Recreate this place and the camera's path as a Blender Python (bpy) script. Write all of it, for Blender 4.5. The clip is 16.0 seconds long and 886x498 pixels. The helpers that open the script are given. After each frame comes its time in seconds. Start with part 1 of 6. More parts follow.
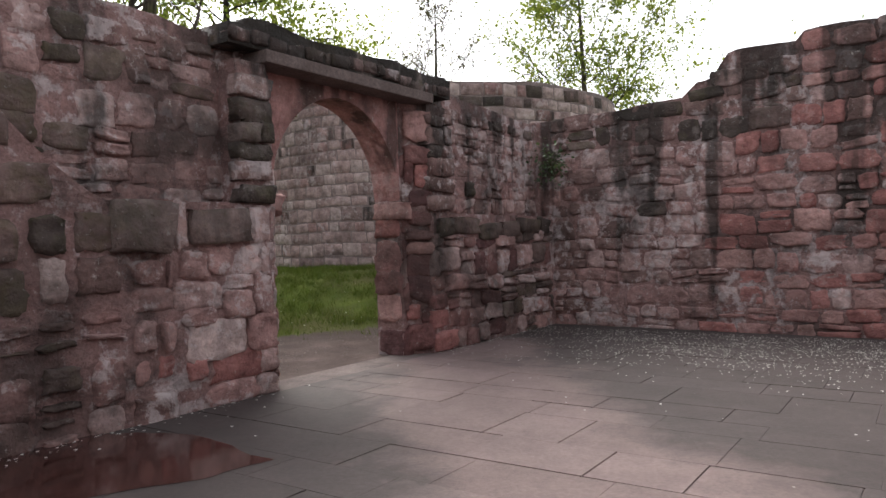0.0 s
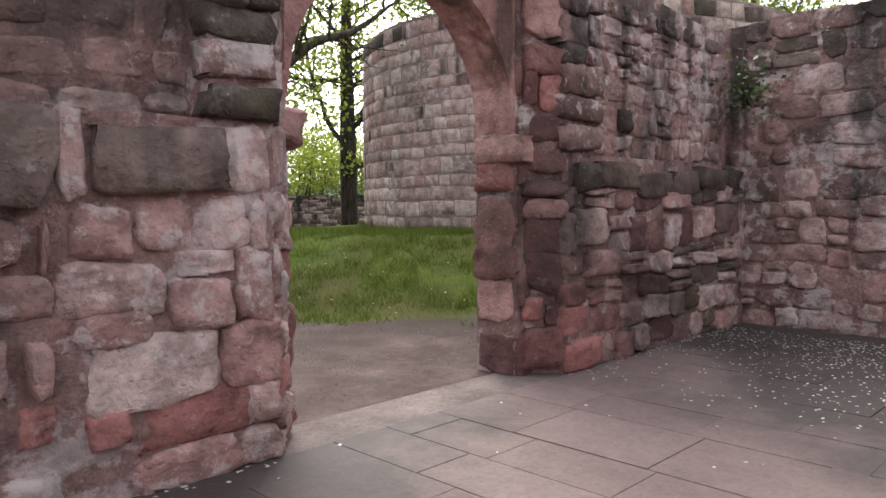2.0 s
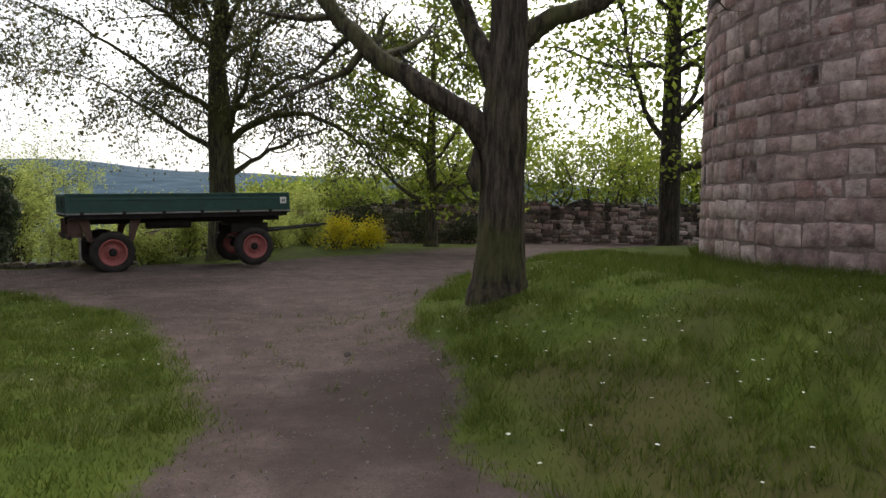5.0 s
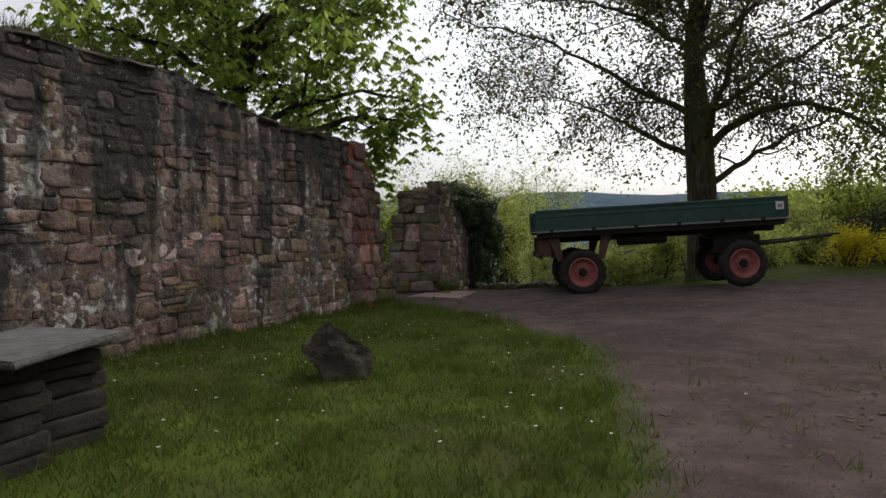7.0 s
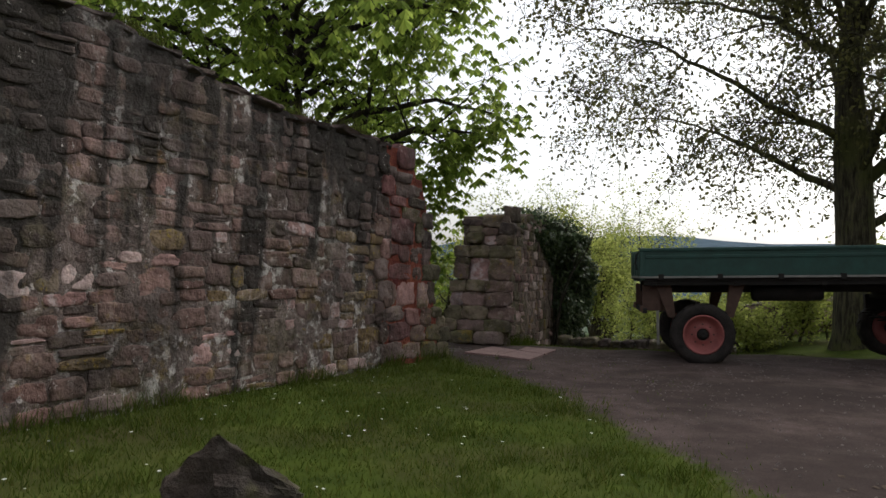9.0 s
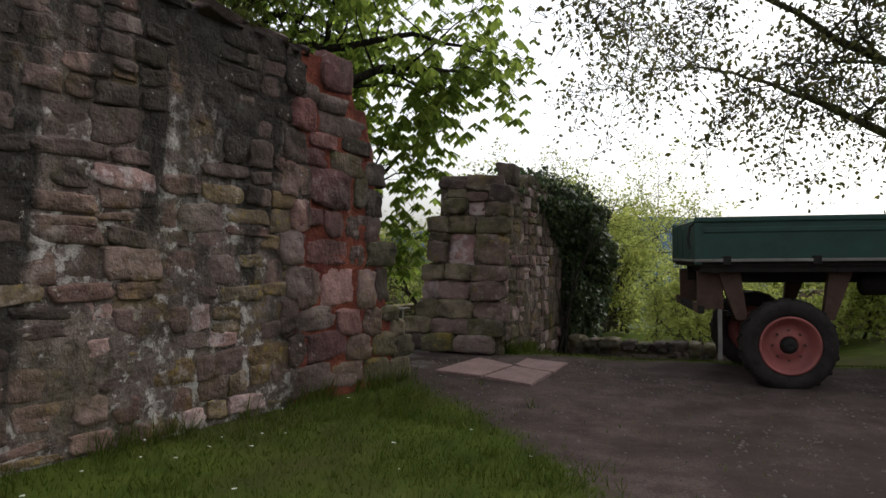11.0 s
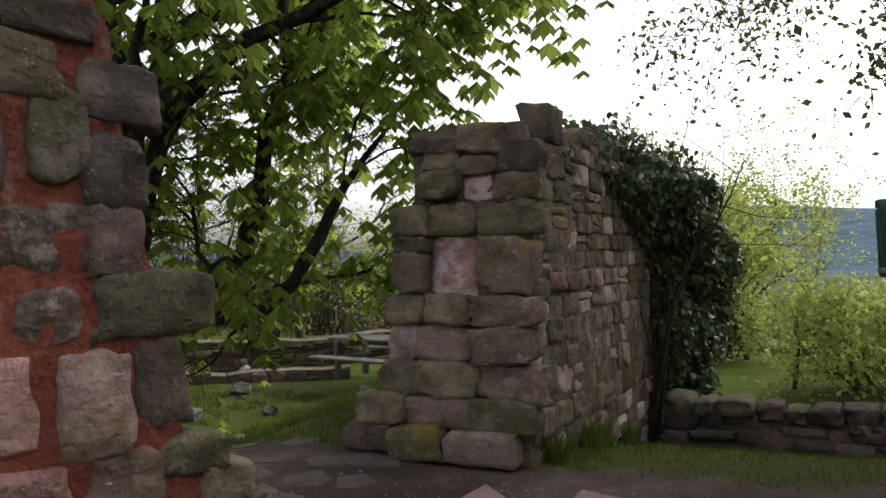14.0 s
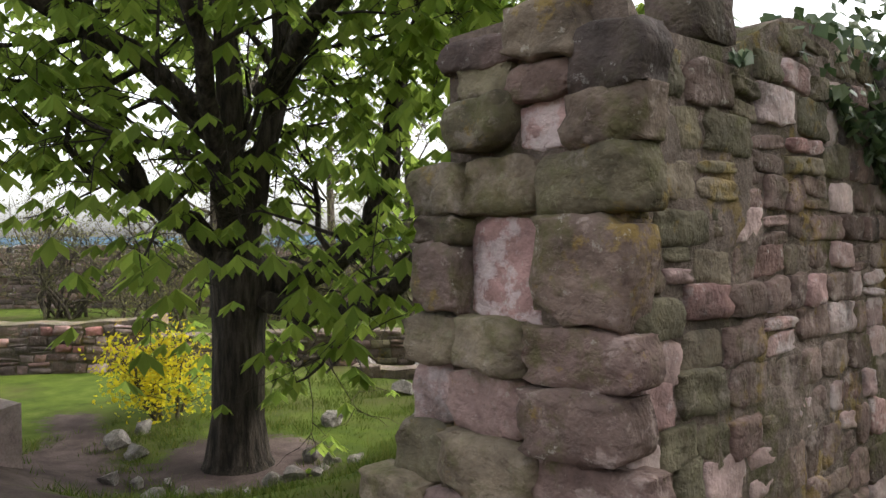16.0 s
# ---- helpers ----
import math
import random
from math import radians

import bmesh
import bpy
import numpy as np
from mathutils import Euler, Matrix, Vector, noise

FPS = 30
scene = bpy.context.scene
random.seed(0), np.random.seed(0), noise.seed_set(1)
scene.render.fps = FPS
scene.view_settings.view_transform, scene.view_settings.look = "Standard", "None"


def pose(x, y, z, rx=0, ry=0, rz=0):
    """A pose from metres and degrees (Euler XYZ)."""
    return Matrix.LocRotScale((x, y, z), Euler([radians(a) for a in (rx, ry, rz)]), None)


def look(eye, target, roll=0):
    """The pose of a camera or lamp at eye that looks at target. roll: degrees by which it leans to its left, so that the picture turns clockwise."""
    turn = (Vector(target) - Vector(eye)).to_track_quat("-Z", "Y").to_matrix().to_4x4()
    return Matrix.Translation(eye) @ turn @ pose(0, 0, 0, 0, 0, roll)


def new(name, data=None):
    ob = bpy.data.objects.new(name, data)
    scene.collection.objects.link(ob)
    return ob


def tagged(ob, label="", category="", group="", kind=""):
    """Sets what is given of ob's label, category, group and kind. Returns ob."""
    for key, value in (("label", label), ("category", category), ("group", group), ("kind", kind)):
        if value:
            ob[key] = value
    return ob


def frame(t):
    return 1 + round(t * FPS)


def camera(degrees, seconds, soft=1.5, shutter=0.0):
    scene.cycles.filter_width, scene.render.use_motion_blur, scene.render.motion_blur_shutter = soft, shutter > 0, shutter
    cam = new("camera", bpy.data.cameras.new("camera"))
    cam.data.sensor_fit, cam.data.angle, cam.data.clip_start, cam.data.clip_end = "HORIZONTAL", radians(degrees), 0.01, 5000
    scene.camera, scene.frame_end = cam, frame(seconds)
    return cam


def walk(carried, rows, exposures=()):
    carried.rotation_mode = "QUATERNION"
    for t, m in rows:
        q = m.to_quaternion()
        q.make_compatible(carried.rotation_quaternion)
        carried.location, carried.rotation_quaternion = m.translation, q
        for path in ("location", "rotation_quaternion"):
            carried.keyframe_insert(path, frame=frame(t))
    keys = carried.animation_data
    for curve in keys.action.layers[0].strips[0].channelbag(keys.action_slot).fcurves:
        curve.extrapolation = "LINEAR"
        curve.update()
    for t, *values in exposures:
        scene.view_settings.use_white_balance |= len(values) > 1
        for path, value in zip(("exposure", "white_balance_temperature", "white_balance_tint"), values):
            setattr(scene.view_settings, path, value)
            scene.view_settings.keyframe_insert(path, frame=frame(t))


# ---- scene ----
cam = camera(62.63, 16.0, soft=1.5)
PATH = [
    (0.0, (-6.505, -7.990, 1.388), (-1.905, -6.031, 1.349), -1.52),
    (0.5, (-5.863, -7.798, 1.379), (-1.308, -5.738, 1.482), 0.70),
    (1.0, (-5.141, -7.463, 1.370), (-0.615, -5.339, 1.438), -1.43),
    (1.5, (-4.489, -7.183, 1.390), (-0.234, -4.561, 1.245), -1.96),
    (2.0, (-3.790, -6.777, 1.375), (0.381, -4.036, 1.070), -0.29),
    (2.5, (-3.098, -6.428, 1.353), (0.712, -3.200, 1.095), 0.70),
    (3.0, (-2.426, -5.945, 1.360), (1.334, -2.660, 1.102), 3.94),
    (3.5, (-1.847, -5.447, 1.374), (1.645, -1.868, 1.325), 2.56),
    (3.7, (-1.630, -5.235, 1.415), (1.689, -1.498, 1.254), 2.26),
    (5.8, (-0.051, -2.636, 1.554), (1.660, 2.062, 1.470), 0.39),
    (6.0, (0.011, -2.435, 1.532), (1.269, 2.404, 1.487), 0.40),
    (6.5, (0.169, -1.935, 1.377), (0.555, 3.045, 1.141), 1.51),
    (7.0, (0.230, -1.086, 1.311), (-0.096, 3.902, 1.201), -1.70),
    (7.5, (0.350, -0.348, 1.350), (-0.472, 4.577, 1.095), -0.64),
    (8.0, (0.328, 0.563, 1.370), (-0.343, 5.514, 1.168), 0.02),
    (8.5, (0.322, 1.435, 1.321), (-0.775, 6.312, 1.391), -0.31),
    (9.0, (0.381, 2.351, 1.307), (-0.595, 7.253, 1.452), 1.26),
    (9.5, (0.273, 3.279, 1.282), (-0.736, 8.165, 1.616), 0.31),
    (10.0, (0.357, 4.126, 1.306), (-0.699, 9.012, 1.415), 1.47),
    (10.2, (0.328, 4.488, 1.310), (-0.589, 9.402, 1.251), 2.23),
    (12.3, (-0.191, 8.220, 1.287), (-1.354, 13.080, 1.464), -0.71),
    (12.5, (-0.205, 8.509, 1.299), (-1.381, 13.369, 1.296), 1.18),
    (13.0, (-0.188, 9.257, 1.320), (-1.675, 14.020, 1.656), -1.97),
    (13.5, (-0.097, 9.886, 1.422), (-1.797, 14.587, 1.543), -0.43),
    (14.0, (-0.029, 10.543, 1.424), (-1.588, 15.293, 1.458), -1.28),
    (14.5, (0.062, 11.138, 1.406), (-2.050, 15.669, 1.456), 0.07),
    (15.0, (0.028, 11.861, 1.356), (-2.009, 16.426, 1.262), -0.10),
    (15.5, (0.016, 12.459, 1.365), (-2.455, 16.803, 1.520), -1.02),
    (16.0, (0.003, 12.997, 1.457), (-3.051, 16.955, 1.387), -0.69),
]
walk(cam, [(t, look(eye, target, roll)) for t, eye, target, roll in PATH],
     exposures=[(0.0, 0.8), (1.5, 1.35), (2.5, 1.45), (3.7, 1.45), (5.8, -0.1), (7.0, -0.12), (8.0, 0.15), (9.5, 0.04), (10.2, 0.02), (12.3, 0.62), (13.5, 0.52), (14.5, 0.9), (15.0, 1.15), (16.0, 1.6)])

# ---- sky and light ----
world = bpy.data.worlds.new("overcast_sky")
scene.world = world
world.use_nodes = True
wn, wl = world.node_tree.nodes, world.node_tree.links
sky = wn.new("ShaderNodeTexSky")
sky.sky_type, sky.sun_disc = "NISHITA", False
sky.sun_elevation, sky.sun_rotation = radians(46), radians(44)
sky.air_density, sky.dust_density, sky.ozone_density = 1.0, 4.0, 1.0
pale = wn.new("ShaderNodeHueSaturation")
pale.inputs["Saturation"].default_value = 0.22
pale.inputs["Value"].default_value = 1.65
wl.new(sky.outputs[0], pale.inputs["Color"])
wl.new(pale.outputs[0], wn["Background"].inputs["Color"])
wn["Background"].inputs["Strength"].default_value = 0.13
sun = new("sun", bpy.data.lights.new("sun", "SUN"))
sun.data.energy, sun.data.angle, sun.data.color = 0.9, radians(30), (1.0, 0.96, 0.9)
sun.matrix_world = look((11.5, 12, 17), (0, 0, 0))


# ---- materials ----
def material(name, rough=0.9, metal=0.0):
    m = bpy.data.materials.new(name)
    m.use_nodes = True
    b = m.node_tree.nodes["Principled BSDF"]
    b.inputs["Roughness"].default_value, b.inputs["Metallic"].default_value = rough, metal
    b.inputs["Specular IOR Level"].default_value = 0.5 if rough < 0.7 else 0.2
    return m, m.node_tree.nodes, m.node_tree.links, b


def ramp(nodes, links, source, stops, interpolation="LINEAR"):
    r = nodes.new("ShaderNodeValToRGB")
    r.color_ramp.interpolation = interpolation
    while len(r.color_ramp.elements) < len(stops):
        r.color_ramp.elements.new(0.5)
    for e, (at, col) in zip(r.color_ramp.elements, stops):
        e.position, e.color = at, (*col, 1)
    links.new(source, r.inputs[0])
    return r.outputs[0]


def grain(nodes, links, scale, detail=6, rough=0.6, stretch=None, shift=0.0):
    """Noise in world space; stretch squeezes it along each axis."""
    n = nodes.new("ShaderNodeTexNoise")
    n.inputs["Scale"].default_value, n.inputs["Detail"].default_value, n.inputs["Roughness"].default_value = scale, detail, rough
    g = nodes.new("ShaderNodeNewGeometry")
    at = nodes.new("ShaderNodeMapping")
    at.inputs["Scale"].default_value = stretch or (1, 1, 1)
    at.inputs["Location"].default_value = (shift, shift * 0.7, shift * 1.3)
    links.new(g.outputs["Position"], at.inputs["Vector"])
    links.new(at.outputs[0], n.inputs["Vector"])
    return n.outputs["Fac"]


def sums(nodes, links, rows, offset=0.0):
    """Weighted sum of sockets: rows of (socket, weight)."""
    total = None
    for socket, weight in rows:
        m = nodes.new("ShaderNodeMath")
        m.operation, m.inputs[1].default_value, m.inputs[2].default_value = "MULTIPLY_ADD", weight, offset
        links.new(socket, m.inputs[0])
        if total is not None:
            links.new(total, m.inputs[2])
        total = m.outputs[0]
    return total


def mixed(nodes, links, fac, a, b, mode="MIX"):
    m = nodes.new("ShaderNodeMix")
    m.data_type, m.blend_type = "RGBA", mode
    for socket, value in ((m.inputs[0], fac), (m.inputs[6], a), (m.inputs[7], b)):
        if isinstance(value, (int, float)):
            socket.default_value = value
        elif isinstance(value, tuple):
            socket.default_value = (*value, 1)
        else:
            links.new(value, socket)
    return m.outputs[2]


def relief(nodes, links, b, height, strength=0.5, distance=0.02):
    bump = nodes.new("ShaderNodeBump")
    bump.inputs["Strength"].default_value, bump.inputs["Distance"].default_value = strength, distance
    links.new(height, bump.inputs["Height"])
    links.new(bump.outputs[0], b.inputs["Normal"])


def weathered(n, l, base, mid, dark=(0.03, 0.027, 0.024), dark_from=0.56, dark_amount=0.85, lime=0.7, lime_col=(0.52, 0.45, 0.43), lime_from=0.55, streak=0.0, low=0.40, moss=0.0, moss_col=(0.075, 0.075, 0.022), ochre=0.0):
    """Crust, runs of soot, lime, moss and lichen that spread over stones and joints alike."""
    lime_big = grain(n, l, 1.1, 4, 0.6, shift=13.0)
    lime_fine = grain(n, l, 8.5, 7, 0.68, shift=4.0)
    pale = sums(n, l, [(lime_big, 0.55), (lime_fine, 0.75)], -0.15)
    base = mixed(n, l, ramp(n, l, pale, [(lime_from - 0.01, (0, 0, 0)), (lime_from + 0.035, (lime * 0.75,) * 3), (lime_from + 0.12, (lime,) * 3)]), base, lime_col)
    if moss:
        m = sums(n, l, [(grain(n, l, 1.3, 3, 0.5, shift=31.0), 0.5), (grain(n, l, 7.0, 7, 0.7, shift=8.0), 0.6)], -0.05)
        base = mixed(n, l, ramp(n, l, m, [(0.50, (0, 0, 0)), (0.60, (moss,) * 3)]), base, moss_col)
    if ochre:
        o = sums(n, l, [(grain(n, l, 2.0, 3, 0.5, shift=57.0), 0.6), (grain(n, l, 10.0, 6, 0.7, shift=2.0), 0.5)], -0.05)
        base = mixed(n, l, ramp(n, l, o, [(0.57, (0, 0, 0)), (0.62, (ochre,) * 3)]), base, (0.23, 0.155, 0.025))
    crust = sums(n, l, [(grain(n, l, 0.75, 9, 0.66, shift=5.0), 0.9), (mid, 0.3)], -0.1)
    base = mixed(n, l, ramp(n, l, crust, [(dark_from - 0.05, (0, 0, 0)), (dark_from + 0.05, (dark_amount * 0.8,) * 3), (dark_from + 0.16, (dark_amount,) * 3)]), base, dark)
    if streak:
        runs = sums(n, l, [(grain(n, l, 2.6, 3, 0.55, (1, 1, 0.09), 3.0), 1.1), (grain(n, l, 2.2, 6, 0.65, shift=21.0), 0.35)])
        g = n.new("ShaderNodeNewGeometry")
        xyz = n.new("ShaderNodeSeparateXYZ")
        l.new(g.outputs["Position"], xyz.inputs[0])
        runs = sums(n, l, [(runs, 1.0), (xyz.outputs["Z"], 0.075)], -low)
        base = mixed(n, l, ramp(n, l, runs, [(0.47, (0, 0, 0)), (0.57, (streak,) * 3)]), base, dark)
    return base


def sandstone(name, stops, lichen=(0.42, 0.40, 0.36), lichen_from=0.62, island=False, spot=0.5, rough_face=1.0, **wear):
    """Weathered sandstone: a colour for each block, bedding, grain, pits, crust and lichen."""
    m, n, l, b = material(name, 0.92)
    if island:
        source = n.new("ShaderNodeNewGeometry").outputs["Random Per Island"]
    else:
        source = n.new("ShaderNodeObjectInfo").outputs["Random"]
    base = ramp(n, l, source, stops)
    fine = grain(n, l, 46, 5, 0.6)
    mid = grain(n, l, 6, 7, 0.62)
    bed = grain(n, l, 4.5, 5, 0.6, (1, 1, 1.9), 9.0)
    base = mixed(n, l, 0.9, base, ramp(n, l, mid, [(0.28, (0.42, 0.40, 0.40)), (0.5, (0.95, 0.93, 0.92)), (0.72, (1.45, 1.42, 1.40))]), "MULTIPLY")
    base = mixed(n, l, 0.5, base, ramp(n, l, bed, [(0.3, (0.6, 0.55, 0.55)), (0.7, (1.3, 1.3, 1.3))]), "MULTIPLY")
    base = mixed(n, l, 0.22, base, ramp(n, l, fine, [(0.32, (0.5, 0.5, 0.5)), (0.68, (1.4, 1.4, 1.4))]), "MULTIPLY")
    base = weathered(n, l, base, mid, **wear)
    specks = grain(n, l, 17, 5, 0.75)
    pale_mask = ramp(n, l, specks, [(lichen_from, (0, 0, 0)), (lichen_from + 0.04, (spot,) * 3)])
    base = mixed(n, l, pale_mask, base, lichen)
    l.new(base, b.inputs["Base Color"])
    soft = grain(n, l, 5.5, 4, 0.55, shift=2.0)
    pits = ramp(n, l, grain(n, l, 22, 4, 0.6, shift=7.0), [(0.30, (0, 0, 0)), (0.46, (1, 1, 1))])
    relief(n, l, b, sums(n, l, [(soft, 2.4), (bed, 0.7), (fine, 0.2), (pits, 0.2)]), 0.95, 0.026 * rough_face)
    return m


def mottled(name, a, b_col, scale=4, rough=0.95, fine_scale=40, bump=0.5, dist=0.02, wear=None):
    m, n, l, b = material(name, rough)
    big, fine = grain(n, l, scale, 6, 0.65), grain(n, l, fine_scale, 6, 0.7)
    col = ramp(n, l, big, [(0.3, a), (0.7, b_col)])
    col = mixed(n, l, 0.7, col, ramp(n, l, fine, [(0.3, (0.55, 0.55, 0.55)), (0.7, (1.35, 1.35, 1.35))]), "MULTIPLY")
    if wear is not None:
        col = weathered(n, l, col, big, **wear)
        fine = sums(n, l, [(fine, 0.35), (grain(n, l, 9, 5, 0.6), 1.0)])
    l.new(col, b.inputs["Base Color"])
    relief(n, l, b, fine, bump, dist)
    return m


def bark_of(name, a, b_col, moss=0.0, moss_col=(0.10, 0.105, 0.03)):
    """Furrowed bark: ridges that run up the stem, with moss on some of it."""
    m, n, l, b = material(name, 0.95)
    ridge = grain(n, l, 16, 5, 0.65, (1, 1, 0.16))
    fine = grain(n, l, 60, 4, 0.7)
    col = ramp(n, l, ridge, [(0.36, tuple(c * 0.35 for c in a)), (0.5, a), (0.66, b_col)])
    col = mixed(n, l, 0.5, col, ramp(n, l, fine, [(0.3, (0.55, 0.55, 0.55)), (0.7, (1.4, 1.4, 1.4))]), "MULTIPLY")
    if moss:
        patch = sums(n, l, [(grain(n, l, 1.1, 5, 0.6), 0.8), (ridge, 0.3)], -0.05)
        col = mixed(n, l, ramp(n, l, patch, [(0.47, (0, 0, 0)), (0.60, (moss,) * 3)]), col, moss_col)
    l.new(col, b.inputs["Base Color"])
    relief(n, l, b, sums(n, l, [(ridge, 1.0), (fine, 0.12)]), 1.0, 0.07)
    return m


PINK = [(0.0, (0.27, 0.16, 0.148)), (0.25, (0.38, 0.245, 0.228)), (0.5, (0.46, 0.345, 0.325)), (0.75, (0.34, 0.205, 0.19)), (1.0, (0.50, 0.40, 0.375))]
RED = [(0.0, (0.27, 0.125, 0.115)), (0.4, (0.36, 0.17, 0.155)), (0.7, (0.34, 0.205, 0.19)), (1.0, (0.42, 0.26, 0.235))]
DARK = [(0.0, (0.07, 0.056, 0.05)), (0.4, (0.115, 0.087, 0.078)), (0.7, (0.165, 0.115, 0.105)), (1.0, (0.23, 0.18, 0.165))]
BROWN = [(0.0, (0.13, 0.088, 0.075)), (0.35, (0.205, 0.143, 0.124)), (0.6, (0.17, 0.105, 0.092)), (0.85, (0.27, 0.195, 0.174)), (1.0, (0.31, 0.185, 0.163))]
TOWER = [(0.0, (0.22, 0.16, 0.15)), (0.3, (0.33, 0.24, 0.225)), (0.6, (0.43, 0.345, 0.32)), (0.8, (0.27, 0.165, 0.155)), (1.0, (0.50, 0.415, 0.385))]
WINE = [(0.0, (0.13, 0.07, 0.07)), (0.5, (0.19, 0.092, 0.088)), (1.0, (0.24, 0.135, 0.125))]
MOSSY = [(0.0, (0.085, 0.078, 0.052)), (0.5, (0.14, 0.122, 0.08)), (1.0, (0.20, 0.165, 0.12))]
OCHRE = [(0.0, (0.17, 0.12, 0.07)), (0.5, (0.22, 0.165, 0.11)), (1.0, (0.16, 0.13, 0.10))]
PIERSTONE = [(0.0, (0.09, 0.066, 0.055)), (0.3, (0.15, 0.108, 0.092)), (0.6, (0.21, 0.147, 0.13)), (0.8, (0.13, 0.105, 0.078)), (1.0, (0.30, 0.21, 0.19))]
ROOMSTONE = [(0.0, (0.16, 0.105, 0.095)), (0.4, (0.25, 0.17, 0.155)), (0.7, (0.20, 0.125, 0.115)), (1.0, (0.34, 0.245, 0.225))]
STONES = {}
YARD_WEAR = dict(dark_from=0.55, streak=0.9, low=0.35, lime=0.42, lime_from=0.58, lime_col=(0.40, 0.345, 0.32), moss=0.35, ochre=0.35)
ROOM_WEAR = dict(dark_from=0.545, dark_amount=0.85, streak=0.8, low=0.45, lime=0.72, lime_from=0.532, lime_col=(0.53, 0.46, 0.45))
for key, stops, extra in (
        ("pink", PINK, ROOM_WEAR), ("red", RED, dict(streak=0.7, low=0.49, dark_from=0.58, dark_amount=0.7, lime=0.45, lime_from=0.57, lime_col=(0.46, 0.33, 0.31))),
        ("dark", DARK, dict(spot=0.5, lichen=(0.30, 0.29, 0.27), lime=0.45, lime_from=0.575, lime_col=(0.24, 0.205, 0.19), dark_from=0.54, dark_amount=0.65, streak=0.45, moss=0.3)),
        ("room", ROOMSTONE, ROOM_WEAR),
        ("brown", BROWN, dict(spot=0.7, lichen=(0.5, 0.46, 0.43), lichen_from=0.62, **YARD_WEAR)), ("tower", TOWER, dict(dark_from=0.62, dark_amount=0.6, lime=0.5, lime_from=0.56, rough_face=0.6)),
        ("wine", WINE, dict(dark_from=0.535, dark_amount=0.75, spot=0.3, lime=0.45, lime_from=0.58, lime_col=(0.34, 0.25, 0.235))),
        ("mossy", MOSSY, dict(lichen=(0.20, 0.19, 0.12), lichen_from=0.6, spot=0.5, dark_from=0.56, lime=0.4, lime_from=0.575, lime_col=(0.30, 0.25, 0.22), moss=0.6, ochre=0.5)),
        ("pier", PIERSTONE, dict(lichen=(0.36, 0.33, 0.28), lichen_from=0.62, spot=0.5, dark_from=0.55, dark_amount=0.7, lime=0.5, lime_from=0.57, lime_col=(0.38, 0.30, 0.27), moss=0.65, ochre=0.55)),
        ("ochre", OCHRE, dict(lichen=(0.30, 0.22, 0.03), lichen_from=0.57, spot=0.5, lime=0.4, lime_from=0.575, moss=0.4, ochre=0.85))):
    STONES[key] = (sandstone(key + "_sandstone", stops, **extra), sandstone(key + "_sandstone_rubble", stops, island=True, **extra))
mortar_pink = mottled("pink_lime_mortar", (0.20, 0.115, 0.105), (0.36, 0.235, 0.22), 3, bump=1.0, dist=0.045, wear=ROOM_WEAR)
mortar_red = mottled("red_mortar", (0.12, 0.03, 0.027), (0.29, 0.09, 0.052), 3, bump=1.0, dist=0.04, wear=dict(dark_from=0.6, dark_amount=0.6, lime=0.35, lime_from=0.6, lime_col=(0.42, 0.27, 0.22)))
mortar_grey = mottled("grey_brown_mortar", (0.07, 0.054, 0.047), (0.26, 0.205, 0.185), 8, bump=1.0, dist=0.045, wear=dict(YARD_WEAR, lime=0.9, lime_from=0.548, lime_col=(0.62, 0.58, 0.55)))
mortar_pale = mottled("pale_grey_mortar", (0.16, 0.12, 0.112), (0.29, 0.23, 0.215), 4, bump=0.7)
mortar_bed = mottled("sandy_bed", (0.07, 0.056, 0.052), (0.21, 0.165, 0.155), 1.6, bump=0.6)
mortar_dark = mottled("mossy_dark_mortar", (0.08, 0.065, 0.05), (0.20, 0.15, 0.125), 3, bump=1.0, dist=0.045, wear=dict(dark_from=0.57, dark_amount=0.7, lime=0.5, lime_from=0.56, lime_col=(0.36, 0.28, 0.25), moss=0.7, ochre=0.5))


# ---- building helpers ----
def mesh_of(name, verts, faces, mats=(), smooth=False):
    me = bpy.data.meshes.new(name)
    me.from_pydata(verts, [], faces)
    for m in mats:
        me.materials.append(m)
    if smooth:
        me.polygons.foreach_set("use_smooth", [True] * len(me.polygons))
    me.update()
    return me


def under(name, me, parent=None, m=None, label=""):
    ob = new(name, me)
    if parent is not None:
        ob.parent = parent
    if m is not None:
        ob.matrix_basis = m
    if label:
        tagged(ob, label)
    return ob


def part(name, bm, mat, parent, label="", smooth=False):
    me = bpy.data.meshes.new(name)
    bm.to_mesh(me)
    bm.free()
    me.materials.append(mat)
    if smooth:
        me.polygons.foreach_set("use_smooth", [True] * len(me.polygons))
    return under(name, me, parent, label=label)


def box(bm, x0, x1, y0, y1, z0, z1, bevel=0.0, m=None):
    made = bmesh.ops.create_cube(bm, size=1.0)["verts"]
    bmesh.ops.scale(bm, vec=(x1 - x0, y1 - y0, z1 - z0), verts=made)
    bmesh.ops.translate(bm, vec=((x0 + x1) / 2, (y0 + y1) / 2, (z0 + z1) / 2), verts=made)
    if bevel:
        edges = list({e for v in made for e in v.link_edges})
        made = bmesh.ops.bevel(bm, geom=edges, offset=bevel, segments=2, affect="EDGES", profile=0.6)["verts"]
    if m is not None:
        bmesh.ops.transform(bm, matrix=m, verts=list(made))
    return made


def smooth01(x, a, b):
    s = min(1.0, max(0.0, (x - a) / (b - a)))
    return s * s * (3 - 2 * s)


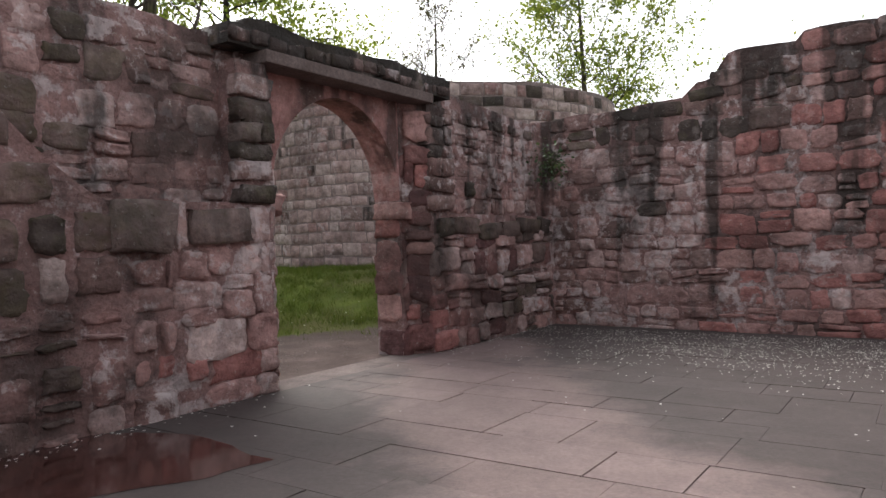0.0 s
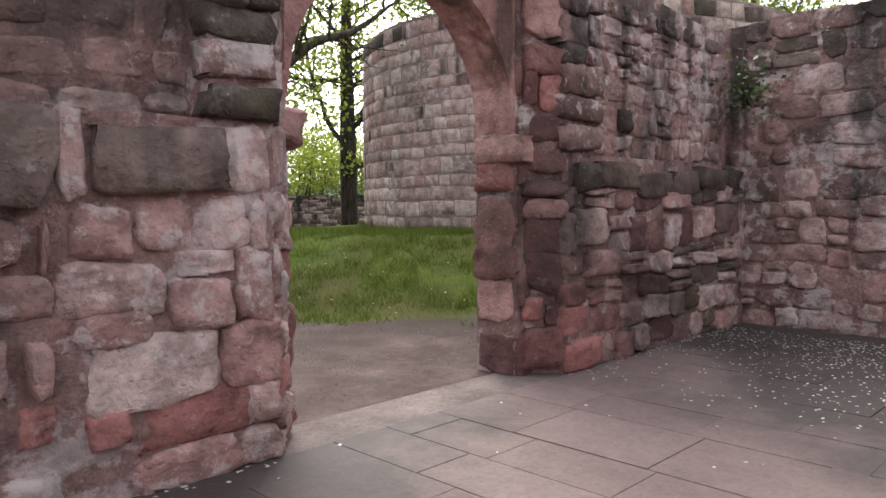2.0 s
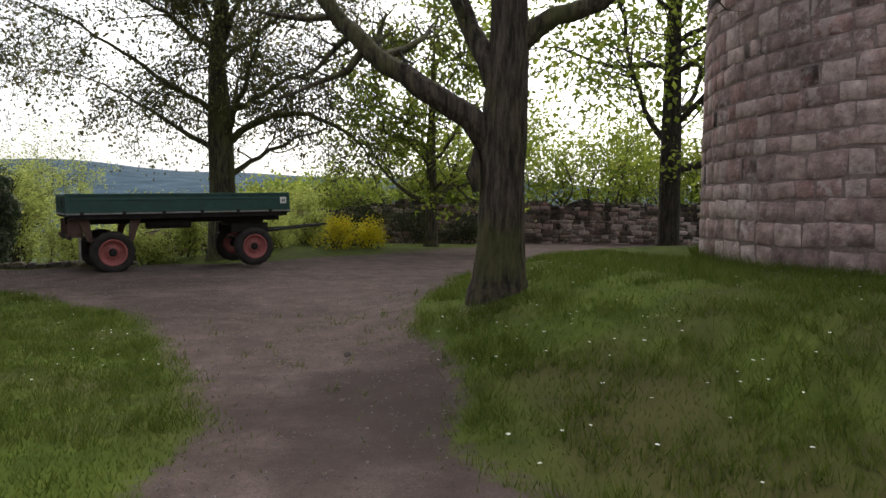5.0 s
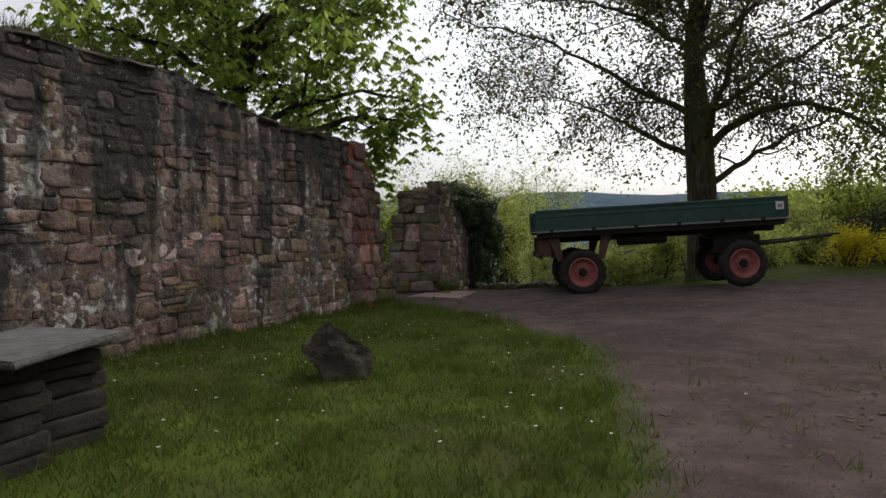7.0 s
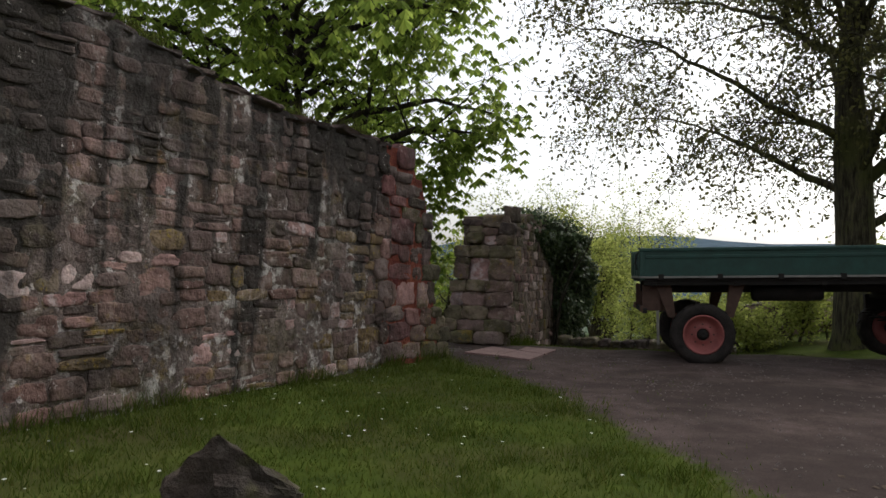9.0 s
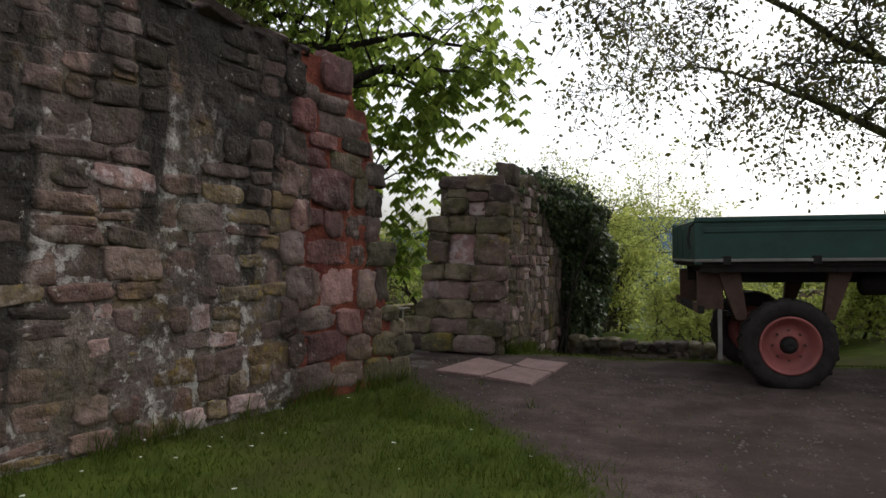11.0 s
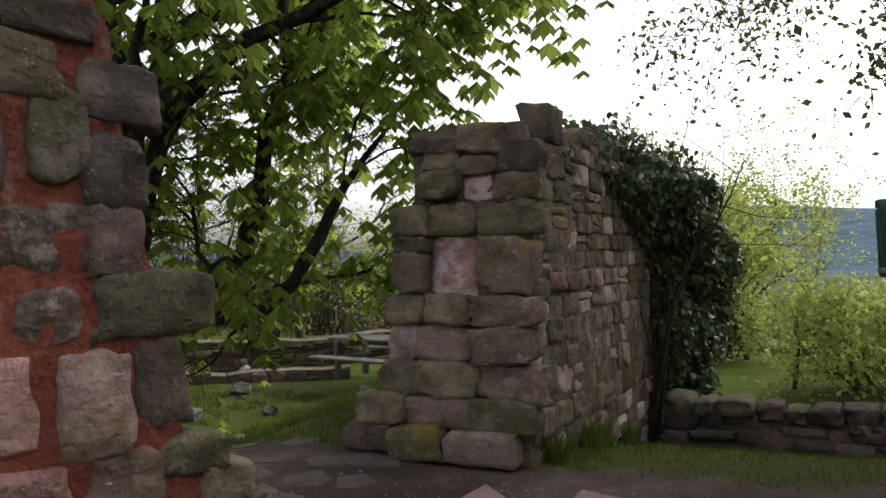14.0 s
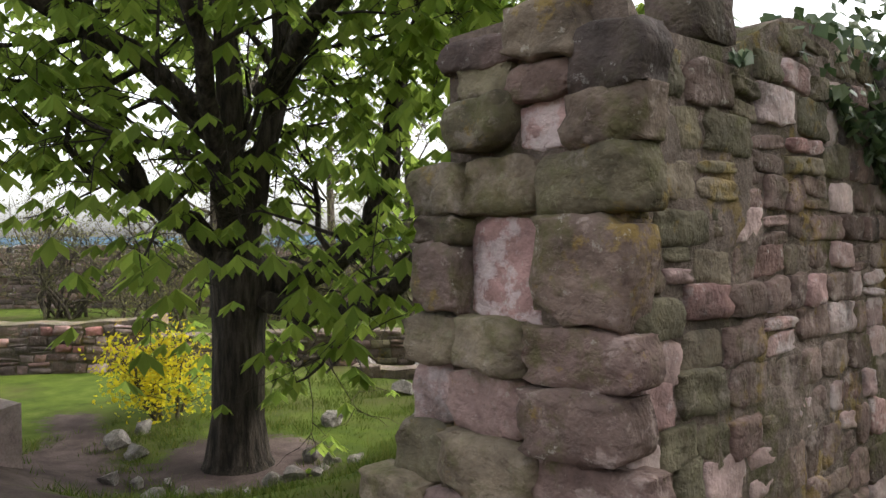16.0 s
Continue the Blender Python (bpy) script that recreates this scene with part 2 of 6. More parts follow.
def wob(x, y=0.0, z=0.0, s=1.0):
    return noise.noise(Vector((x * s, y * s, z * s)))


def stone_mesh(rng, rugged):
    """A rough block, 1 wide and high, its face at y = 0, its tail at y = -1."""
    grid = [-0.5, -0.42, 0.02, 0.42, 0.5] if rugged else [-0.5, -0.4, 0.4, 0.5]
    k = len(grid)
    verts, faces = [], []
    skew, sag = rng.uniform(-0.09, 0.09), rng.uniform(-0.09, 0.09)
    cut = [rng.choice((0.02, 0.06, 0.12, 0.24)) for _ in range(4)] if rugged else [rng.uniform(0.0, 0.05) for _ in range(4)]
    loose = 0.055 if rugged else 0.015
    tilt_x, tilt_z = rng.uniform(-0.12, 0.12), rng.uniform(-0.12, 0.12)
    for j, z in enumerate(grid):
        for i, x in enumerate(grid):
            ex, ez = i in (0, k - 1), j in (0, k - 1)
            px, pz = x + skew * z + rng.uniform(-loose, loose), z + sag * x + rng.uniform(-loose, loose)
            y = (rng.uniform(-0.12, 0.05) + tilt_x * x + tilt_z * z) if rugged else rng.uniform(-0.05, 0.0)
            if ex or ez:
                y -= rng.uniform(0.05, 0.30) if rugged else rng.uniform(0.12, 0.25)
            if ex and ez:
                c = cut[(i > 0) + 2 * (j > 0)]
                px, pz, y = px * (1 - c), pz * (1 - c), y - 0.05
            verts.append((px, y, pz))
    for j in range(k - 1):
        for i in range(k - 1):
            a = j * k + i
            faces.append((a + 1, a, a + k, a + k + 1))
    ring = list(range(k)) + [r * k + k - 1 for r in range(1, k)] + [k * k - 1 - i for i in range(1, k)] + [(k - 1 - r) * k for r in range(1, k - 1)]
    first = len(verts)
    for i in ring:
        verts.append((verts[i][0] * 1.0, -1.0, verts[i][2] * 1.0))
    for i in range(len(ring)):
        j = (i + 1) % len(ring)
        faces.append((ring[i], ring[j], first + j, first + i))
    return verts, faces


pool_rng = random.Random(5)
POOL = [stone_mesh(pool_rng, True) for _ in range(28)]
POOL_FLAT = [stone_mesh(pool_rng, False) for _ in range(8)]


def eroded_mesh(rng):
    """A weathered block with a pitted face and a wavering outline."""
    grid = [-0.5, -0.45, -0.3, -0.1, 0.1, 0.3, 0.45, 0.5]
    k = len(grid)
    s1, s2 = rng.uniform(0, 50), rng.uniform(50, 90)
    skew, sag = rng.uniform(-0.08, 0.08), rng.uniform(-0.08, 0.08)
    cut = [rng.choice((0.03, 0.08, 0.14, 0.22)) for _ in range(4)]
    verts, faces = [], []
    for j, z in enumerate(grid):
        for i, x in enumerate(grid):
            ex, ez = abs(x) == 0.5, abs(z) == 0.5
            px = x + skew * z + 0.09 * wob(x * 2, z * 3.2, s1) + rng.uniform(-0.015, 0.015)
            pz = z + sag * x + 0.11 * wob(x * 2.6, z * 2, s2) + rng.uniform(-0.015, 0.015)
            y = -0.05 + 0.16 * wob(x * 2.2, z * 2.2, s1 + 9) + 0.13 * wob(x * 6, z * 6, s2 + 5)
            if ex or ez:
                y -= rng.uniform(0.12, 0.34)
            elif abs(x) == 0.45 or abs(z) == 0.45:
                y -= rng.uniform(0.0, 0.1)
            c = cut[(x > 0) + 2 * (z > 0)] * max(0, (abs(x) + abs(z) - 0.6) / 0.4)
            verts.append((px * (1 - c), y, pz * (1 - c)))
    for j in range(k - 1):
        for i in range(k - 1):
            a = j * k + i
            faces.append((a + 1, a, a + k, a + k + 1))
    ring = list(range(k)) + [r * k + k - 1 for r in range(1, k)] + [k * k - 1 - i for i in range(1, k)] + [(k - 1 - r) * k for r in range(1, k - 1)]
    first = len(verts)
    verts += [(verts[i][0], -1.0, verts[i][2]) for i in ring]
    for i in range(len(ring)):
        j = (i + 1) % len(ring)
        faces.append((ring[i], ring[j], first + j, first + i))
    return verts, faces


POOL_WORN = [eroded_mesh(pool_rng) for _ in range(18)]
POOLS = {False: POOL, True: POOL_FLAT, "worn": POOL_WORN}
POOL_MESHES = {}


def pooled(kind, flat, i):
    if (kind, flat, i) not in POOL_MESHES:
        v, f = POOLS[flat][i]
        POOL_MESHES[kind, flat, i] = mesh_of("block", v, f, [STONES[kind][0]], True)
    return POOL_MESHES[kind, flat, i]


def courses(rng, u0, u1, z0, z1, course, width, splits=0.15, sway=1.0):
    """Blocks of an uneven wall face: (u, z, w, h) of each, row by row."""
    z = z0
    while z < z1:
        h = rng.uniform(*course)
        if z1 - z - h < course[0] * 0.6:
            h = max(z1 - z, 0.04)
        u = u0 - rng.uniform(0, 0.5) * width[0]
        while u < u1:
            w = rng.uniform(*width)
            if u1 - (u + w) < width[0] * 0.5:
                w = u1 - u
            du = sway * (wob(u * 0.9, z * 0.9, 3.1) * h * 0.5 + rng.uniform(-0.1, 0.1) * h)
            ulo = max(u, u0)
            w_in = u + w - ulo
            if w_in > 0.05:
                if rng.random() < splits and h > 0.14:
                    k = rng.uniform(0.35, 0.65)
                    yield ulo + w_in / 2, z + du + h * k / 2, w_in, h * k
                    yield ulo + w_in / 2, z + du + h * (1 + k) / 2, w_in, h * (1 - k)
                else:
                    yield ulo + w_in / 2, z + du + h / 2, w_in, h
            u += w
        z += h


def lay(owner, rng, blocks, place, kind_of, proud=(0.015, 0.05), joint=0.018, flat=False, name="block", limit=290, near=None, tail=0.10, sunk=()):
    """Lays blocks on a wall face. place(u, z): point, way along, way out. The nearest are parts, the rest one mesh."""
    todo = list(blocks)
    if near:
        todo.sort(key=lambda b: near(b[0], b[1]))
    rest_v, rest_f, rest_m, kinds = [], [], [], []
    pool = POOLS[flat]
    for i, (u, z, w, h) in enumerate(todo):
        p, along, out = place(u, z)
        kind = kind_of(u, z)
        up = along.cross(out)
        if up.z < 0:
            up = -up
        r = Matrix((along, out, up)).transposed()
        turn = Matrix.Rotation(rng.gauss(0, 0.045), 3, "Y")
        d = rng.uniform(*proud) * (1.0 if min(w, h) > 0.09 else 0.7) * (0.2 if kind in sunk else 1.0)
        size = Matrix.Diagonal((max(0.03, w - joint * rng.uniform(0.6, 1.6)), d + tail, max(0.025, h - joint * rng.uniform(0.6, 1.6))))
        m = Matrix.Translation(p + out * d) @ (r @ turn @ size).to_4x4()
        pick = rng.randrange(len(pool))
        if i < limit:
            ob = new(name, pooled(kind, flat, pick))
            ob.parent = owner
            ob.matrix_basis = m
        else:
            if kind not in kinds:
                kinds.append(kind)
            v, f = pool[pick]
            n0 = len(rest_v)
            rest_v += [tuple(m @ Vector(a)) for a in v]
            rest_f += [tuple(n0 + k for k in a) for a in f]
            rest_m += [kinds.index(kind)] * len(f)
    if rest_v:
        me = mesh_of("small_blocks", rest_v, rest_f, [STONES[k][1] for k in kinds], True)
        me.polygons.foreach_set("material_index", rest_m)
        tagged(under("small_blocks", me, owner), kind="stuff")


def lay_set(owner, rng, rows, place, proud=(0.03, 0.08), joint=0.012, tail=0.12, sunk=()):
    """Lays single blocks, each (kind, u, z, width, height)."""
    names = iter([r[0] for r in rows])
    lay(owner, rng, [(r[1], r[2], r[3] * 1.07, r[4] * 1.09) for r in rows], place, lambda u, z: next(names), proud, joint, "worn", tail=tail, sunk=sunk)


def core(name, label, mat, o, along, out, u0, u1, bottom, top, thick, step=0.1, rough=0.045):
    """The body of a wall with an uneven face and top; the face lies at o + along * u."""
    nu = max(2, int((u1 - u0) / step) + 1)
    nz = min(34, max(8, int((top((u0 + u1) / 2) - bottom((u0 + u1) / 2)) / 0.1)))
    verts, faces = [], []
    for layer in (0, 1):
        for i in range(nu):
            u = u0 + (u1 - u0) * i / (nu - 1)
            for j in range(nz):
                z = bottom(u) + (top(u) - bottom(u)) * j / (nz - 1)
                d = (wob(u * 2.3, z * 2.3, 7.7) * 0.6 + wob(u * 7.1, z * 7.1, 1.7) * 0.55) * rough if layer == 0 else -thick
                p = o + along * u + out * d
                verts.append((p.x, p.y, z))
    k = nu * nz
    flip = along.cross(Vector((0, 0, 1))).dot(out) < 0
    for i in range(nu - 1):
        for j in range(nz - 1):
            a = i * nz + j
            faces += [(a, a + nz, a + nz + 1, a + 1), (k + a, k + a + 1, k + a + nz + 1, k + a + nz)]
        for j, s in ((0, 1), (nz - 1, -1)):
            a = i * nz + j
            faces.append((a, k + a, k + a + nz, a + nz)[::s])
    for i, s in ((0, -1), (nu - 1, 1)):
        for j in range(nz - 1):
            a = i * nz + j
            faces.append((a, k + a, k + a + 1, a + 1)[::s])
    if flip:
        faces = [f[::-1] for f in faces]
    ob = under(name, mesh_of(name, verts, faces, [mat]))
    return tagged(ob, label, "wall", kind="structure")


# ---- plan ----
UP = Vector((0, 0, 1))
FLOOR = 0.15
TOWER_AT, TOWER_R = Vector((12.45, 0.19, 0)), 4.93
GATE_O = Vector((-1.5515, -4.1195, 0))
GATE_U, GATE_N = Vector((0.981, -0.194, 0)).normalized(), Vector((-0.194, -0.981, 0)).normalized()


def ground_z(x, y):
    z = 0.12 * (1 - smooth01(y, -2, 6))
    r = math.hypot(x - TOWER_AT.x, y - TOWER_AT.y)
    z += 0.8 * (1 - smooth01(r, 6.6, 10.6))
    z -= 0.95 * smooth01(-x, 2.6, 6.0) * smooth01(y, 14.2, 17.0)
    z -= 0.7 * smooth01(y, 15.2, 19.5) * (1 - smooth01(-x, 0.5, 3.0)) * (1 - smooth01(x, 3, 9))
    far = smooth01(y + 0.2 * x, 25, 70) * (1 - smooth01(-x, 4, 30))
    z -= 9 * far
    return z + 0.03 * wob(x, y, 1.3, 0.7) + 0.012 * wob(x, y, 4.0, 3.0)


def in_poly(x, y, poly):
    inside = False
    for (ax, ay), (bx, by) in zip(poly, poly[1:] + poly[:1]):
        if (ay > y) != (by > y) and x < (bx - ax) * (y - ay) / (by - ay) + ax:
            inside = not inside
    return inside


# worn gravel: the way from the gate past the rock to the trailer, and the road round the tree
TRACK = [(-9, -3.6), (3.2, -5.0), (5.2, -6.5), (4.2, -3.6), (2.6, -2.4), (1.9, -1.3), (2.0, 0.2), (3.0, 1.3), (3.4, 3.0), (4.4, 4.6), (7.5, 7.8),
         (13, 10.5), (22, 14), (40, 20), (40, 26), (22, 22.5), (10, 17.2), (4, 15.6), (-0.2, 15.3), (-2.2, 15.6), (-4.4, 15.7), (-7.5, 14.6), (-7.5, 13.9), (-1.7, 13.2),
         (-0.6, 11.6), (0.5, 9.3), (1.25, 7.4), (1.2, 4.5), (1.0, 2.0), (0.4, 0.4), (-1.0, -1.4), (-4, -2.6), (-9, -2.9)]


COURT_PATH = [(-5.6, 15.5), (-6.5, 16.5), (-7.6, 17.1), (-8.8, 17.6), (-10.4, 18.2), (-10.8, 17.7), (-9.2, 17.0), (-8.5, 16.2), (-8.0, 15.0), (-7.2, 14.4)]


def gravel_at(x, y):
    jx, jy = 0.25 * wob(x, y, 9.0, 1.2), 0.25 * wob(x, y, 5.0, 1.2)
    if math.hypot(x + 6.5 + 2 * jx, y - 17.8 + 2 * jy) < 1.05:
        return 1.0
    return 1.0 if in_poly(x + jx, y + jy, TRACK) or in_poly(x + jx, y + jy, COURT_PATH) else 0.0


# ---- ground ----
def lines(dense, step, reach):
    a, b = dense
    mid = [a + step * i for i in range(int((b - a) / step) + 1)]
    lo, hi, s = [a], [mid[-1]], step
    while hi[-1] < reach:
        s *= 1.35
        hi.append(hi[-1] + s)
        lo.append(lo[-1] - s)
    return lo[:0:-1] + mid + hi[1:]


def build_ground():
    xs, ys = lines((-10, 13), 0.12, 3000), lines((-5, 22), 0.12, 3000)
    verts, mask = [], []
    for y in ys:
        for x in xs:
            p = Vector((x, y, 0)) - GATE_O
            inside = p.dot(GATE_N) > -0.3 and -11 < x < 4.6 and y > -16
            z = ground_z(x, y) - (0.3 if inside else 0.0)
            d = math.hypot(x, y)
            if d > 120:
                # wooded hills across the valley
                rise = smooth01(d, 250, 900)
                z += rise * (1 - 0.8 * smooth01(-x - 0.12 * y, 0, 160)) * (38 + 18 * wob(x, y, 0.0, 0.0016) + 12 * wob(x, y, 2.0, 0.006)) * smooth01(d, 200, 600)
            verts.append((x, y, z))
            mask.append(sum(gravel_at(x + 0.26 * math.cos(k * 1.05), y + 0.26 * math.sin(k * 1.05)) for k in range(6)) / 6 if abs(x) < 14 and -6 < y < 24 else gravel_at(x, y))
    nx = len(xs)
    faces = [(j * nx + i, j * nx + i + 1, (j + 1) * nx + i + 1, (j + 1) * nx + i) for j in range(len(ys) - 1) for i in range(nx - 1)]
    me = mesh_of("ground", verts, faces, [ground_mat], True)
    att = me.attributes.new("gravel", "FLOAT", "POINT")
    att.data.foreach_set("value", mask)
    return tagged(under("ground", me), "rolling grass ground crossed by a worn brown gravel track", "ground", kind="structure")


def ground_material():
    m, n, l, b = material("grass_and_gravel", 1.0)
    b.inputs["Specular IOR Level"].default_value = 0.05
    att = n.new("ShaderNodeAttribute")
    att.attribute_name = "gravel"
    big, mid, fine, tiny = grain(n, l, 0.5, 5), grain(n, l, 2.2, 6, 0.7), grain(n, l, 14, 6, 0.7), grain(n, l, 70, 4, 0.7)
    grass = ramp(n, l, mid, [(0.3, (0.031, 0.048, 0.009)), (0.55, (0.063, 0.087, 0.014)), (0.75, (0.10, 0.12, 0.027))])
    grass = mixed(n, l, ramp(n, l, big, [(0.46, (0, 0, 0)), (0.63, (0.72,) * 3)]), grass, (0.06, 0.05, 0.024))
    grit = ramp(n, l, mid, [(0.3, (0.05, 0.036, 0.032)), (0.5, (0.086, 0.064, 0.058)), (0.75, (0.14, 0.107, 0.099))])
    grit = mixed(n, l, 0.8, grit, ramp(n, l, tiny, [(0.3, (0.5, 0.5, 0.5)), (0.7, (1.5, 1.5, 1.5))]), "MULTIPLY")
    grit = mixed(n, l, ramp(n, l, grain(n, l, 0.42, 6, 0.65, shift=6.0), [(0.45, (0, 0, 0)), (0.62, (0.7,) * 3)]), grit, (0.04, 0.031, 0.028))
    edge = n.new("ShaderNodeMath")
    edge.operation = "MULTIPLY_ADD"
    edge.inputs[1].default_value, edge.inputs[2].default_value = 1.1, -0.55
    l.new(fine, edge.inputs[0])
    add = n.new("ShaderNodeMath")
    l.new(att.outputs["Fac"], add.inputs[0])
    l.new(edge.outputs[0], add.inputs[1])
    fac = ramp(n, l, add.outputs[0], [(0.38, (0, 0, 0)), (0.62, (1, 1, 1))])
    col = mixed(n, l, fac, grass, grit)
    # far land: woods, with the blue haze of distance mixed into their colour
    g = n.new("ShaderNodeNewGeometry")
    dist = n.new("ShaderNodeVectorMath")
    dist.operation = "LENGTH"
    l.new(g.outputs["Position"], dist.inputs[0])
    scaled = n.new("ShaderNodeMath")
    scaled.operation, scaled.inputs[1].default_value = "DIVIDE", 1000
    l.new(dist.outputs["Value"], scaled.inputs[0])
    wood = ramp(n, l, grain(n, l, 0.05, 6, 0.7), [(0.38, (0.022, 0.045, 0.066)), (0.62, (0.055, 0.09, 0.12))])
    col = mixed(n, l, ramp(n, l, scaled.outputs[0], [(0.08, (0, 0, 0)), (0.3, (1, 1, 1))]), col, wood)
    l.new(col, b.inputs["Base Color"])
    relief(n, l, b, tiny, 0.3, 0.015)
    return m


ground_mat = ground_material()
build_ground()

# ---- gate wall of the ruined room ----
gate_rng = random.Random(11)


def top_gate(u):
    return 3.22 + 0.05 * wob(u, 0, 0, 1.7) + (0.05 if 0 < u < 3 else 0) - 0.1 * smooth01(u, 3.5, 5.5)


def face(o, along, out, n=0.0):
    return lambda u, z: (o + along * u + out * n + UP * z, along, out)


def gate_kind(u, z):
    r = gate_rng.random()
    if z > 2.95 + 0.12 * wob(u, z, 0, 2):
        return "dark" if r < 0.45 else "room"
    if u > -0.6 and u < 0.6 and z < 1.5:
        return "pink" if r < 0.85 else "red"
    if u < -1.3 and r < 0.4 + 0.4 * smooth01(-u, 1.3, 2.6):
        return "dark" if r < 0.5 else "room"
    if z < 0.55 and r < 0.3:
        return "red"
    return "pink" if r < 0.8 else "room" if r < 0.97 else "dark"


def ledge_left(u):
    return 1.76 + 0.9 * smooth01(-u, 1.15, 2.6) + 0.06 * wob(u, 1, 0, 2)


LOW = lambda u: -0.35
left_lower = core("wall_gate_left", "thick lower rubble wall of pink sandstone beside the gate", mortar_pink, GATE_O, GATE_U, GATE_N, -9.0, 0.25, LOW, ledge_left, 0.58)
lay(left_lower, gate_rng, [b for b in courses(gate_rng, -6.0, -1.12, 0.12, 2.6, (0.19, 0.36), (0.22, 0.5), 0.22) if b[1] + b[3] / 2 < ledge_left(b[0]) - 0.05] + list(courses(gate_rng, -1.1, -0.72, 0.12, 1.36, (0.2, 0.32), (0.2, 0.36), 0.1)),
    face(GATE_O, GATE_U, GATE_N), gate_kind, (0.02, 0.075), 0.055, near=lambda u, z: abs(u + 0.8), limit=200, flat="worn")
left_upper = core("wall_gate_left_upper", "set-back upper wall of pale pink sandstone blocks", mortar_pink, GATE_O - GATE_N * 0.25, GATE_U, GATE_N, -9.0, 0.25, lambda u: 1.6, top_gate, 0.33)
lay(left_upper, gate_rng, [b for b in courses(gate_rng, -6.0, 0.1, 1.75, 3.1, (0.17, 0.3), (0.2, 0.42)) if b[1] > ledge_left(b[0]) - 0.05],
    face(GATE_O - GATE_N * 0.25, GATE_U, GATE_N), gate_kind, (0.012, 0.045), 0.02, "worn", near=lambda u, z: abs(u + 0.8), limit=150, tail=0.07)
right_lower = core("wall_gate_right", "thick lower rubble wall with broken faces beside the gate", mortar_pink, GATE_O, GATE_U, GATE_N, 2.65, 5.9, LOW, lambda u: 1.74, 0.58)
lay(right_lower, gate_rng, courses(gate_rng, 2.62, 5.7, 0.14, 1.5, (0.18, 0.36), (0.2, 0.5)), face(GATE_O, GATE_U, GATE_N),
    lambda u, z: "dark" if u > 4.2 and gate_rng.random() < 0.35 else "wine" if gate_rng.random() < 0.3 else gate_kind(u, z), (0.02, 0.09), 0.015, "worn")
right_upper = core("wall_gate_right_upper", "set-back upper wall of small pink sandstone rubble", mortar_pink, GATE_O - GATE_N * 0.24, GATE_U, GATE_N, 2.9, 5.9, lambda u: 1.6, top_gate, 0.34)
lay(right_upper, gate_rng, courses(gate_rng, 3.1, 5.7, 1.78, 3.05, (0.13, 0.22), (0.1, 0.32)), face(GATE_O - GATE_N * 0.24, GATE_U, GATE_N), gate_kind, (0.015, 0.05), 0.018, "worn")
# capping stones of the two ledges
lay(left_lower, gate_rng, [(-0.98, 1.57, 0.5, 0.40), (-0.29, 1.58, 0.60, 0.29)], face(GATE_O, GATE_U, GATE_N), lambda u, z: "dark", (0.07, 0.1), 0.02)
lay_set(left_lower, gate_rng, [("pink", -0.29, 1.29, 0.25, 0.22), ("pink", 0.0, 1.29, 0.23, 0.23), ("pink", -0.1, 1.12, 0.27, 0.12), ("pink", -0.52, 1.03, 0.43, 0.23), ("pink", -0.13, 0.94, 0.31, 0.23),
    ("pink", 0.13, 1.0, 0.2, 0.33), ("pink", -0.52, 0.87, 0.32, 0.15), ("pink", -0.34, 0.67, 0.56, 0.32), ("pink", 0.11, 0.68, 0.33, 0.3), ("red", -0.13, 0.45, 0.56, 0.24), ("pink", 0.1, 1.59, 0.24, 0.3),
    ("pink", -0.56, 1.27, 0.24, 0.21), ("pink", -0.67, 1.58, 0.12, 0.36), ("red", -0.55, 0.46, 0.18, 0.17), ("pink", 0.16, 1.28, 0.1, 0.24), ("pink", 0.17, 0.44, 0.18, 0.2), ("pink", -0.2, 0.23, 0.5, 0.18), ("pink", 0.15, 0.24, 0.22, 0.18)],
    face(GATE_O, GATE_U, GATE_N), (0.02, 0.06), 0.01)
lay(right_lower, gate_rng, courses(gate_rng, 2.75, 5.6, 1.48, 1.70, (0.24, 0.25), (0.42, 0.62), 0), face(GATE_O, GATE_U, GATE_N), lambda u, z: "dark", (0.05, 0.09), 0.015)
# the two piers that carry the lintel
for u0, u1, z1 in ((-0.1, 0.28, 2.97), (2.6, 3.1, 2.97)):
    pier = core("wall_gate_pier", "pier of stacked dark weathered blocks under the lintel", mortar_pink, GATE_O - GATE_N * 0.02, GATE_U, GATE_N, u0 + 0.03, u1 - 0.03, lambda u: 1.6, lambda u: z1, 0.55, 0.15)
    lay(pier, gate_rng, courses(gate_rng, u0, u1, 1.76, z1 - 0.1, (0.15, 0.24), (0.3, 0.5), 0), face(GATE_O, GATE_U, GATE_N), lambda u, z: "dark" if gate_rng.random() < (0.6 if u < 1 else 0.2) else "room", (0.03, 0.08), 0.012)
over = core("wall_gate_over_lintel", "narrow strip of dark rubble above the gate lintel", mortar_grey, GATE_O, GATE_U, GATE_N, -0.15, 3.1, lambda u: 3.085, lambda u: top_gate(u) + 0.05, 0.58)
lay(over, gate_rng, courses(gate_rng, -0.15, 3.1, 3.09, 3.22, (0.15, 0.17), (0.08, 0.3), 0), face(GATE_O, GATE_U, GATE_N), gate_kind, (0.01, 0.04), 0.015)
ARCH_C, ARCH_A, ARCH_S, ARCH_R, ARCH_Q = 1.42, 0.945, 1.88, 1.002, 0.057


def arch_under(u):
    d = abs(u - ARCH_C)
    return ARCH_S + math.sqrt(max(0.0, ARCH_R ** 2 - (d + ARCH_Q) ** 2))


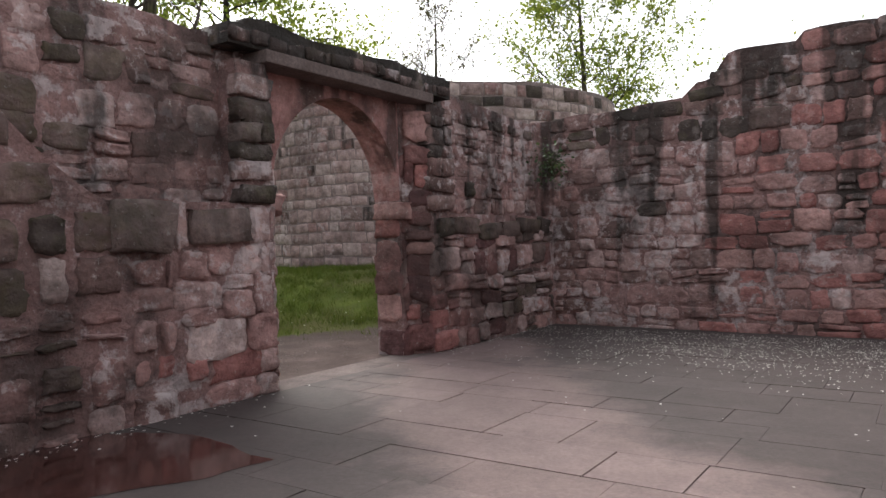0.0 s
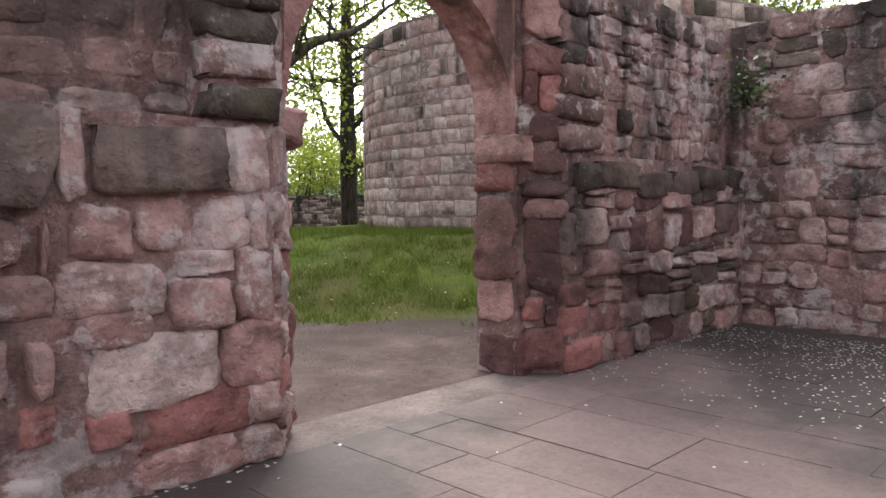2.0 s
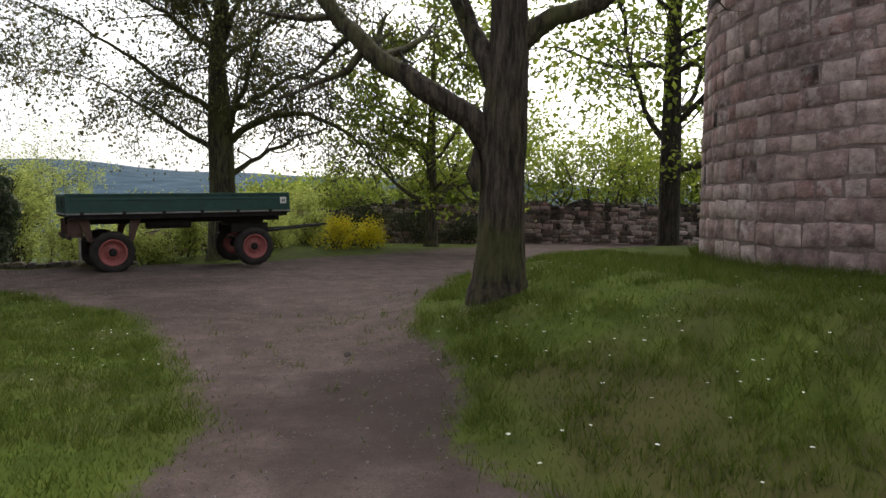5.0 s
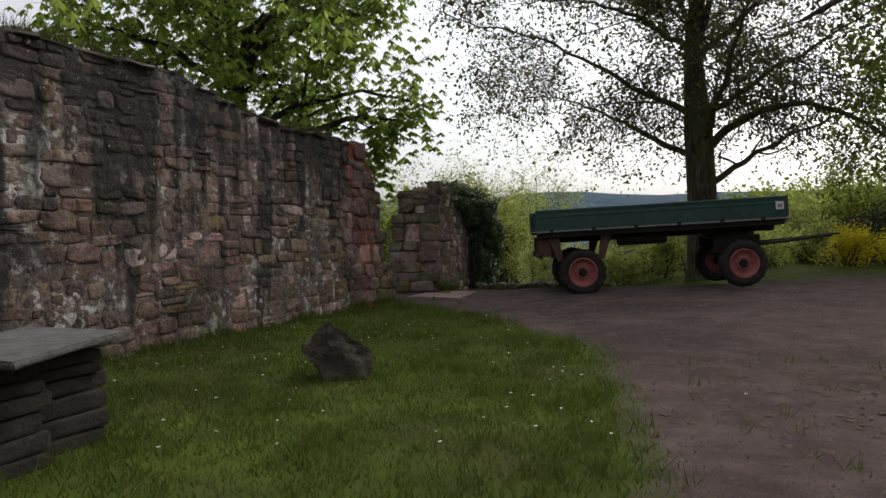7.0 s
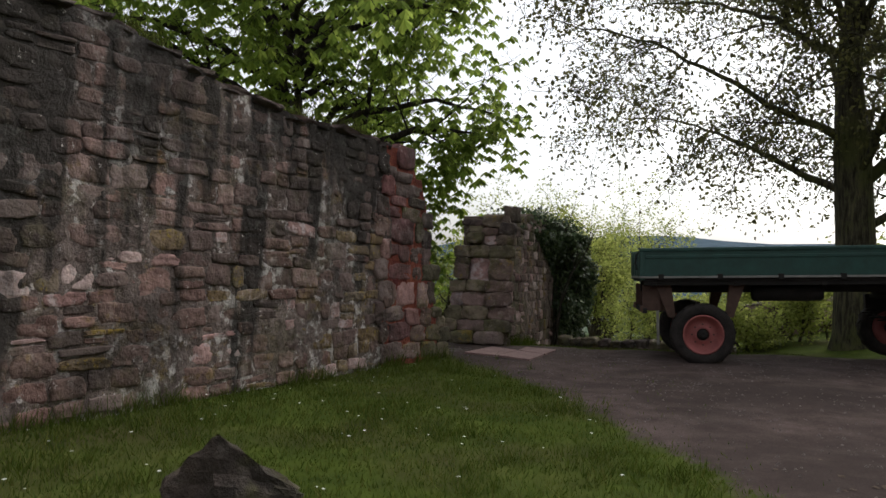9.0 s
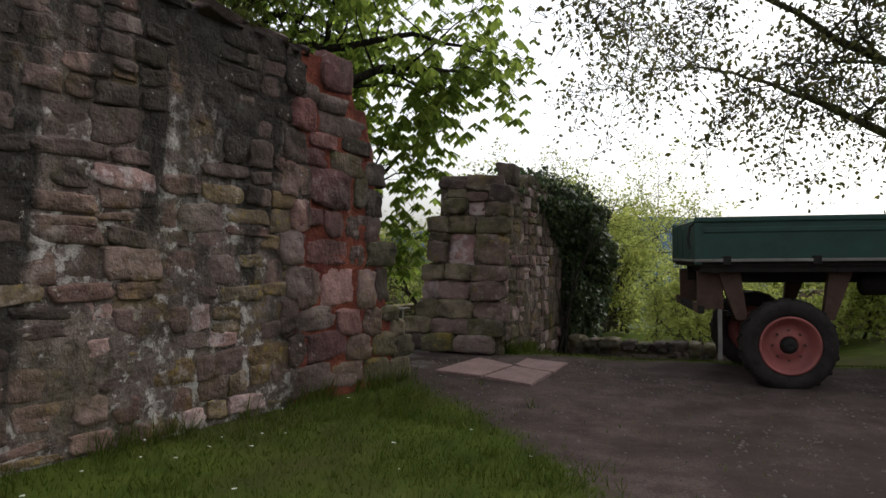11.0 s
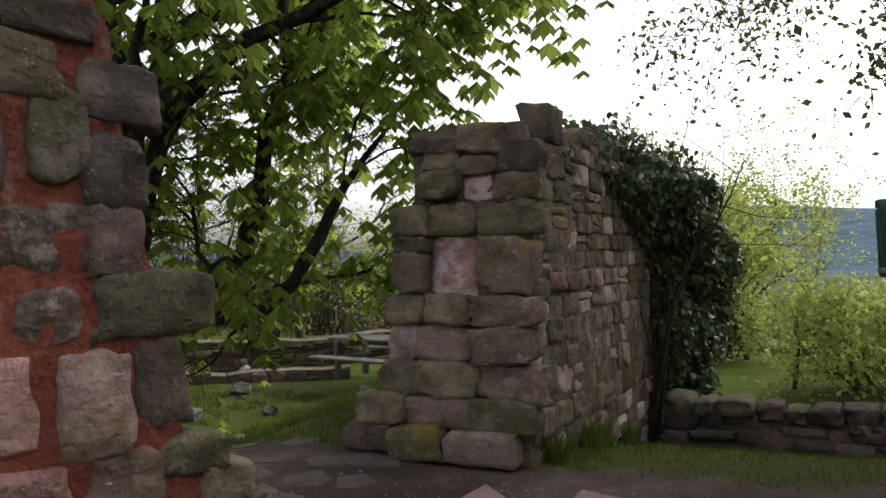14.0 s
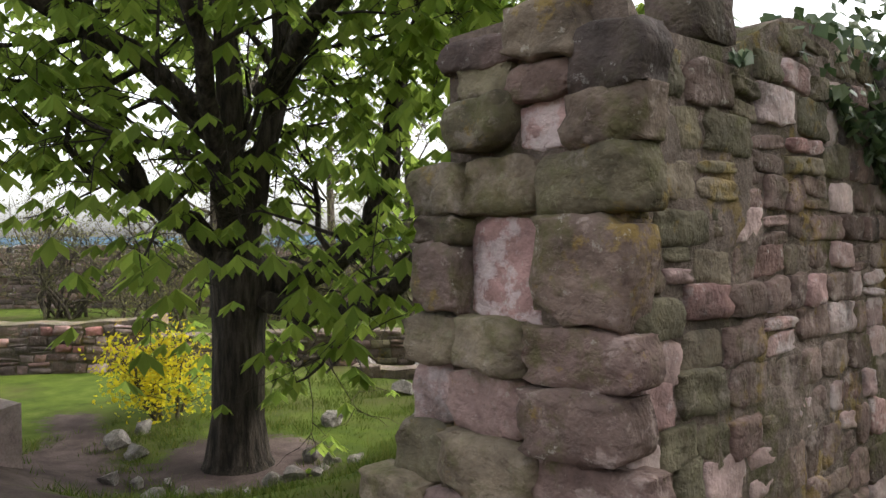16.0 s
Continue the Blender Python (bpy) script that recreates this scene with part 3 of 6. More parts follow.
ARCH_O = GATE_O - GATE_N * 0.22
core("wall_gate_arch", "pointed arch of red sandstone in the gate", STONES["red"][1], ARCH_O, GATE_U, GATE_N, ARCH_C - ARCH_A, ARCH_C + ARCH_A, arch_under, lambda u: 3.1, 0.36, 0.05, 0.015)
for u0, u1 in ((0.1, ARCH_C - ARCH_A), (ARCH_C + ARCH_A, 2.8)):
    jamb = core("wall_gate_jamb", "red sandstone jamb of the gate arch", mortar_pink, ARCH_O, GATE_U, GATE_N, u0, u1, LOW, lambda u: 3.1, 0.36, 0.1)
    side = 1 if u0 < 1 else -1
    edge_u = u1 if side > 0 else u0
    lay(jamb, gate_rng, [(0.17, z, 0.36, h) for _, z, w, h in courses(gate_rng, 0, 0.3, 0.12, 1.7, (0.22, 0.42), (0.3, 0.31), 0)],
        lambda u, z, e=edge_u, s=side: (ARCH_O + GATE_U * (e - s * 0.0) - GATE_N * u + UP * z, -GATE_N, GATE_U * s), lambda u, z: "red" if gate_rng.random() < 0.6 else "wine", (0.005, 0.085), 0.015, flat="worn", name="jamb_block")
    lay(jamb, gate_rng, [(edge_u - side * 0.13, z, 0.26, h) for _, z, w, h in courses(gate_rng, 0, 0.3, 0.12, 2.4, (0.2, 0.4), (0.3, 0.31), 0)],
        face(ARCH_O, GATE_U, GATE_N), lambda u, z: ("red" if gate_rng.random() < 0.6 else "pink") if u < 1 else gate_rng.choice(("wine", "wine", "room")), (0.01, 0.075), 0.02, flat="worn", name="jamb_block")
    lay(jamb, gate_rng, [(0.14, 1.76, 0.44, 0.2)], lambda u, z, e=edge_u, s=side: (ARCH_O + GATE_U * e - GATE_N * u + UP * z, -GATE_N, GATE_U * s), lambda u, z: "red", (0.07, 0.08), 0.0, name="impost")
# splayed reveals between the face and the arch
for (ua, na), (ub, nb), s in (((0.25, 0.0), (0.42, 0.22), 1), ((2.70, 0.0), (2.43, 0.22), -1)):
    a, b = GATE_O + GATE_U * ua - GATE_N * na, GATE_O + GATE_U * ub - GATE_N * nb
    along = (b - a).normalized()
    out = along.cross(UP) * (1 if s > 0 else -1)
    if out.dot(GATE_U * s) < 0:
        out = -out
    reveal = core("wall_gate_reveal", "rough splayed reveal of pink rubble in the gate", mortar_pink, a, along, out, 0.0, (b - a).length, LOW, lambda u: 2.97, 0.3, 0.12)
    lay(reveal, gate_rng, courses(gate_rng, 0.0, (b - a).length, 0.14, 2.9, (0.18, 0.34), (0.24, 0.5)), face(a, along, out), gate_kind if s > 0 else lambda u, z: gate_rng.choice(("wine", "wine", "wine", "room", "red")), (0.02, 0.1 if s < 0 else 0.05), 0.02, "worn")

lintel_mat = mottled("weathered_beam", (0.10, 0.075, 0.068), (0.17, 0.13, 0.12), 3, 0.9, 30, 0.5)
bm = bmesh.new()
box(bm, 0.2, 2.68, -0.5, 0.06, 2.975, 3.085, 0.012)
lm = Matrix((GATE_U, GATE_N, UP)).transposed().to_4x4()
lm.translation = GATE_O
lintel = part("lintel", bm, lintel_mat, None)
lintel.matrix_basis = lm
tagged(lintel, "grey-brown weathered beam spanning the gate between two piers", "lintel", kind="structure")

# ---- side wall of the room ----
SIDE_O = Vector((4.19, -5.22, 0))
SIDE_U, SIDE_N = Vector((-0.241, -0.970, 0)).normalized(), Vector((-0.970, 0.241, 0)).normalized()


def top_side(u):
    return 3.2 + 0.08 * smooth01(u, 1, 2) + 0.16 * smooth01(u, 2.0, 2.2) + 0.3 * smooth01(u, 2.35, 2.65) + 0.1 * smooth01(u, 3.4, 3.5) + 0.05 * wob(u, 3, 0, 1.5)


def side_kind(u, z):
    r = gate_rng.random()
    if z > 2.6 + 0.25 * wob(u, z, 1, 1.5) and u < 3.4:
        return "dark" if r < 0.4 else "room"
    if u > 2.4 + 0.5 * wob(u, z, 5, 1):
        return "red" if r < 0.75 else "pink"
    return "pink" if r < (0.55 if u < 1.2 else 0.86) else "room" if r < 0.98 else "dark"


side_wall = core("wall_side", "ruined rubble wall of red sandstone with a stepped top", mortar_pink, SIDE_O, SIDE_U, SIDE_N, -0.9, 9.0, LOW, top_side, 0.8)
lay(side_wall, gate_rng, [b for b in courses(gate_rng, 0.0, 7.0, 0.1, 4.0, (0.15, 0.3), (0.2, 0.5)) if b[1] + b[3] * 0.3 < top_side(b[0])],
    face(SIDE_O, SIDE_U, SIDE_N), side_kind, (0.012, 0.05), 0.02, "worn", near=lambda u, z: u, tail=0.07)
# the walls that close the room behind
for o, a, n_, length in ((Vector((2.2, -14.0, 0)), Vector((-1, 0, 0)), Vector((0, 1, 0)), 13.0), (Vector((-10.6, -14.2, 0)), Vector((0, 1, 0)), Vector((1, 0, 0)), 12.0)):
    core("wall_rear", "plain rubble wall closing the ruined room", STONES["pink"][1], o, a, n_, 0, length, LOW, lambda u: 3.3, 0.6, 0.5)

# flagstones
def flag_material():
    """Worn flagstones: pale and pink along a line through the gate, darker away from it."""
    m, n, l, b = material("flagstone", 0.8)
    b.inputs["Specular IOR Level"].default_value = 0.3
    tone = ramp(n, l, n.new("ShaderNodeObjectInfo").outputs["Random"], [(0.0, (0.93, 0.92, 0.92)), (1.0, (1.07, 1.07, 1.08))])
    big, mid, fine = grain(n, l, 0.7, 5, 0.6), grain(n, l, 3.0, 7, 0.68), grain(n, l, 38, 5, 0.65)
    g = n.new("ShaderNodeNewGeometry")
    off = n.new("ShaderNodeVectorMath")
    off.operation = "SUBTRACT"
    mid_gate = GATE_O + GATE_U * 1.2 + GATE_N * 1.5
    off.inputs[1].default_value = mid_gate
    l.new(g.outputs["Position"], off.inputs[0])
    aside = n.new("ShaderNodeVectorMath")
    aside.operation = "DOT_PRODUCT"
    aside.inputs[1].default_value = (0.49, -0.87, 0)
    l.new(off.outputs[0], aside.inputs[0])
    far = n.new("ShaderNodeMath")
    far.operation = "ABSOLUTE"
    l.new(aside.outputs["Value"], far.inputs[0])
    darker_aside = sums(n, l, [(far.outputs[0], 0.40), (big, 0.9), (mid, 0.45)], -0.55)
    col = mixed(n, l, ramp(n, l, darker_aside, [(0.36, (0, 0, 0)), (0.58, (0.9,) * 3)]), (0.172, 0.124, 0.116), (0.05, 0.040, 0.038))
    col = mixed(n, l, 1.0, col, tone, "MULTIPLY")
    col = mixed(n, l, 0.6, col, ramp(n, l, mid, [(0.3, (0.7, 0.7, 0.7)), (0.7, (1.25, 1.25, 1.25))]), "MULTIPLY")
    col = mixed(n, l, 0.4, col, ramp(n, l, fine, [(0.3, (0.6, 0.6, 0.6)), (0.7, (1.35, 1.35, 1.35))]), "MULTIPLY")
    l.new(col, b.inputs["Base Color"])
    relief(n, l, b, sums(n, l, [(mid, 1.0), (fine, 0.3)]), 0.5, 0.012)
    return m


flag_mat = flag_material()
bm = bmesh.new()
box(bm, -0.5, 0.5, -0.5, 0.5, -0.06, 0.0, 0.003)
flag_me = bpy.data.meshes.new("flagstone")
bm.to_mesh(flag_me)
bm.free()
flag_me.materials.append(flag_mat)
bed = under("floor", mesh_of("floor", [(-11, -14.5, FLOOR - 0.007), (4.6, -14.5, FLOOR - 0.007), (4.4, -4.9, FLOOR - 0.007), (-11, -1.9, FLOOR - 0.007)], [(0, 1, 2, 3)], [mortar_bed]))
tagged(bed, "floor of worn pinkish-grey flagstones strewn with petals", "floor", kind="structure")
flag_rng = random.Random(3)


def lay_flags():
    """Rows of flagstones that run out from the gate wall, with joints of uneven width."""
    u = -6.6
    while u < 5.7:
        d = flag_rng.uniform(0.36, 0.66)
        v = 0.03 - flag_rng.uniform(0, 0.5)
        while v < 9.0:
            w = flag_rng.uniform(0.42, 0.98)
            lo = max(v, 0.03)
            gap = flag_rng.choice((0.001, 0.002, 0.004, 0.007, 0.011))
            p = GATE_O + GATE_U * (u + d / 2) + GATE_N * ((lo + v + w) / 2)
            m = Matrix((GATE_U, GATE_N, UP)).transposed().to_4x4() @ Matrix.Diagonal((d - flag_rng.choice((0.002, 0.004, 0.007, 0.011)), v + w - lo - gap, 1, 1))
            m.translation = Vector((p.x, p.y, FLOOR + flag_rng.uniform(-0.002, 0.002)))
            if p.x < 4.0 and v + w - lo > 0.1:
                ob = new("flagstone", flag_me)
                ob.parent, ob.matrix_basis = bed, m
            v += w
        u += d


# ---- long wall of the yard ----
YARD_O = Vector((-3.82, 7.43, 0))
YARD_U, YARD_N = Vector((0.3445, 0.9388, 0)).normalized(), Vector((0.9388, -0.3445, 0)).normalized()


def top_yard(u):
    z = 3.4 - 0.42 * smooth01(u, 0.0, 3.0) + 0.06 * wob(u, 8, 0, 1.4)
    for a, b, drop in ((5.1, 5.2, 0.4), (5.38, 5.48, 0.35), (5.52, 5.62, 0.85), (5.68, 5.76, 0.7), (5.95, 6.0, 0.4)):
        z -= drop * smooth01(u, a, b)
    return max(0.25, z)


def yard_kind(u, z):
    r = gate_rng.random()
    if 4.55 + 0.25 * wob(u, z, 2, 2) < u < 5.75 and z > 0.2:
        return "red" if r < 0.5 else "wine" if r < 0.8 else "dark"
    if u >= 5.75:
        return "mossy" if r < 0.5 else "dark"
    if 3.3 < u < 4.6 and z < 1.7 and r < 0.45:
        return "ochre"
    if z > 1.75 - 0.9 * smooth01(-u, -0.5, 1.5) + 0.5 * wob(u, z, 4, 0.8):
        return "dark" if r < 0.5 else "brown"
    return "brown" if r < 0.6 else "dark" if r < 0.82 else "pink" if r < 0.93 else "ochre"


yard_wall = core("wall_yard", "long yard wall of dark weathered rubble with a broken end", mortar_grey, YARD_O, YARD_U, YARD_N, -9.5, 4.5, LOW, top_yard, 0.75)
yard_blocks = [b for b in courses(gate_rng, -4.0, 4.5, 0.02, 3.4, (0.12, 0.24), (0.16, 0.5), 0.12) if b[1] + b[3] * 0.4 < top_yard(b[0])]
lay(yard_wall, gate_rng, yard_blocks, face(YARD_O, YARD_U, YARD_N), yard_kind, (-0.002, 0.026), 0.016, "worn", near=lambda u, z: -u, limit=290, tail=0.05)
yard_end = core("wall_yard_end", "broken wall end of red sandstone blocks in bright red mortar", mortar_red, YARD_O, YARD_U, YARD_N, 4.5, 6.02, LOW, top_yard, 0.75, 0.07, 0.022)
lay(yard_end, gate_rng, [b for b in courses(gate_rng, 4.5, 5.35, 2.48, 3.0, (0.17, 0.26), (0.25, 0.5), 0.1) if b[1] + b[3] * 0.3 < top_yard(b[0])],
    face(YARD_O, YARD_U, YARD_N), lambda u, z: "dark" if gate_rng.random() < 0.6 else "wine", (0.02, 0.06), 0.02)
lay_set(yard_end, gate_rng, [("wine", 4.9, 1.83, 0.54, 0.32), ("pier", 5.12, 2.06, 0.43, 0.2), ("mossy", 5.33, 1.84, 0.2, 0.29), ("dark", 5.52, 1.74, 0.22, 0.25), ("dark", 5.54, 2.02, 0.3, 0.2), ("dark", 5.25, 2.24, 0.42, 0.14),
    ("wine", 4.8, 2.23, 0.35, 0.13), ("dark", 4.55, 1.83, 0.15, 0.37), ("dark", 5.04, 2.39, 0.59, 0.18), ("wine", 4.66, 2.08, 0.34, 0.15), ("pier", 5.31, 1.51, 0.36, 0.23), ("wine", 4.96, 1.52, 0.24, 0.22), ("wine", 4.64, 1.57, 0.32, 0.15)],
    face(YARD_O, YARD_U, YARD_N), (0.018, 0.045), 0.0, 0.10)
lay_set(yard_end, gate_rng, [("wine", 4.88, 1.27, 0.54, 0.21), ("pier", 5.29, 1.25, 0.21, 0.18), ("red", 5.02, 0.97, 0.46, 0.31), ("brown", 4.63, 0.96, 0.3, 0.31), ("pier", 5.44, 0.93, 0.25, 0.36), ("dark", 5.68, 0.97, 0.21, 0.31), ("wine", 5.19, 0.64, 0.33, 0.23),
    ("dark", 4.74, 0.7, 0.47, 0.19), ("mossy", 5.67, 1.27, 0.46, 0.22), ("mossy", 5.82, 0.69, 0.27, 0.15), ("mossy", 5.97, 0.53, 0.24, 0.17), ("mossy", 6.05, 0.34, 0.36, 0.2), ("brown", 5.55, 0.62, 0.28, 0.25), ("wine", 4.9, 0.46, 0.5, 0.24), ("brown", 5.35, 0.4, 0.34, 0.22),
    ("mossy", 5.75, 0.4, 0.36, 0.22), ("dark", 4.75, 0.2, 0.42, 0.22), ("brown", 5.2, 0.17, 0.44, 0.22), ("mossy", 5.62, 0.16, 0.36, 0.22), ("mossy", 6.0, 0.12, 0.36, 0.22), ("dark", 5.52, 1.5, 0.2, 0.24)],
    face(YARD_O, YARD_U, YARD_N), (0.018, 0.045), 0.0, 0.10)
lay_set(yard_end, gate_rng, [(gate_rng.choice(("dark", "brown", "wine")), 4.5 + gate_rng.uniform(-0.1, 0.06), 0.18 + 0.28 * k, gate_rng.uniform(0.2, 0.38), 0.27) for k in range(10)],
    face(YARD_O, YARD_U, YARD_N), (0.035, 0.06), 0.01)
lay(yard_end, gate_rng, courses(gate_rng, 0.2, 0.75, 0.02, 2.0, (0.15, 0.27), (0.2, 0.34), 0.1),
    lambda u, z: (YARD_O + YARD_U * (5.45 + 0.35 * max(0, 0.9 - z)) - YARD_N * u + UP * z, -YARD_N, YARD_U), lambda u, z: "mossy" if gate_rng.random() < 0.6 else "dark", (0.03, 0.1), 0.02, tail=0.2)
lay(yard_wall, gate_rng, [(u, top_yard(u) + 0.0, w, h) for u, z, w, h in courses(gate_rng, -4.0, 4.6, 0, 0.1, (0.11, 0.14), (0.25, 0.6), 0)],
    face(YARD_O, YARD_U, YARD_N, -0.1), lambda u, z: "dark", (0.1, 0.16), 0.01, name="coping_stone", tail=0.5)

# ---- ivy-clad pier wall beyond the passage ----
PIER_O = Vector((-1.0, 15.3, 0))
PIER_FU, PIER_FN = Vector((-0.9875, 0.158, 0)).normalized(), Vector((-0.158, -0.9875, 0)).normalized()
PIER_U, PIER_N = Vector((0.179, 0.984, 0)).normalized(), Vector((0.984, -0.179, 0)).normalized()


def top_pier(u):
    return 2.3 - 0.1 * smooth01(u, 0, 0.1) + 0.25 * smooth01(u, 0.6, 1.4) + 0.05 * wob(u, 5, 0, 2)


pier_wall = core("wall_pier", "ruined wall pier of mossy sandstone blocks with ivy", mortar_dark, PIER_O, PIER_U, PIER_N, 0.0, 5.2, lambda u: -1.2, top_pier, 0.86)


def pier_front(u, z):
    return PIER_O + PIER_FU * u + PIER_FN * (0.14 * max(0, 1 - z / 0.6)) + UP * z, PIER_FU, PIER_FN


lay_set(pier_wall, gate_rng, [("dark", 0.65, 2.19, 0.43, 0.12), ("mossy", 0.62, 2.07, 0.28, 0.13), ("mossy", 0.62, 1.9, 0.3, 0.19), ("pier", 0.31, 2.2, 0.32, 0.2), ("pier", 0.33, 2.03, 0.31, 0.13), ("pink", 0.35, 1.87, 0.22, 0.18), ("dark", 0.04, 2.06, 0.3, 0.22),
    ("pier", 0.05, 1.86, 0.3, 0.19), ("mossy", 0.54, 1.66, 0.37, 0.21), ("mossy", 0.12, 1.65, 0.42, 0.23), ("mossy", 0.86, 1.66, 0.29, 0.2), ("pier", 0.85, 1.5, 0.26, 0.13), ("pink", 0.54, 1.34, 0.36, 0.38), ("pier", 0.14, 1.34, 0.4, 0.37), ("pier", 0.87, 1.3, 0.27, 0.28)],
    pier_front, (0.04, 0.14), 0.0, 0.09, ("pink",))
lay_set(pier_wall, gate_rng, [("mossy", 0.93, 1.03, 0.33, 0.2), ("mossy", 0.58, 1.04, 0.34, 0.2), ("pier", 0.16, 1.03, 0.5, 0.21), ("pink", 0.96, 0.8, 0.25, 0.25), ("pier", 0.63, 0.8, 0.45, 0.25), ("pier", 0.17, 0.8, 0.46, 0.24), ("mossy", 0.99, 0.55, 0.32, 0.24), ("mossy", 0.59, 0.55, 0.48, 0.24), ("pier", 0.13, 0.56, 0.46, 0.24),
    ("mossy", 1.1, 0.33, 0.38, 0.2), ("dark", 0.65, 0.33, 0.54, 0.2), ("mossy", 0.17, 0.33, 0.5, 0.22), ("dark", 1.2, 0.12, 0.4, 0.2), ("mossy", 0.8, 0.12, 0.42, 0.22), ("dark", 0.32, 0.12, 0.5, 0.22)],
    pier_front, (0.04, 0.14), 0.0, 0.09, ("pink",))
lay(pier_wall, gate_rng, [b for b in courses(gate_rng, 0.0, 5.2, -0.7, 2.5, (0.13, 0.24), (0.16, 0.4), 0.15) if b[1] + b[3] * 0.4 < top_pier(b[0])],
    face(PIER_O, PIER_U, PIER_N), lambda u, z: ("mossy" if u < 0.7 or z > 1.7 else "pier") if gate_rng.random() < 0.55 else gate_rng.choice(("pier", "tower", "pink", "brown")), (0.008, 0.04), 0.016, "worn", near=lambda u, z: u, limit=220, tail=0.05)
lay(pier_wall, gate_rng, [(-0.1, 2.38, 0.26, 0.3)], lambda u, z: (PIER_O + PIER_U * 0.62 + PIER_FU * 0.14 + UP * z, PIER_FU, PIER_FN), lambda u, z: "dark", (0.1, 0.11), 0, name="cap_stone", tail=0.18)

# ---- round tower ----
tv, tf = [], []
seg = 96
for j, z in enumerate((-0.5, 2.0, 4.9)):
    for i in range(seg):
        a = 2 * math.pi * i / seg
        zz = z + (0.08 * wob(math.cos(a) * 3, math.sin(a) * 3) if j == 2 else 0)
        tv.append((TOWER_AT.x + TOWER_R * math.cos(a), TOWER_AT.y + TOWER_R * math.sin(a), zz))
for j in range(2):
    for i in range(seg):
        k = (i + 1) % seg
        tf.append((j * seg + i, j * seg + k, (j + 1) * seg + k, (j + 1) * seg + i))
tf.append(tuple(2 * seg + i for i in range(seg)))
tower = tagged(under("wall_tower", mesh_of("wall_tower", tv, tf, [mortar_pale])), "broad round tower stump of squared pinkish sandstone", "tower", kind="structure")


def tower_place(u, z):
    a = u / TOWER_R
    out = Vector((math.cos(a), math.sin(a), 0))
    return TOWER_AT + out * TOWER_R + UP * z, Vector((-math.sin(a), math.cos(a), 0)), out


lay(tower, gate_rng, courses(gate_rng, TOWER_R * radians(95), TOWER_R * radians(285), 0.55, 4.85, (0.2, 0.33), (0.22, 0.54), 0, 0.25), tower_place,
    lambda u, z: "dark" if z > 4.45 and gate_rng.random() < 0.35 else "tower" if gate_rng.random() < 0.9 else "pink", (0.006, 0.024), 0.013, True, near=lambda u, z: abs(u - TOWER_R * radians(165)), limit=280)


# ---- trees and shrubs ----
bark = bark_of("dark_bark", (0.035, 0.028, 0.022), (0.075, 0.06, 0.047))
bark_grey = bark_of("grey_brown_bark", (0.062, 0.05, 0.038), (0.125, 0.10, 0.078), 0.55)
bark_moss = bark_of("mossy_bark", (0.06, 0.053, 0.034), (0.12, 0.108, 0.06), 0.8, (0.085, 0.092, 0.028))


def foliage(name, stops, through_light=0.45, gloss=0.12, glow=1.85):
    m, n, l, b = material(name, 0.75 if gloss < 0.3 else 0.45)
    b.inputs["Specular IOR Level"].default_value = gloss
    col = ramp(n, l, n.new("ShaderNodeNewGeometry").outputs["Random Per Island"], stops)
    l.new(col, b.inputs["Base Color"])
    tr = n.new("ShaderNodeBsdfTranslucent")
    bright = n.new("ShaderNodeHueSaturation")
    bright.inputs["Value"].default_value = glow
    l.new(col, bright.inputs["Color"])
    l.new(bright.outputs[0], tr.inputs["Color"])
    mx = n.new("ShaderNodeMixShader")
    mx.inputs[0].default_value = through_light
    l.new(b.outputs[0], mx.inputs[1])
    l.new(tr.outputs[0], mx.inputs[2])
    l.new(mx.outputs[0], n["Material Output"].inputs["Surface"])
    return m


leaf_chestnut = foliage("chestnut_leaf", [(0, (0.08, 0.118, 0.022)), (0.5, (0.125, 0.17, 0.032)), (1, (0.185, 0.23, 0.045))], 0.65, glow=2.15)
leaf_young = foliage("young_leaf", [(0, (0.09, 0.125, 0.018)), (0.5, (0.14, 0.175, 0.025)), (1, (0.21, 0.235, 0.04))], 0.5)
leaf_bronze = foliage("bronze_young_leaf", [(0, (0.05, 0.05, 0.022)), (0.5, (0.085, 0.08, 0.03)), (1, (0.12, 0.12, 0.04))], 0.35)
leaf_bush = foliage("bush_leaf", [(0, (0.14, 0.165, 0.04)), (0.5, (0.22, 0.25, 0.065)), (1, (0.30, 0.32, 0.09))])
leaf_ivy = foliage("ivy_leaf", [(0, (0.025, 0.045, 0.017)), (0.6, (0.05, 0.082, 0.028)), (1, (0.11, 0.14, 0.055))], 0.2, 0.45)
leaf_yellow = foliage("forsythia_bloom", [(0, (0.35, 0.28, 0.015)), (0.6, (0.5, 0.42, 0.02)), (1, (0.25, 0.28, 0.03))])
leaf_dark = foliage("dark_evergreen", [(0, (0.015, 0.022, 0.010)), (1, (0.04, 0.05, 0.02))], 0.2)


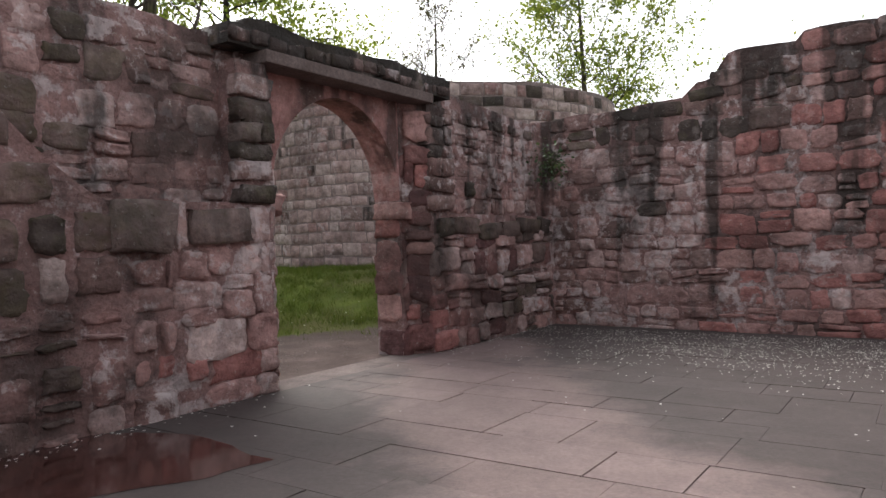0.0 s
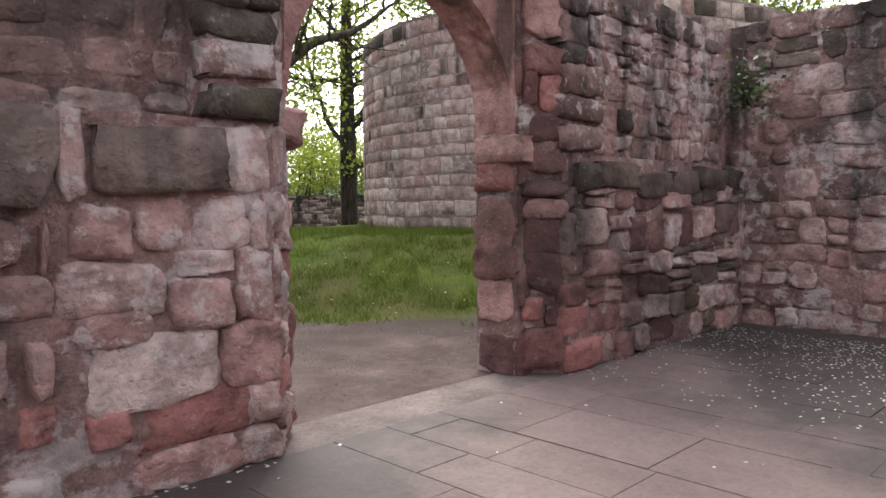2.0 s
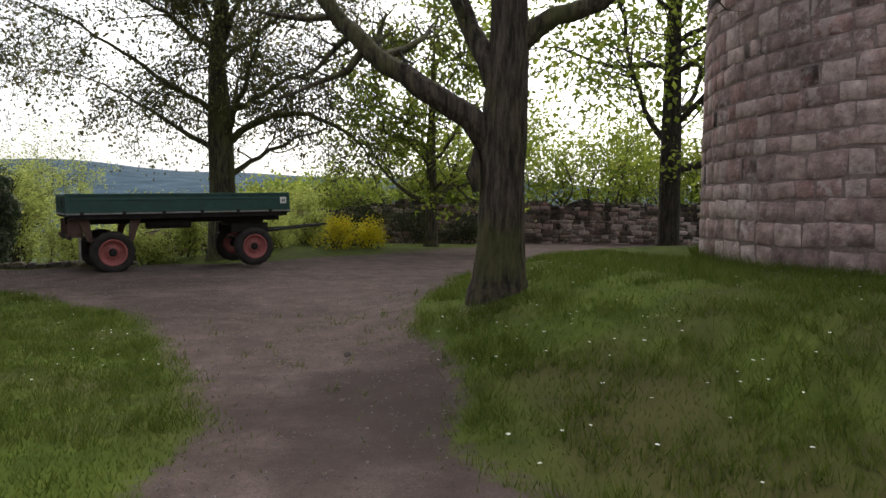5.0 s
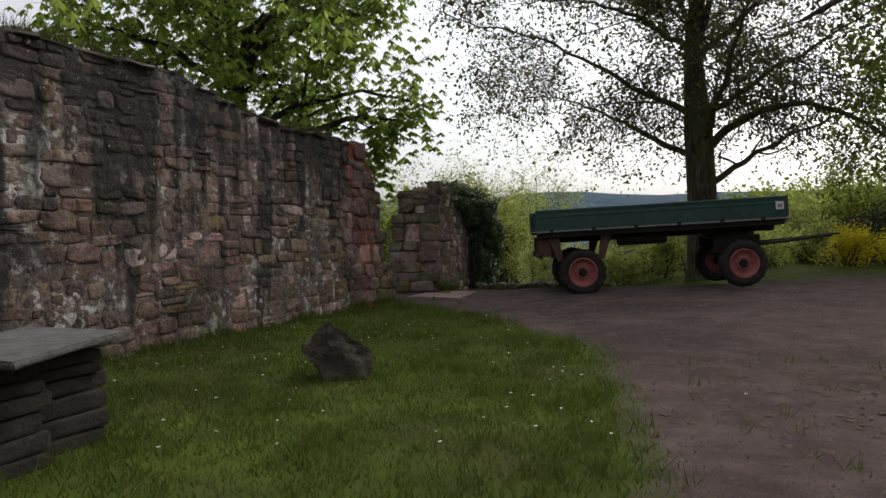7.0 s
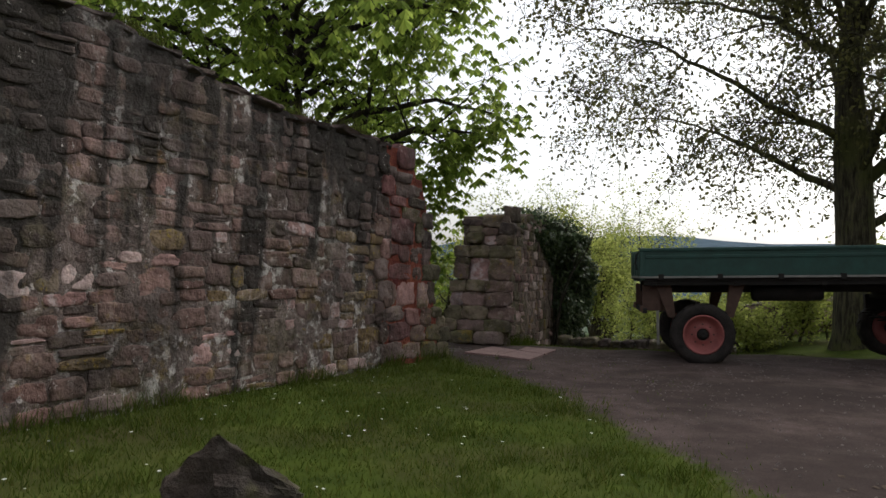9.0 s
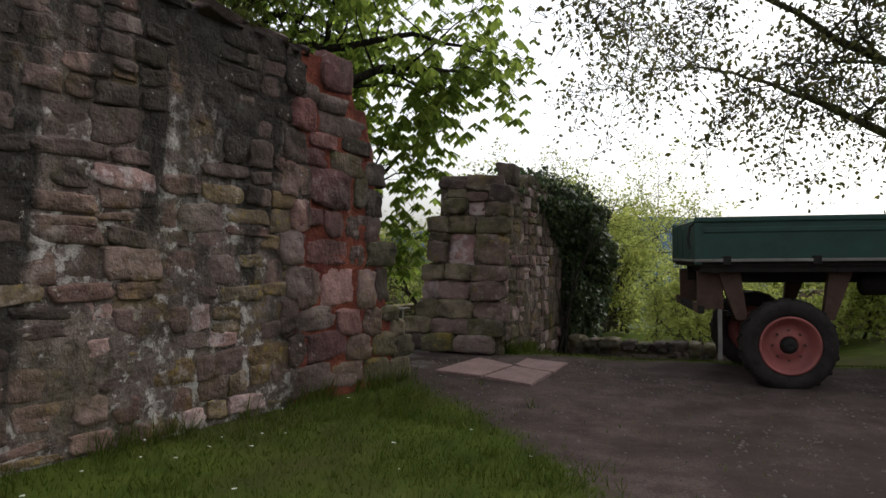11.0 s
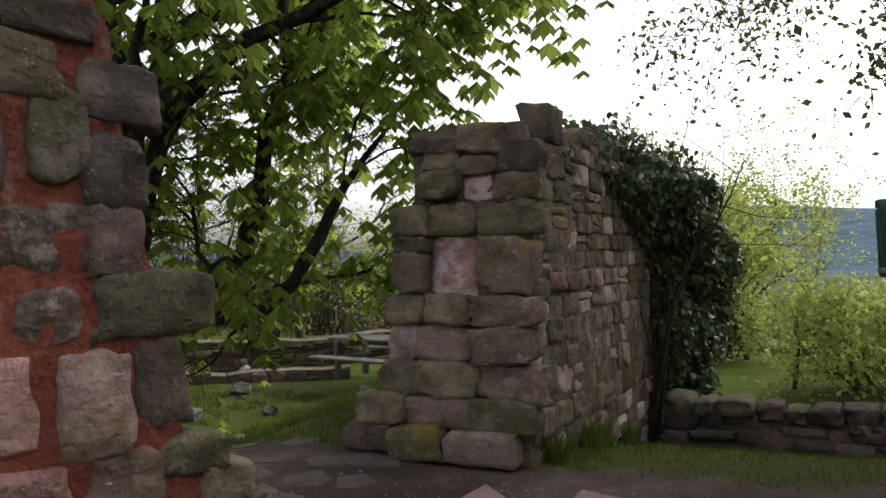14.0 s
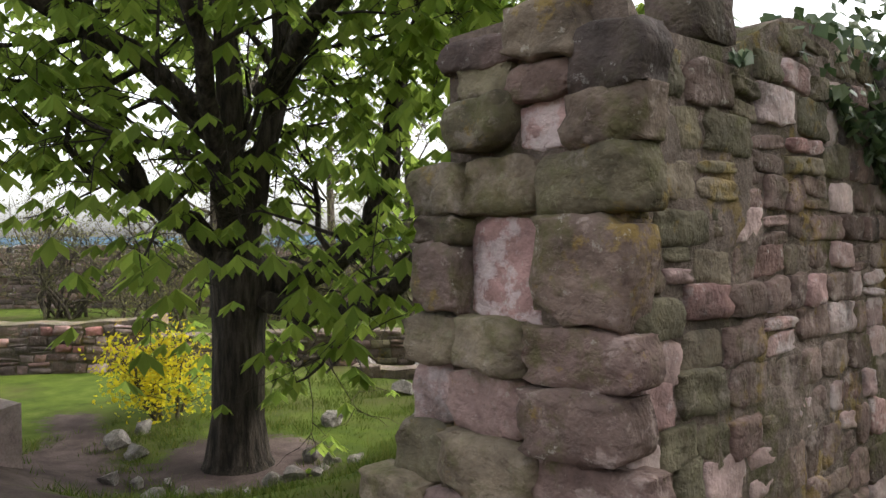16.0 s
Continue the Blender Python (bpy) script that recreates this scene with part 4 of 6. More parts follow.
class Wood:
    """Collects tapered tubes and leaf spots of one tree."""

    def __init__(self, seed):
        self.rng = random.Random(seed)
        self.thin, self.taper = 0.006, 0.5
        self.v, self.f, self.spots, self.limbs = [], [], [], []

    def tube(self, pts, radii, sides):
        base = len(self.v)
        for i, p in enumerate(pts):
            d = (pts[min(i + 1, len(pts) - 1)] - pts[max(i - 1, 0)]).normalized()
            a = d.cross(Vector((0.31, 0.95, 0.12))).normalized()
            b = d.cross(a)
            for k in range(sides):
                t = 2 * math.pi * k / sides
                r = radii[i] * (1 + 0.12 * wob(p.x * 3 + k, p.y * 3, p.z * 3) if sides > 6 else 1)
                self.v.append(tuple(p + (a * math.cos(t) + b * math.sin(t)) * r))
        for i in range(len(pts) - 1):
            for k in range(sides):
                n = (k + 1) % sides
                self.f.append((base + i * sides + k, base + i * sides + n, base + (i + 1) * sides + n, base + (i + 1) * sides + k))

    def branch(self, p, d, length, r, level, kids, lift=0.15, droop=0.0, wander=0.3, sides=5):
        rng = self.rng
        n = max(3, int(length / 0.35)) if level > 0 else 3
        n = min(n, 9)
        pts, radii, ways = [p], [r], [d]
        for i in range(n):
            d = (d + Vector((rng.gauss(0, wander), rng.gauss(0, wander), rng.gauss(0, wander) + lift - droop * (i / n))) * 0.5).normalized()
            pts.append(pts[-1] + d * (length / n))
            radii.append(r * (1 - 0.75 * (i + 1) / n))
            ways.append(d)
        n0 = len(self.f)
        self.tube(pts, radii, sides if level > 0 else 3)
        if sides >= 6:
            self.limbs.append((n0, len(self.f)))
        self.sprout(pts, radii, ways, length, level, kids, lift, droop, wander)
        return pts

    def sprout(self, pts, radii, ways, length, level, kids, lift, droop, wander, first=0.25):
        rng = self.rng
        if level == 0:
            self.spots += [(pts[i].copy(), ways[i].copy()) for i in range(1, len(pts))]
            return
        for _ in range(kids[level - 1]):
            t = rng.uniform(first, 1.0) * (len(pts) - 1)
            i = min(int(t), len(pts) - 2)
            q = pts[i].lerp(pts[i + 1], t - i)
            side = Vector((rng.gauss(0, 1), rng.gauss(0, 1), rng.gauss(0, 0.7))).normalized()
            way = (ways[i] * 0.7 + side).normalized()
            self.branch(q, way, length * rng.uniform(0.38, 0.62), max(self.thin, radii[i] * self.taper), level - 1, kids, lift, droop, wander, 4)

    def limb(self, pts, radii, level, kids, length, lift=0.15, droop=0.0, wander=0.3, sides=8, first=0.25):
        fine, fr = [pts[0]], [radii[0]]
        for a, b, ra, rb in zip(pts, pts[1:], radii, radii[1:]):
            for k in (1, 2, 3):
                j = Vector((self.rng.gauss(0, 1), self.rng.gauss(0, 1), self.rng.gauss(0, 1))) * (a - b).length * 0.025
                fine.append(a.lerp(b, k / 3) + j)
                fr.append(ra + (rb - ra) * k / 3)
        n0 = len(self.f)
        self.tube(fine, fr, sides)
        self.limbs.append((n0, len(self.f)))
        ways = [(fine[min(i + 1, len(fine) - 1)] - fine[max(i - 1, 0)]).normalized() for i in range(len(fine))]
        if level:
            self.sprout(fine, fr, ways, length, level, kids, lift, droop, wander, first)

    def leaves(self, per_spot, size, spread, palmate=False, hang=0.4, keep=lambda p: 1.0):
        rng = self.rng
        v, f = [], []
        for p, d in self.spots:
            share = per_spot * keep(p)
            k = int(share) + (rng.random() < share % 1)
            for _ in range(k):
                c = p + Vector((rng.gauss(0, spread), rng.gauss(0, spread), rng.gauss(0, spread)))
                if palmate:
                    heading = rng.uniform(0, 2 * math.pi)
                    s = size * rng.uniform(0.65, 1.2)
                    tilt = rng.uniform(-0.3, 0.3)
                    for j in range(5):
                        a = heading + (j - 2) * 0.75
                        out = Vector((math.cos(a), math.sin(a), -hang + tilt * math.cos(a - heading + 1))).normalized()
                        w = out.cross(UP).normalized() * s * (0.22 - 0.03 * abs(j - 2))
                        ln = s * (1.0 - 0.13 * abs(j - 2))
                        n0 = len(v)
                        v.extend((tuple(c), tuple(c + out * ln * 0.62 + w - UP * ln * 0.06), tuple(c + out * ln - UP * ln * 0.18), tuple(c + out * ln * 0.62 - w - UP * ln * 0.06)))
                        f.append((n0, n0 + 1, n0 + 2, n0 + 3))
                else:
                    out = Vector((rng.gauss(0, 1), rng.gauss(0, 1), rng.gauss(0, 0.8) - hang)).normalized()
                    w = out.cross(Vector((rng.gauss(0, 1), rng.gauss(0, 1), rng.gauss(0, 1)))).normalized()
                    s = size * rng.uniform(0.55, 1.3)
                    n0 = len(v)
                    v.extend((tuple(c), tuple(c + out * s * 0.5 + w * s * 0.3), tuple(c + out * s), tuple(c + out * s * 0.5 - w * s * 0.3)))
                    f.append((n0, n0 + 1, n0 + 2, n0 + 3))
        return v, f


def finish_tree(name, label, wood, leaf_mat, leaf, bark_mat, category="tree", group="", trunk_faces=0):
    root = tagged(new(name), label, category, group)

    def piece(title, faces):
        used = sorted({i for f in faces for i in f})
        at = {i: k for k, i in enumerate(used)}
        return under(title, mesh_of(title, [wood.v[i] for i in used], [tuple(at[i] for i in f) for f in faces], [bark_mat], True), root)

    taken = set()
    if trunk_faces:
        piece("trunk", wood.f[:trunk_faces])
        taken |= set(range(trunk_faces))
    for lo, hi in wood.limbs:
        piece("limb", wood.f[lo:hi])
        taken |= set(range(lo, hi))
    fine = [f for i, f in enumerate(wood.f) if i not in taken]
    if fine:
        tagged(piece("twig_work", fine), kind="stuff")
    v, f = leaf
    if v:
        under("crown", mesh_of("crown", v, f, [leaf_mat]), root)
    return root


def flat_pts(base, across, rows):
    return [base + across * a + Vector((across.y, -across.x, 0)) * c + UP * z for a, z, c in rows]


def old_tree():
    """The gnarled half-bare tree on the mound."""
    w = Wood(21)
    b = Vector((4.82, 3.33, 0.0))
    g = ground_z(b.x, b.y)
    a = Vector((0.86, -0.51, 0))
    w.tube([b + UP * (g + z) + a * x for z, x in ((-0.2, 0), (0.0, 0), (0.18, 0.0), (0.6, 0.0), (1.5, 0.0), (1.75, 0.0), (2.5, 0.03), (3.0, 0.05), (4.3, 0.02), (6.0, 0.15), (8.5, 0.1))],
           [0.44, 0.40, 0.33, 0.285, 0.265, 0.30, 0.255, 0.24, 0.19, 0.13, 0.03], 14)
    k = len(w.f)
    kids = [6, 9, 5]
    w.limb(flat_pts(b, a, [(-0.1, 2.25, 0), (-0.42, 2.62, 0.1), (-1.0, 2.92, 0.2), (-1.55, 3.3, 0.1), (-2.15, 3.95, -0.1), (-2.8, 4.9, -0.3), (-3.6, 5.6, -0.2)], ), [0.17, 0.15, 0.13, 0.115, 0.09, 0.06, 0.02], 2, kids, 2.0, 0.35, 0, 0.5, 9)
    w.limb(flat_pts(b, a, [(-0.1, 3.0, 0), (-0.4, 3.7, -0.2), (-0.75, 4.5, -0.3), (-1.0, 5.6, -0.6), (-1.3, 7.5, -0.8)]), [0.15, 0.12, 0.10, 0.07, 0.02], 2, kids, 2.2, 0.35, 0, 0.5, 8)
    w.limb(flat_pts(b, a, [(0.1, 3.45, 0), (0.55, 3.78, 0.1), (1.1, 3.92, 0.2), (1.55, 4.3, 0.3), (2.2, 4.5, 0.3), (3.2, 5.2, 0.6)]), [0.15, 0.11, 0.10, 0.085, 0.06, 0.02], 2, kids, 1.9, 0.3, 0, 0.5, 8)
    w.limb(flat_pts(b, a, [(0.1, 4.3, 0), (0.5, 5.0, -0.5), (1.2, 5.8, -0.9), (1.7, 7.2, -1.4)]), [0.12, 0.09, 0.07, 0.02], 2, kids, 2.2, 0.3, 0, 0.5, 7)
    w.limb(flat_pts(b, a, [(-0.05, 5.0, 0.1), (-0.4, 5.8, 0.8), (-0.3, 7.2, 1.6)]), [0.10, 0.07, 0.02], 2, kids, 2.2, 0.3, 0, 0.5, 7)
    w.limb(flat_pts(b, a, [(-0.26, 1.75, 0), (-0.33, 1.95, 0), (-0.30, 2.3, 0)]), [0.10, 0.11, 0.03], 0, kids, 1, sides=7)
    t = finish_tree("old_tree", "gnarled half-bare tree with a mossy trunk on the grass mound", w, leaf_bronze, w.leaves(0.5, 0.07, 0.05), bark_grey, trunk_faces=k)
    bm = bmesh.new()
    made = bmesh.ops.create_icosphere(bm, subdivisions=2, radius=1.0)["verts"]
    bmesh.ops.scale(bm, vec=(0.08, 0.03, 0.17), verts=made)
    c = b + UP * 3.45 + Vector((-0.51, -0.86, 0)) * 0.2
    bmesh.ops.transform(bm, matrix=Matrix.Translation(c) @ Matrix.Rotation(math.atan2(-0.51, 0.86), 4, "Z"), verts=made)
    part("scar", bm, mottled("bare_wood", (0.30, 0.21, 0.15), (0.42, 0.31, 0.24), 12), t, "pale bare wood where a limb broke off", True)


def generic_tree(name, label, at, z, height, r, seed, kids, leaf_mat, per, size, spread, bark_mat, trunk=0.3, reach=0.5, lift=0.2, droop=0.0, wander=0.45, n_limbs=9, levels=2, lean=(0, 0), group="", hang=0.4, palmate=False, category="tree"):
    w = Wood(seed)
    w.thin = 0.012 if r > 0.1 else 0.006
    b = Vector((at[0], at[1], z))
    top = b + Vector((lean[0], lean[1], height))
    mid = b.lerp(top, 0.45) + Vector((w.rng.gauss(0, 0.15), w.rng.gauss(0, 0.15), 0))
    col = [b - UP * 0.3, b + UP * 0.02, b + UP * 0.4, b.lerp(mid, 0.6), mid, mid.lerp(top, 0.5), top]
    w.tube(col, [r * 1.5, r * 1.35, r * 1.05, r * 0.92, r * 0.75, r * 0.45, r * 0.08], 10)
    k = len(w.f)
    for i in range(n_limbs):
        t = trunk + (0.95 - trunk) * (i + w.rng.random()) / n_limbs
        p = b.lerp(mid, t / 0.45) if t < 0.45 else mid.lerp(top, (t - 0.45) / 0.55)
        a = i * 2.4 + w.rng.uniform(-0.4, 0.4)
        d = Vector((math.cos(a), math.sin(a), w.rng.uniform(0.25, 0.8))).normalized()
        ln = height * reach * (1.0 - 0.6 * max(0, t - trunk)) * w.rng.uniform(0.8, 1.15)
        w.branch(p, d, ln, r * 0.42 * (1.1 - t), levels, kids, lift, droop, wander * 0.7, 6)
    return finish_tree(name, label, w, leaf_mat, w.leaves(per, size, spread, palmate, hang), bark_mat, category, group, k)


def oak():
    """The big tree behind the trailer."""
    w = Wood(8)
    w.thin, w.taper = 0.010, 0.42
    b = Vector((6.5, 20.8, -0.5))
    w.tube([b + UP * z + Vector((x, 0, 0)) for z, x in ((-0.4, 0), (0, 0), (0.5, 0), (2.5, 0.0), (4.8, -0.1), (6.5, -0.2), (9, 0.0), (12, 0.2), (15, 0.3))], [0.7, 0.6, 0.48, 0.42, 0.38, 0.28, 0.2, 0.12, 0.03], 12)
    k = len(w.f)
    rng = w.rng
    for i in range(24):
        z = 3.0 + 10.5 * (i / 24) + rng.uniform(-0.3, 0.3)
        a = i * 2.4 + rng.uniform(-0.3, 0.3)
        d = Vector((math.cos(a), math.sin(a), 0.62 + 0.03 * i)).normalized()
        ln = (8.2 - 0.42 * max(0, z - 4)) * rng.uniform(0.85, 1.1)
        pts = [b + UP * z]
        for s in range(6):
            d = (d + Vector((rng.gauss(0, 0.12), rng.gauss(0, 0.12), 0.02 - 0.16 * s / 5 + rng.gauss(0, 0.08)))).normalized()
            pts.append(pts[-1] + d * ln / 6)
        w.limb(pts, [0.11, 0.085, 0.065, 0.045, 0.032, 0.022, 0.01], 3, [5, 8, 13], ln * 0.62, 0.05, 0.3, 0.45, 6, 0.12)
    across = Vector((0.963, -0.27, 0))
    w.limb([b + across * x + UP * z for x, z in ((0.1, 4.0), (0.7, 4.6), (1.6, 5.05), (2.8, 5.15), (4.0, 4.7), (4.7, 4.1), (5.1, 3.4))], [0.14, 0.12, 0.10, 0.085, 0.06, 0.04, 0.015], 3, [4, 5, 10], 3.4, 0.05, 0.3, 0.45, 8, 0.3)
    finish_tree("oak_tree", "tall spreading tree in sparse young leaf behind the trailer", w, leaf_bronze, w.leaves(2.1, 0.13, 0.26, hang=0.8), bark_moss, trunk_faces=k)


def chestnut():
    """The horse chestnut in the court beyond the passage."""
    w = Wood(33)
    w.taper = 0.36
    b = Vector((-6.5, 17.8, -1.0))
    a = Vector((0.79, 0.61, 0))
    w.tube([b + UP * z + a * x for z, x in ((-0.3, 0), (0, 0), (0.15, 0), (0.6, 0.0), (1.5, 0.02), (2.1, 0.05), (2.35, 0.05))], [0.48, 0.42, 0.34, 0.29, 0.27, 0.32, 0.25], 14)
    k = len(w.f)
    kids = [4, 6, 8]
    limbs = [
        ([(0.0, 2.2, 0), (0.05, 3.0, 0.05), (0.0, 4.2, 0.1), (-0.1, 6.0, 0.2), (0.0, 9.0, 0.2)], [0.2, 0.17, 0.14, 0.10, 0.03]),
        ([(0.08, 2.3, 0), (0.2, 3.0, -0.1), (0.38, 4.0, -0.2), (0.5, 6.0, -0.4), (0.6, 8.5, -0.5)], [0.16, 0.14, 0.12, 0.09, 0.03]),
        ([(-0.1, 2.2, 0), (-0.45, 2.65, 0.1), (-0.9, 2.95, 0.2), (-1.25, 3.6, 0.2), (-1.45, 4.8, 0.2), (-1.7, 7.0, 0.3)], [0.17, 0.15, 0.13, 0.12, 0.10, 0.03]),
        ([(0.15, 2.05, 0), (0.6, 2.0, -0.1), (1.0, 2.15, -0.2), (1.4, 2.5, -0.2), (1.7, 3.4, -0.2), (2.0, 5.6, 0.1), (2.2, 7.5, 0.2)], [0.17, 0.14, 0.13, 0.12, 0.11, 0.08, 0.02]),
        ([(0.2, 1.85, 0), (0.8, 1.7, 0.3), (1.4, 1.75, 0.6), (1.9, 2.1, 0.9), (2.3, 2.9, 1.1), (3.0, 4.0, 1.4)], [0.13, 0.11, 0.10, 0.09, 0.07, 0.02]),
        ([(0.0, 2.4, 0.1), (0.1, 3.2, 1.0), (0.3, 4.0, 2.0), (0.4, 5.0, 3.0)], [0.13, 0.10, 0.07, 0.02]),
        ([(0.0, 2.6, -0.1), (-0.2, 3.6, -0.9), (-0.4, 4.4, -2.0), (-0.5, 5.0, -3.0)], [0.13, 0.10, 0.07, 0.02]),
        ([(-0.1, 3.6, 0.1), (-1.2, 4.6, 1.0), (-2.4, 5.2, 1.8), (-3.4, 5.4, 2.2)], [0.12, 0.10, 0.07, 0.02]),
        ([(0.3, 4.0, 0.0), (1.4, 5.0, 1.0), (2.6, 5.4, 1.8), (3.6, 5.3, 2.6)], [0.12, 0.10, 0.07, 0.02]),
        ([(0.4, 5.2, -0.2), (1.6, 6.2, -1.0), (2.8, 6.8, -1.6), (4.0, 6.8, -2.0)], [0.10, 0.08, 0.05, 0.02]),
        ([(-0.1, 5.6, 0.2), (-1.4, 6.8, -0.8), (-2.6, 7.6, -1.6), (-3.8, 7.8, -2.4)], [0.10, 0.08, 0.05, 0.02]),
        ([(0.0, 6.8, 0.2), (0.8, 8.0, 1.0), (1.8, 9.2, 1.6), (2.6, 9.8, 2.0)], [0.09, 0.07, 0.05, 0.02]),
        ([(0.5, 6.5, -0.4), (1.2, 8.0, -0.8), (2.2, 9.0, -0.6), (3.2, 9.3, -0.4)], [0.09, 0.07, 0.05, 0.02]),
        ([(0.0, 8.2, 0.2), (-0.8, 9.6, 0.2), (-1.6, 10.6, 0.2)], [0.07, 0.05, 0.02]),
        ([(0.2, 8.0, 0.0), (0.6, 9.6, -0.3), (1.0, 11.0, -0.4)], [0.07, 0.05, 0.02])]
    for rows, radii in limbs:
        w.limb(flat_pts(b, a, rows), radii, 3, kids, 3.3, 0.02, 0.35, 0.5, 8, 0.25)
    # the wide upper crown
    for i in range(15):
        turn, z = i * 2.4 + 0.4, 5.0 + 0.32 * i
        reach = w.rng.uniform(4.6, 6.2) * (1.0 - 0.035 * i)
        way = Vector((math.cos(turn), math.sin(turn), 0))
        w.limb([b + UP * z, b + way * reach * 0.35 + UP * (z + 0.9), b + way * reach * 0.7 + UP * (z + 1.3), b + way * reach + UP * (z + 1.1)], [0.10, 0.08, 0.05, 0.02], 3, kids, 3.0, 0.02, 0.35, 0.5, 7, 0.3)

    def amount(p):
        r = math.hypot(p.x - b.x, p.y - b.y)
        if 0.9 < p.z < 4.5 and (p - b).dot(a) > 1.3:
            return 1.0
        if p.z < 2.3 and r < 2.2:
            return 0.3
        if p.z < 5.2:
            return 0.55 if r > 1.6 else 0.36
        return 0.46

    finish_tree("chestnut_tree", "horse chestnut in fresh large green leaf on the court lawn", w, leaf_chestnut, w.leaves(1.0, 0.25, 0.2, True, 0.7, amount), bark, trunk_faces=k)


def bush(name, label, at, z, size, seed, leaf_mat, count, leaf, category="bush", group="", stems=7):
    rng = random.Random(seed)
    w = Wood(seed)
    w.thin = 0.008 if size[2] > 1 else 0.003
    for i in range(stems):
        a = rng.uniform(0, 6.28)
        d = Vector((math.cos(a), math.sin(a), 1 / min(0.6, 0.375 * max(size[0], 0.5)))).normalized()
        w.branch(Vector((at[0] + rng.gauss(0, size[0] * 0.2), at[1] + rng.gauss(0, size[1] * 0.2), z - 0.05)), d, size[2] * rng.uniform(0.7, 1.0), 0.02 + 0.012 * size[2], 2, [5, 5], 0.2, 0, 0.5, 4)
    lo = w.leaves(count / max(1, len(w.spots)), leaf, 0.10 + 0.05 * size[0], hang=0.1)
    return finish_tree(name, label, w, leaf_mat, lo, bark_grey, category, group)


old_tree()
oak()
chestnut()
generic_tree("maple_tree", "slender dark-trunked tree in yellow-green spring leaf", (18.7, 12.5), 0.2, 15, 0.34, 4, [7, 10], leaf_young, 6.0, 0.2, 0.3, bark, 0.16, 0.5, 0.05, 0.15, 0.5, 20, 2)
generic_tree("field_tree", "low spreading tree in thin young leaf by the road", (14.8, 21.0), 0.0, 8.5, 0.25, 5, [7, 9], leaf_young, 4.0, 0.2, 0.16, bark_grey, 0.12, 0.55, 0.1, 0.1, 0.5, 16, 2, group="far trees")
generic_tree("birch_tree", "birch with drooping yellow-green young foliage behind the tower", (23.5, -1.5), 0.5, 13, 0.16, 6, [8, 9], leaf_young, 3.5, 0.17, 0.14, bark_grey, 0.25, 0.34, 0.25, 0.3, 0.4, 18, 2, group="far trees")
generic_tree("bare_tree", "almost bare twiggy tree behind the tower", (25, 5.5), 0.5, 12, 0.17, 7, [8, 9], leaf_bronze, 0.6, 0.14, 0.1, bark_grey, 0.3, 0.34, 0.3, 0.0, 0.5, 18, 2, group="far trees")
for i, (x, y, h) in enumerate(((13.5, -7.5, 6.0), (12.0, -9.5, 6.2), (14.5, -11, 6.6), (15.5, -5.5, 5.5))):
    generic_tree("sapling", "thin sapling with a few young leaves behind the room wall", (x, y), 0.1, h, 0.05, 40 + i, [3, 4], leaf_young, 0.8, 0.12, 0.08, bark_grey, 0.3, 0.25, 0.4, 0, 0.3, 9, 1, group="saplings")
for i, (x, y, h, r) in enumerate(((-14.5, 30, 8.0, 0.18), (-9.0, 26.5, 4.5, 0.13), (-20, 27, 9, 0.2), (-13, 36, 10, 0.2), (-24, 36, 11, 0.2))):
    generic_tree("court_tree", "thin bare tree beyond the court lawn", (x, y), -1.0, h, r, 60 + i, [7, 8], leaf_bronze if i != 1 else leaf_young, 0.6, 0.14, 0.14, bark_grey, 0.2, 0.42, 0.2, 0.05, 0.5, 12, 2, group="court trees")
for i, (x, y, h) in enumerate(((0.75, 25.5, 2.7), (-0.3, 28, 3.2), (0.8, 30.5, 4.4), (1.1, 33, 4.8), (-0.9, 31.5, 4.6), (3.2, 28, 1.4), (5.6, 29, 2.2), (8.6, 27, 2.2), (11.2, 28, 2.6), (4.2, 34, 1.6), (14, 33, 1.6), (7.5, 35, 1.8), (-1.5, 28, 3.6), (-3.8, 24.5, 2.6), (18, 27, 2.2), (2.6, 22.6, 1.5), (10.5, 23.0, 1.3), (4.4, 22.5, 1.3), (8.6, 21.8, 1.2), (6.2, 23.0, 1.6), (3.9, 25, 1.1))):
    bush("bush", "pale green spring bush below the castle slope", (x, y), ground_z(x, y), (1.6, 1.6, h) if i > 4 else (0.8, 0.8, h), 80 + i, leaf_bush, 9000 if h > 2 else 4200, 0.10, group="bushes")
for i, (x, y, h) in enumerate(((11, 33, 2.2), (15, 31, 3.0), (19, 28.5, 4.5), (23, 26, 5.5), (27, 23, 5), (31, 20.5, 5.5), (17, 35, 3.5), (25, 31, 7), (33, 26, 7))):
    bush("tall_bush", "tall yellow-green bush behind the road wall", (x, y), 0.0, (3.0, 3.0, h), 260 + i, leaf_young, 6000, 0.2, group="bushes behind the road wall", stems=12)
for i, (x, y, s) in enumerate(((10.4, 20.4, 1.0), (12.0, 20.7, 0.9), (-9.1, 18.6, 1.05))):
    bush("forsythia", "forsythia bush in bright yellow bloom", (x, y), ground_z(x, y), (0.9, 0.8, s), 120 + i, leaf_yellow, 3400, 0.07, group="forsythias")
for i, (x, y, h) in enumerate(((-24, 24, 3.5), (-21, 26, 4), (-18, 28, 3.5), (-15, 30.5, 4), (-12, 33, 3.6), (-9, 35, 4), (-17, 23, 2.2), (-14, 25.5, 2.4), (-11, 28, 2.2), (-7.5, 30.5, 2.6), (-27, 20, 4), (-30, 26, 5))):
    bush("thicket", "bare grey-brown thicket behind the court wall", (x, y), ground_z(x, y), (2.2, 2.2, h), 160 + i, leaf_bronze, 1500, 0.09, group="thickets", stems=16)
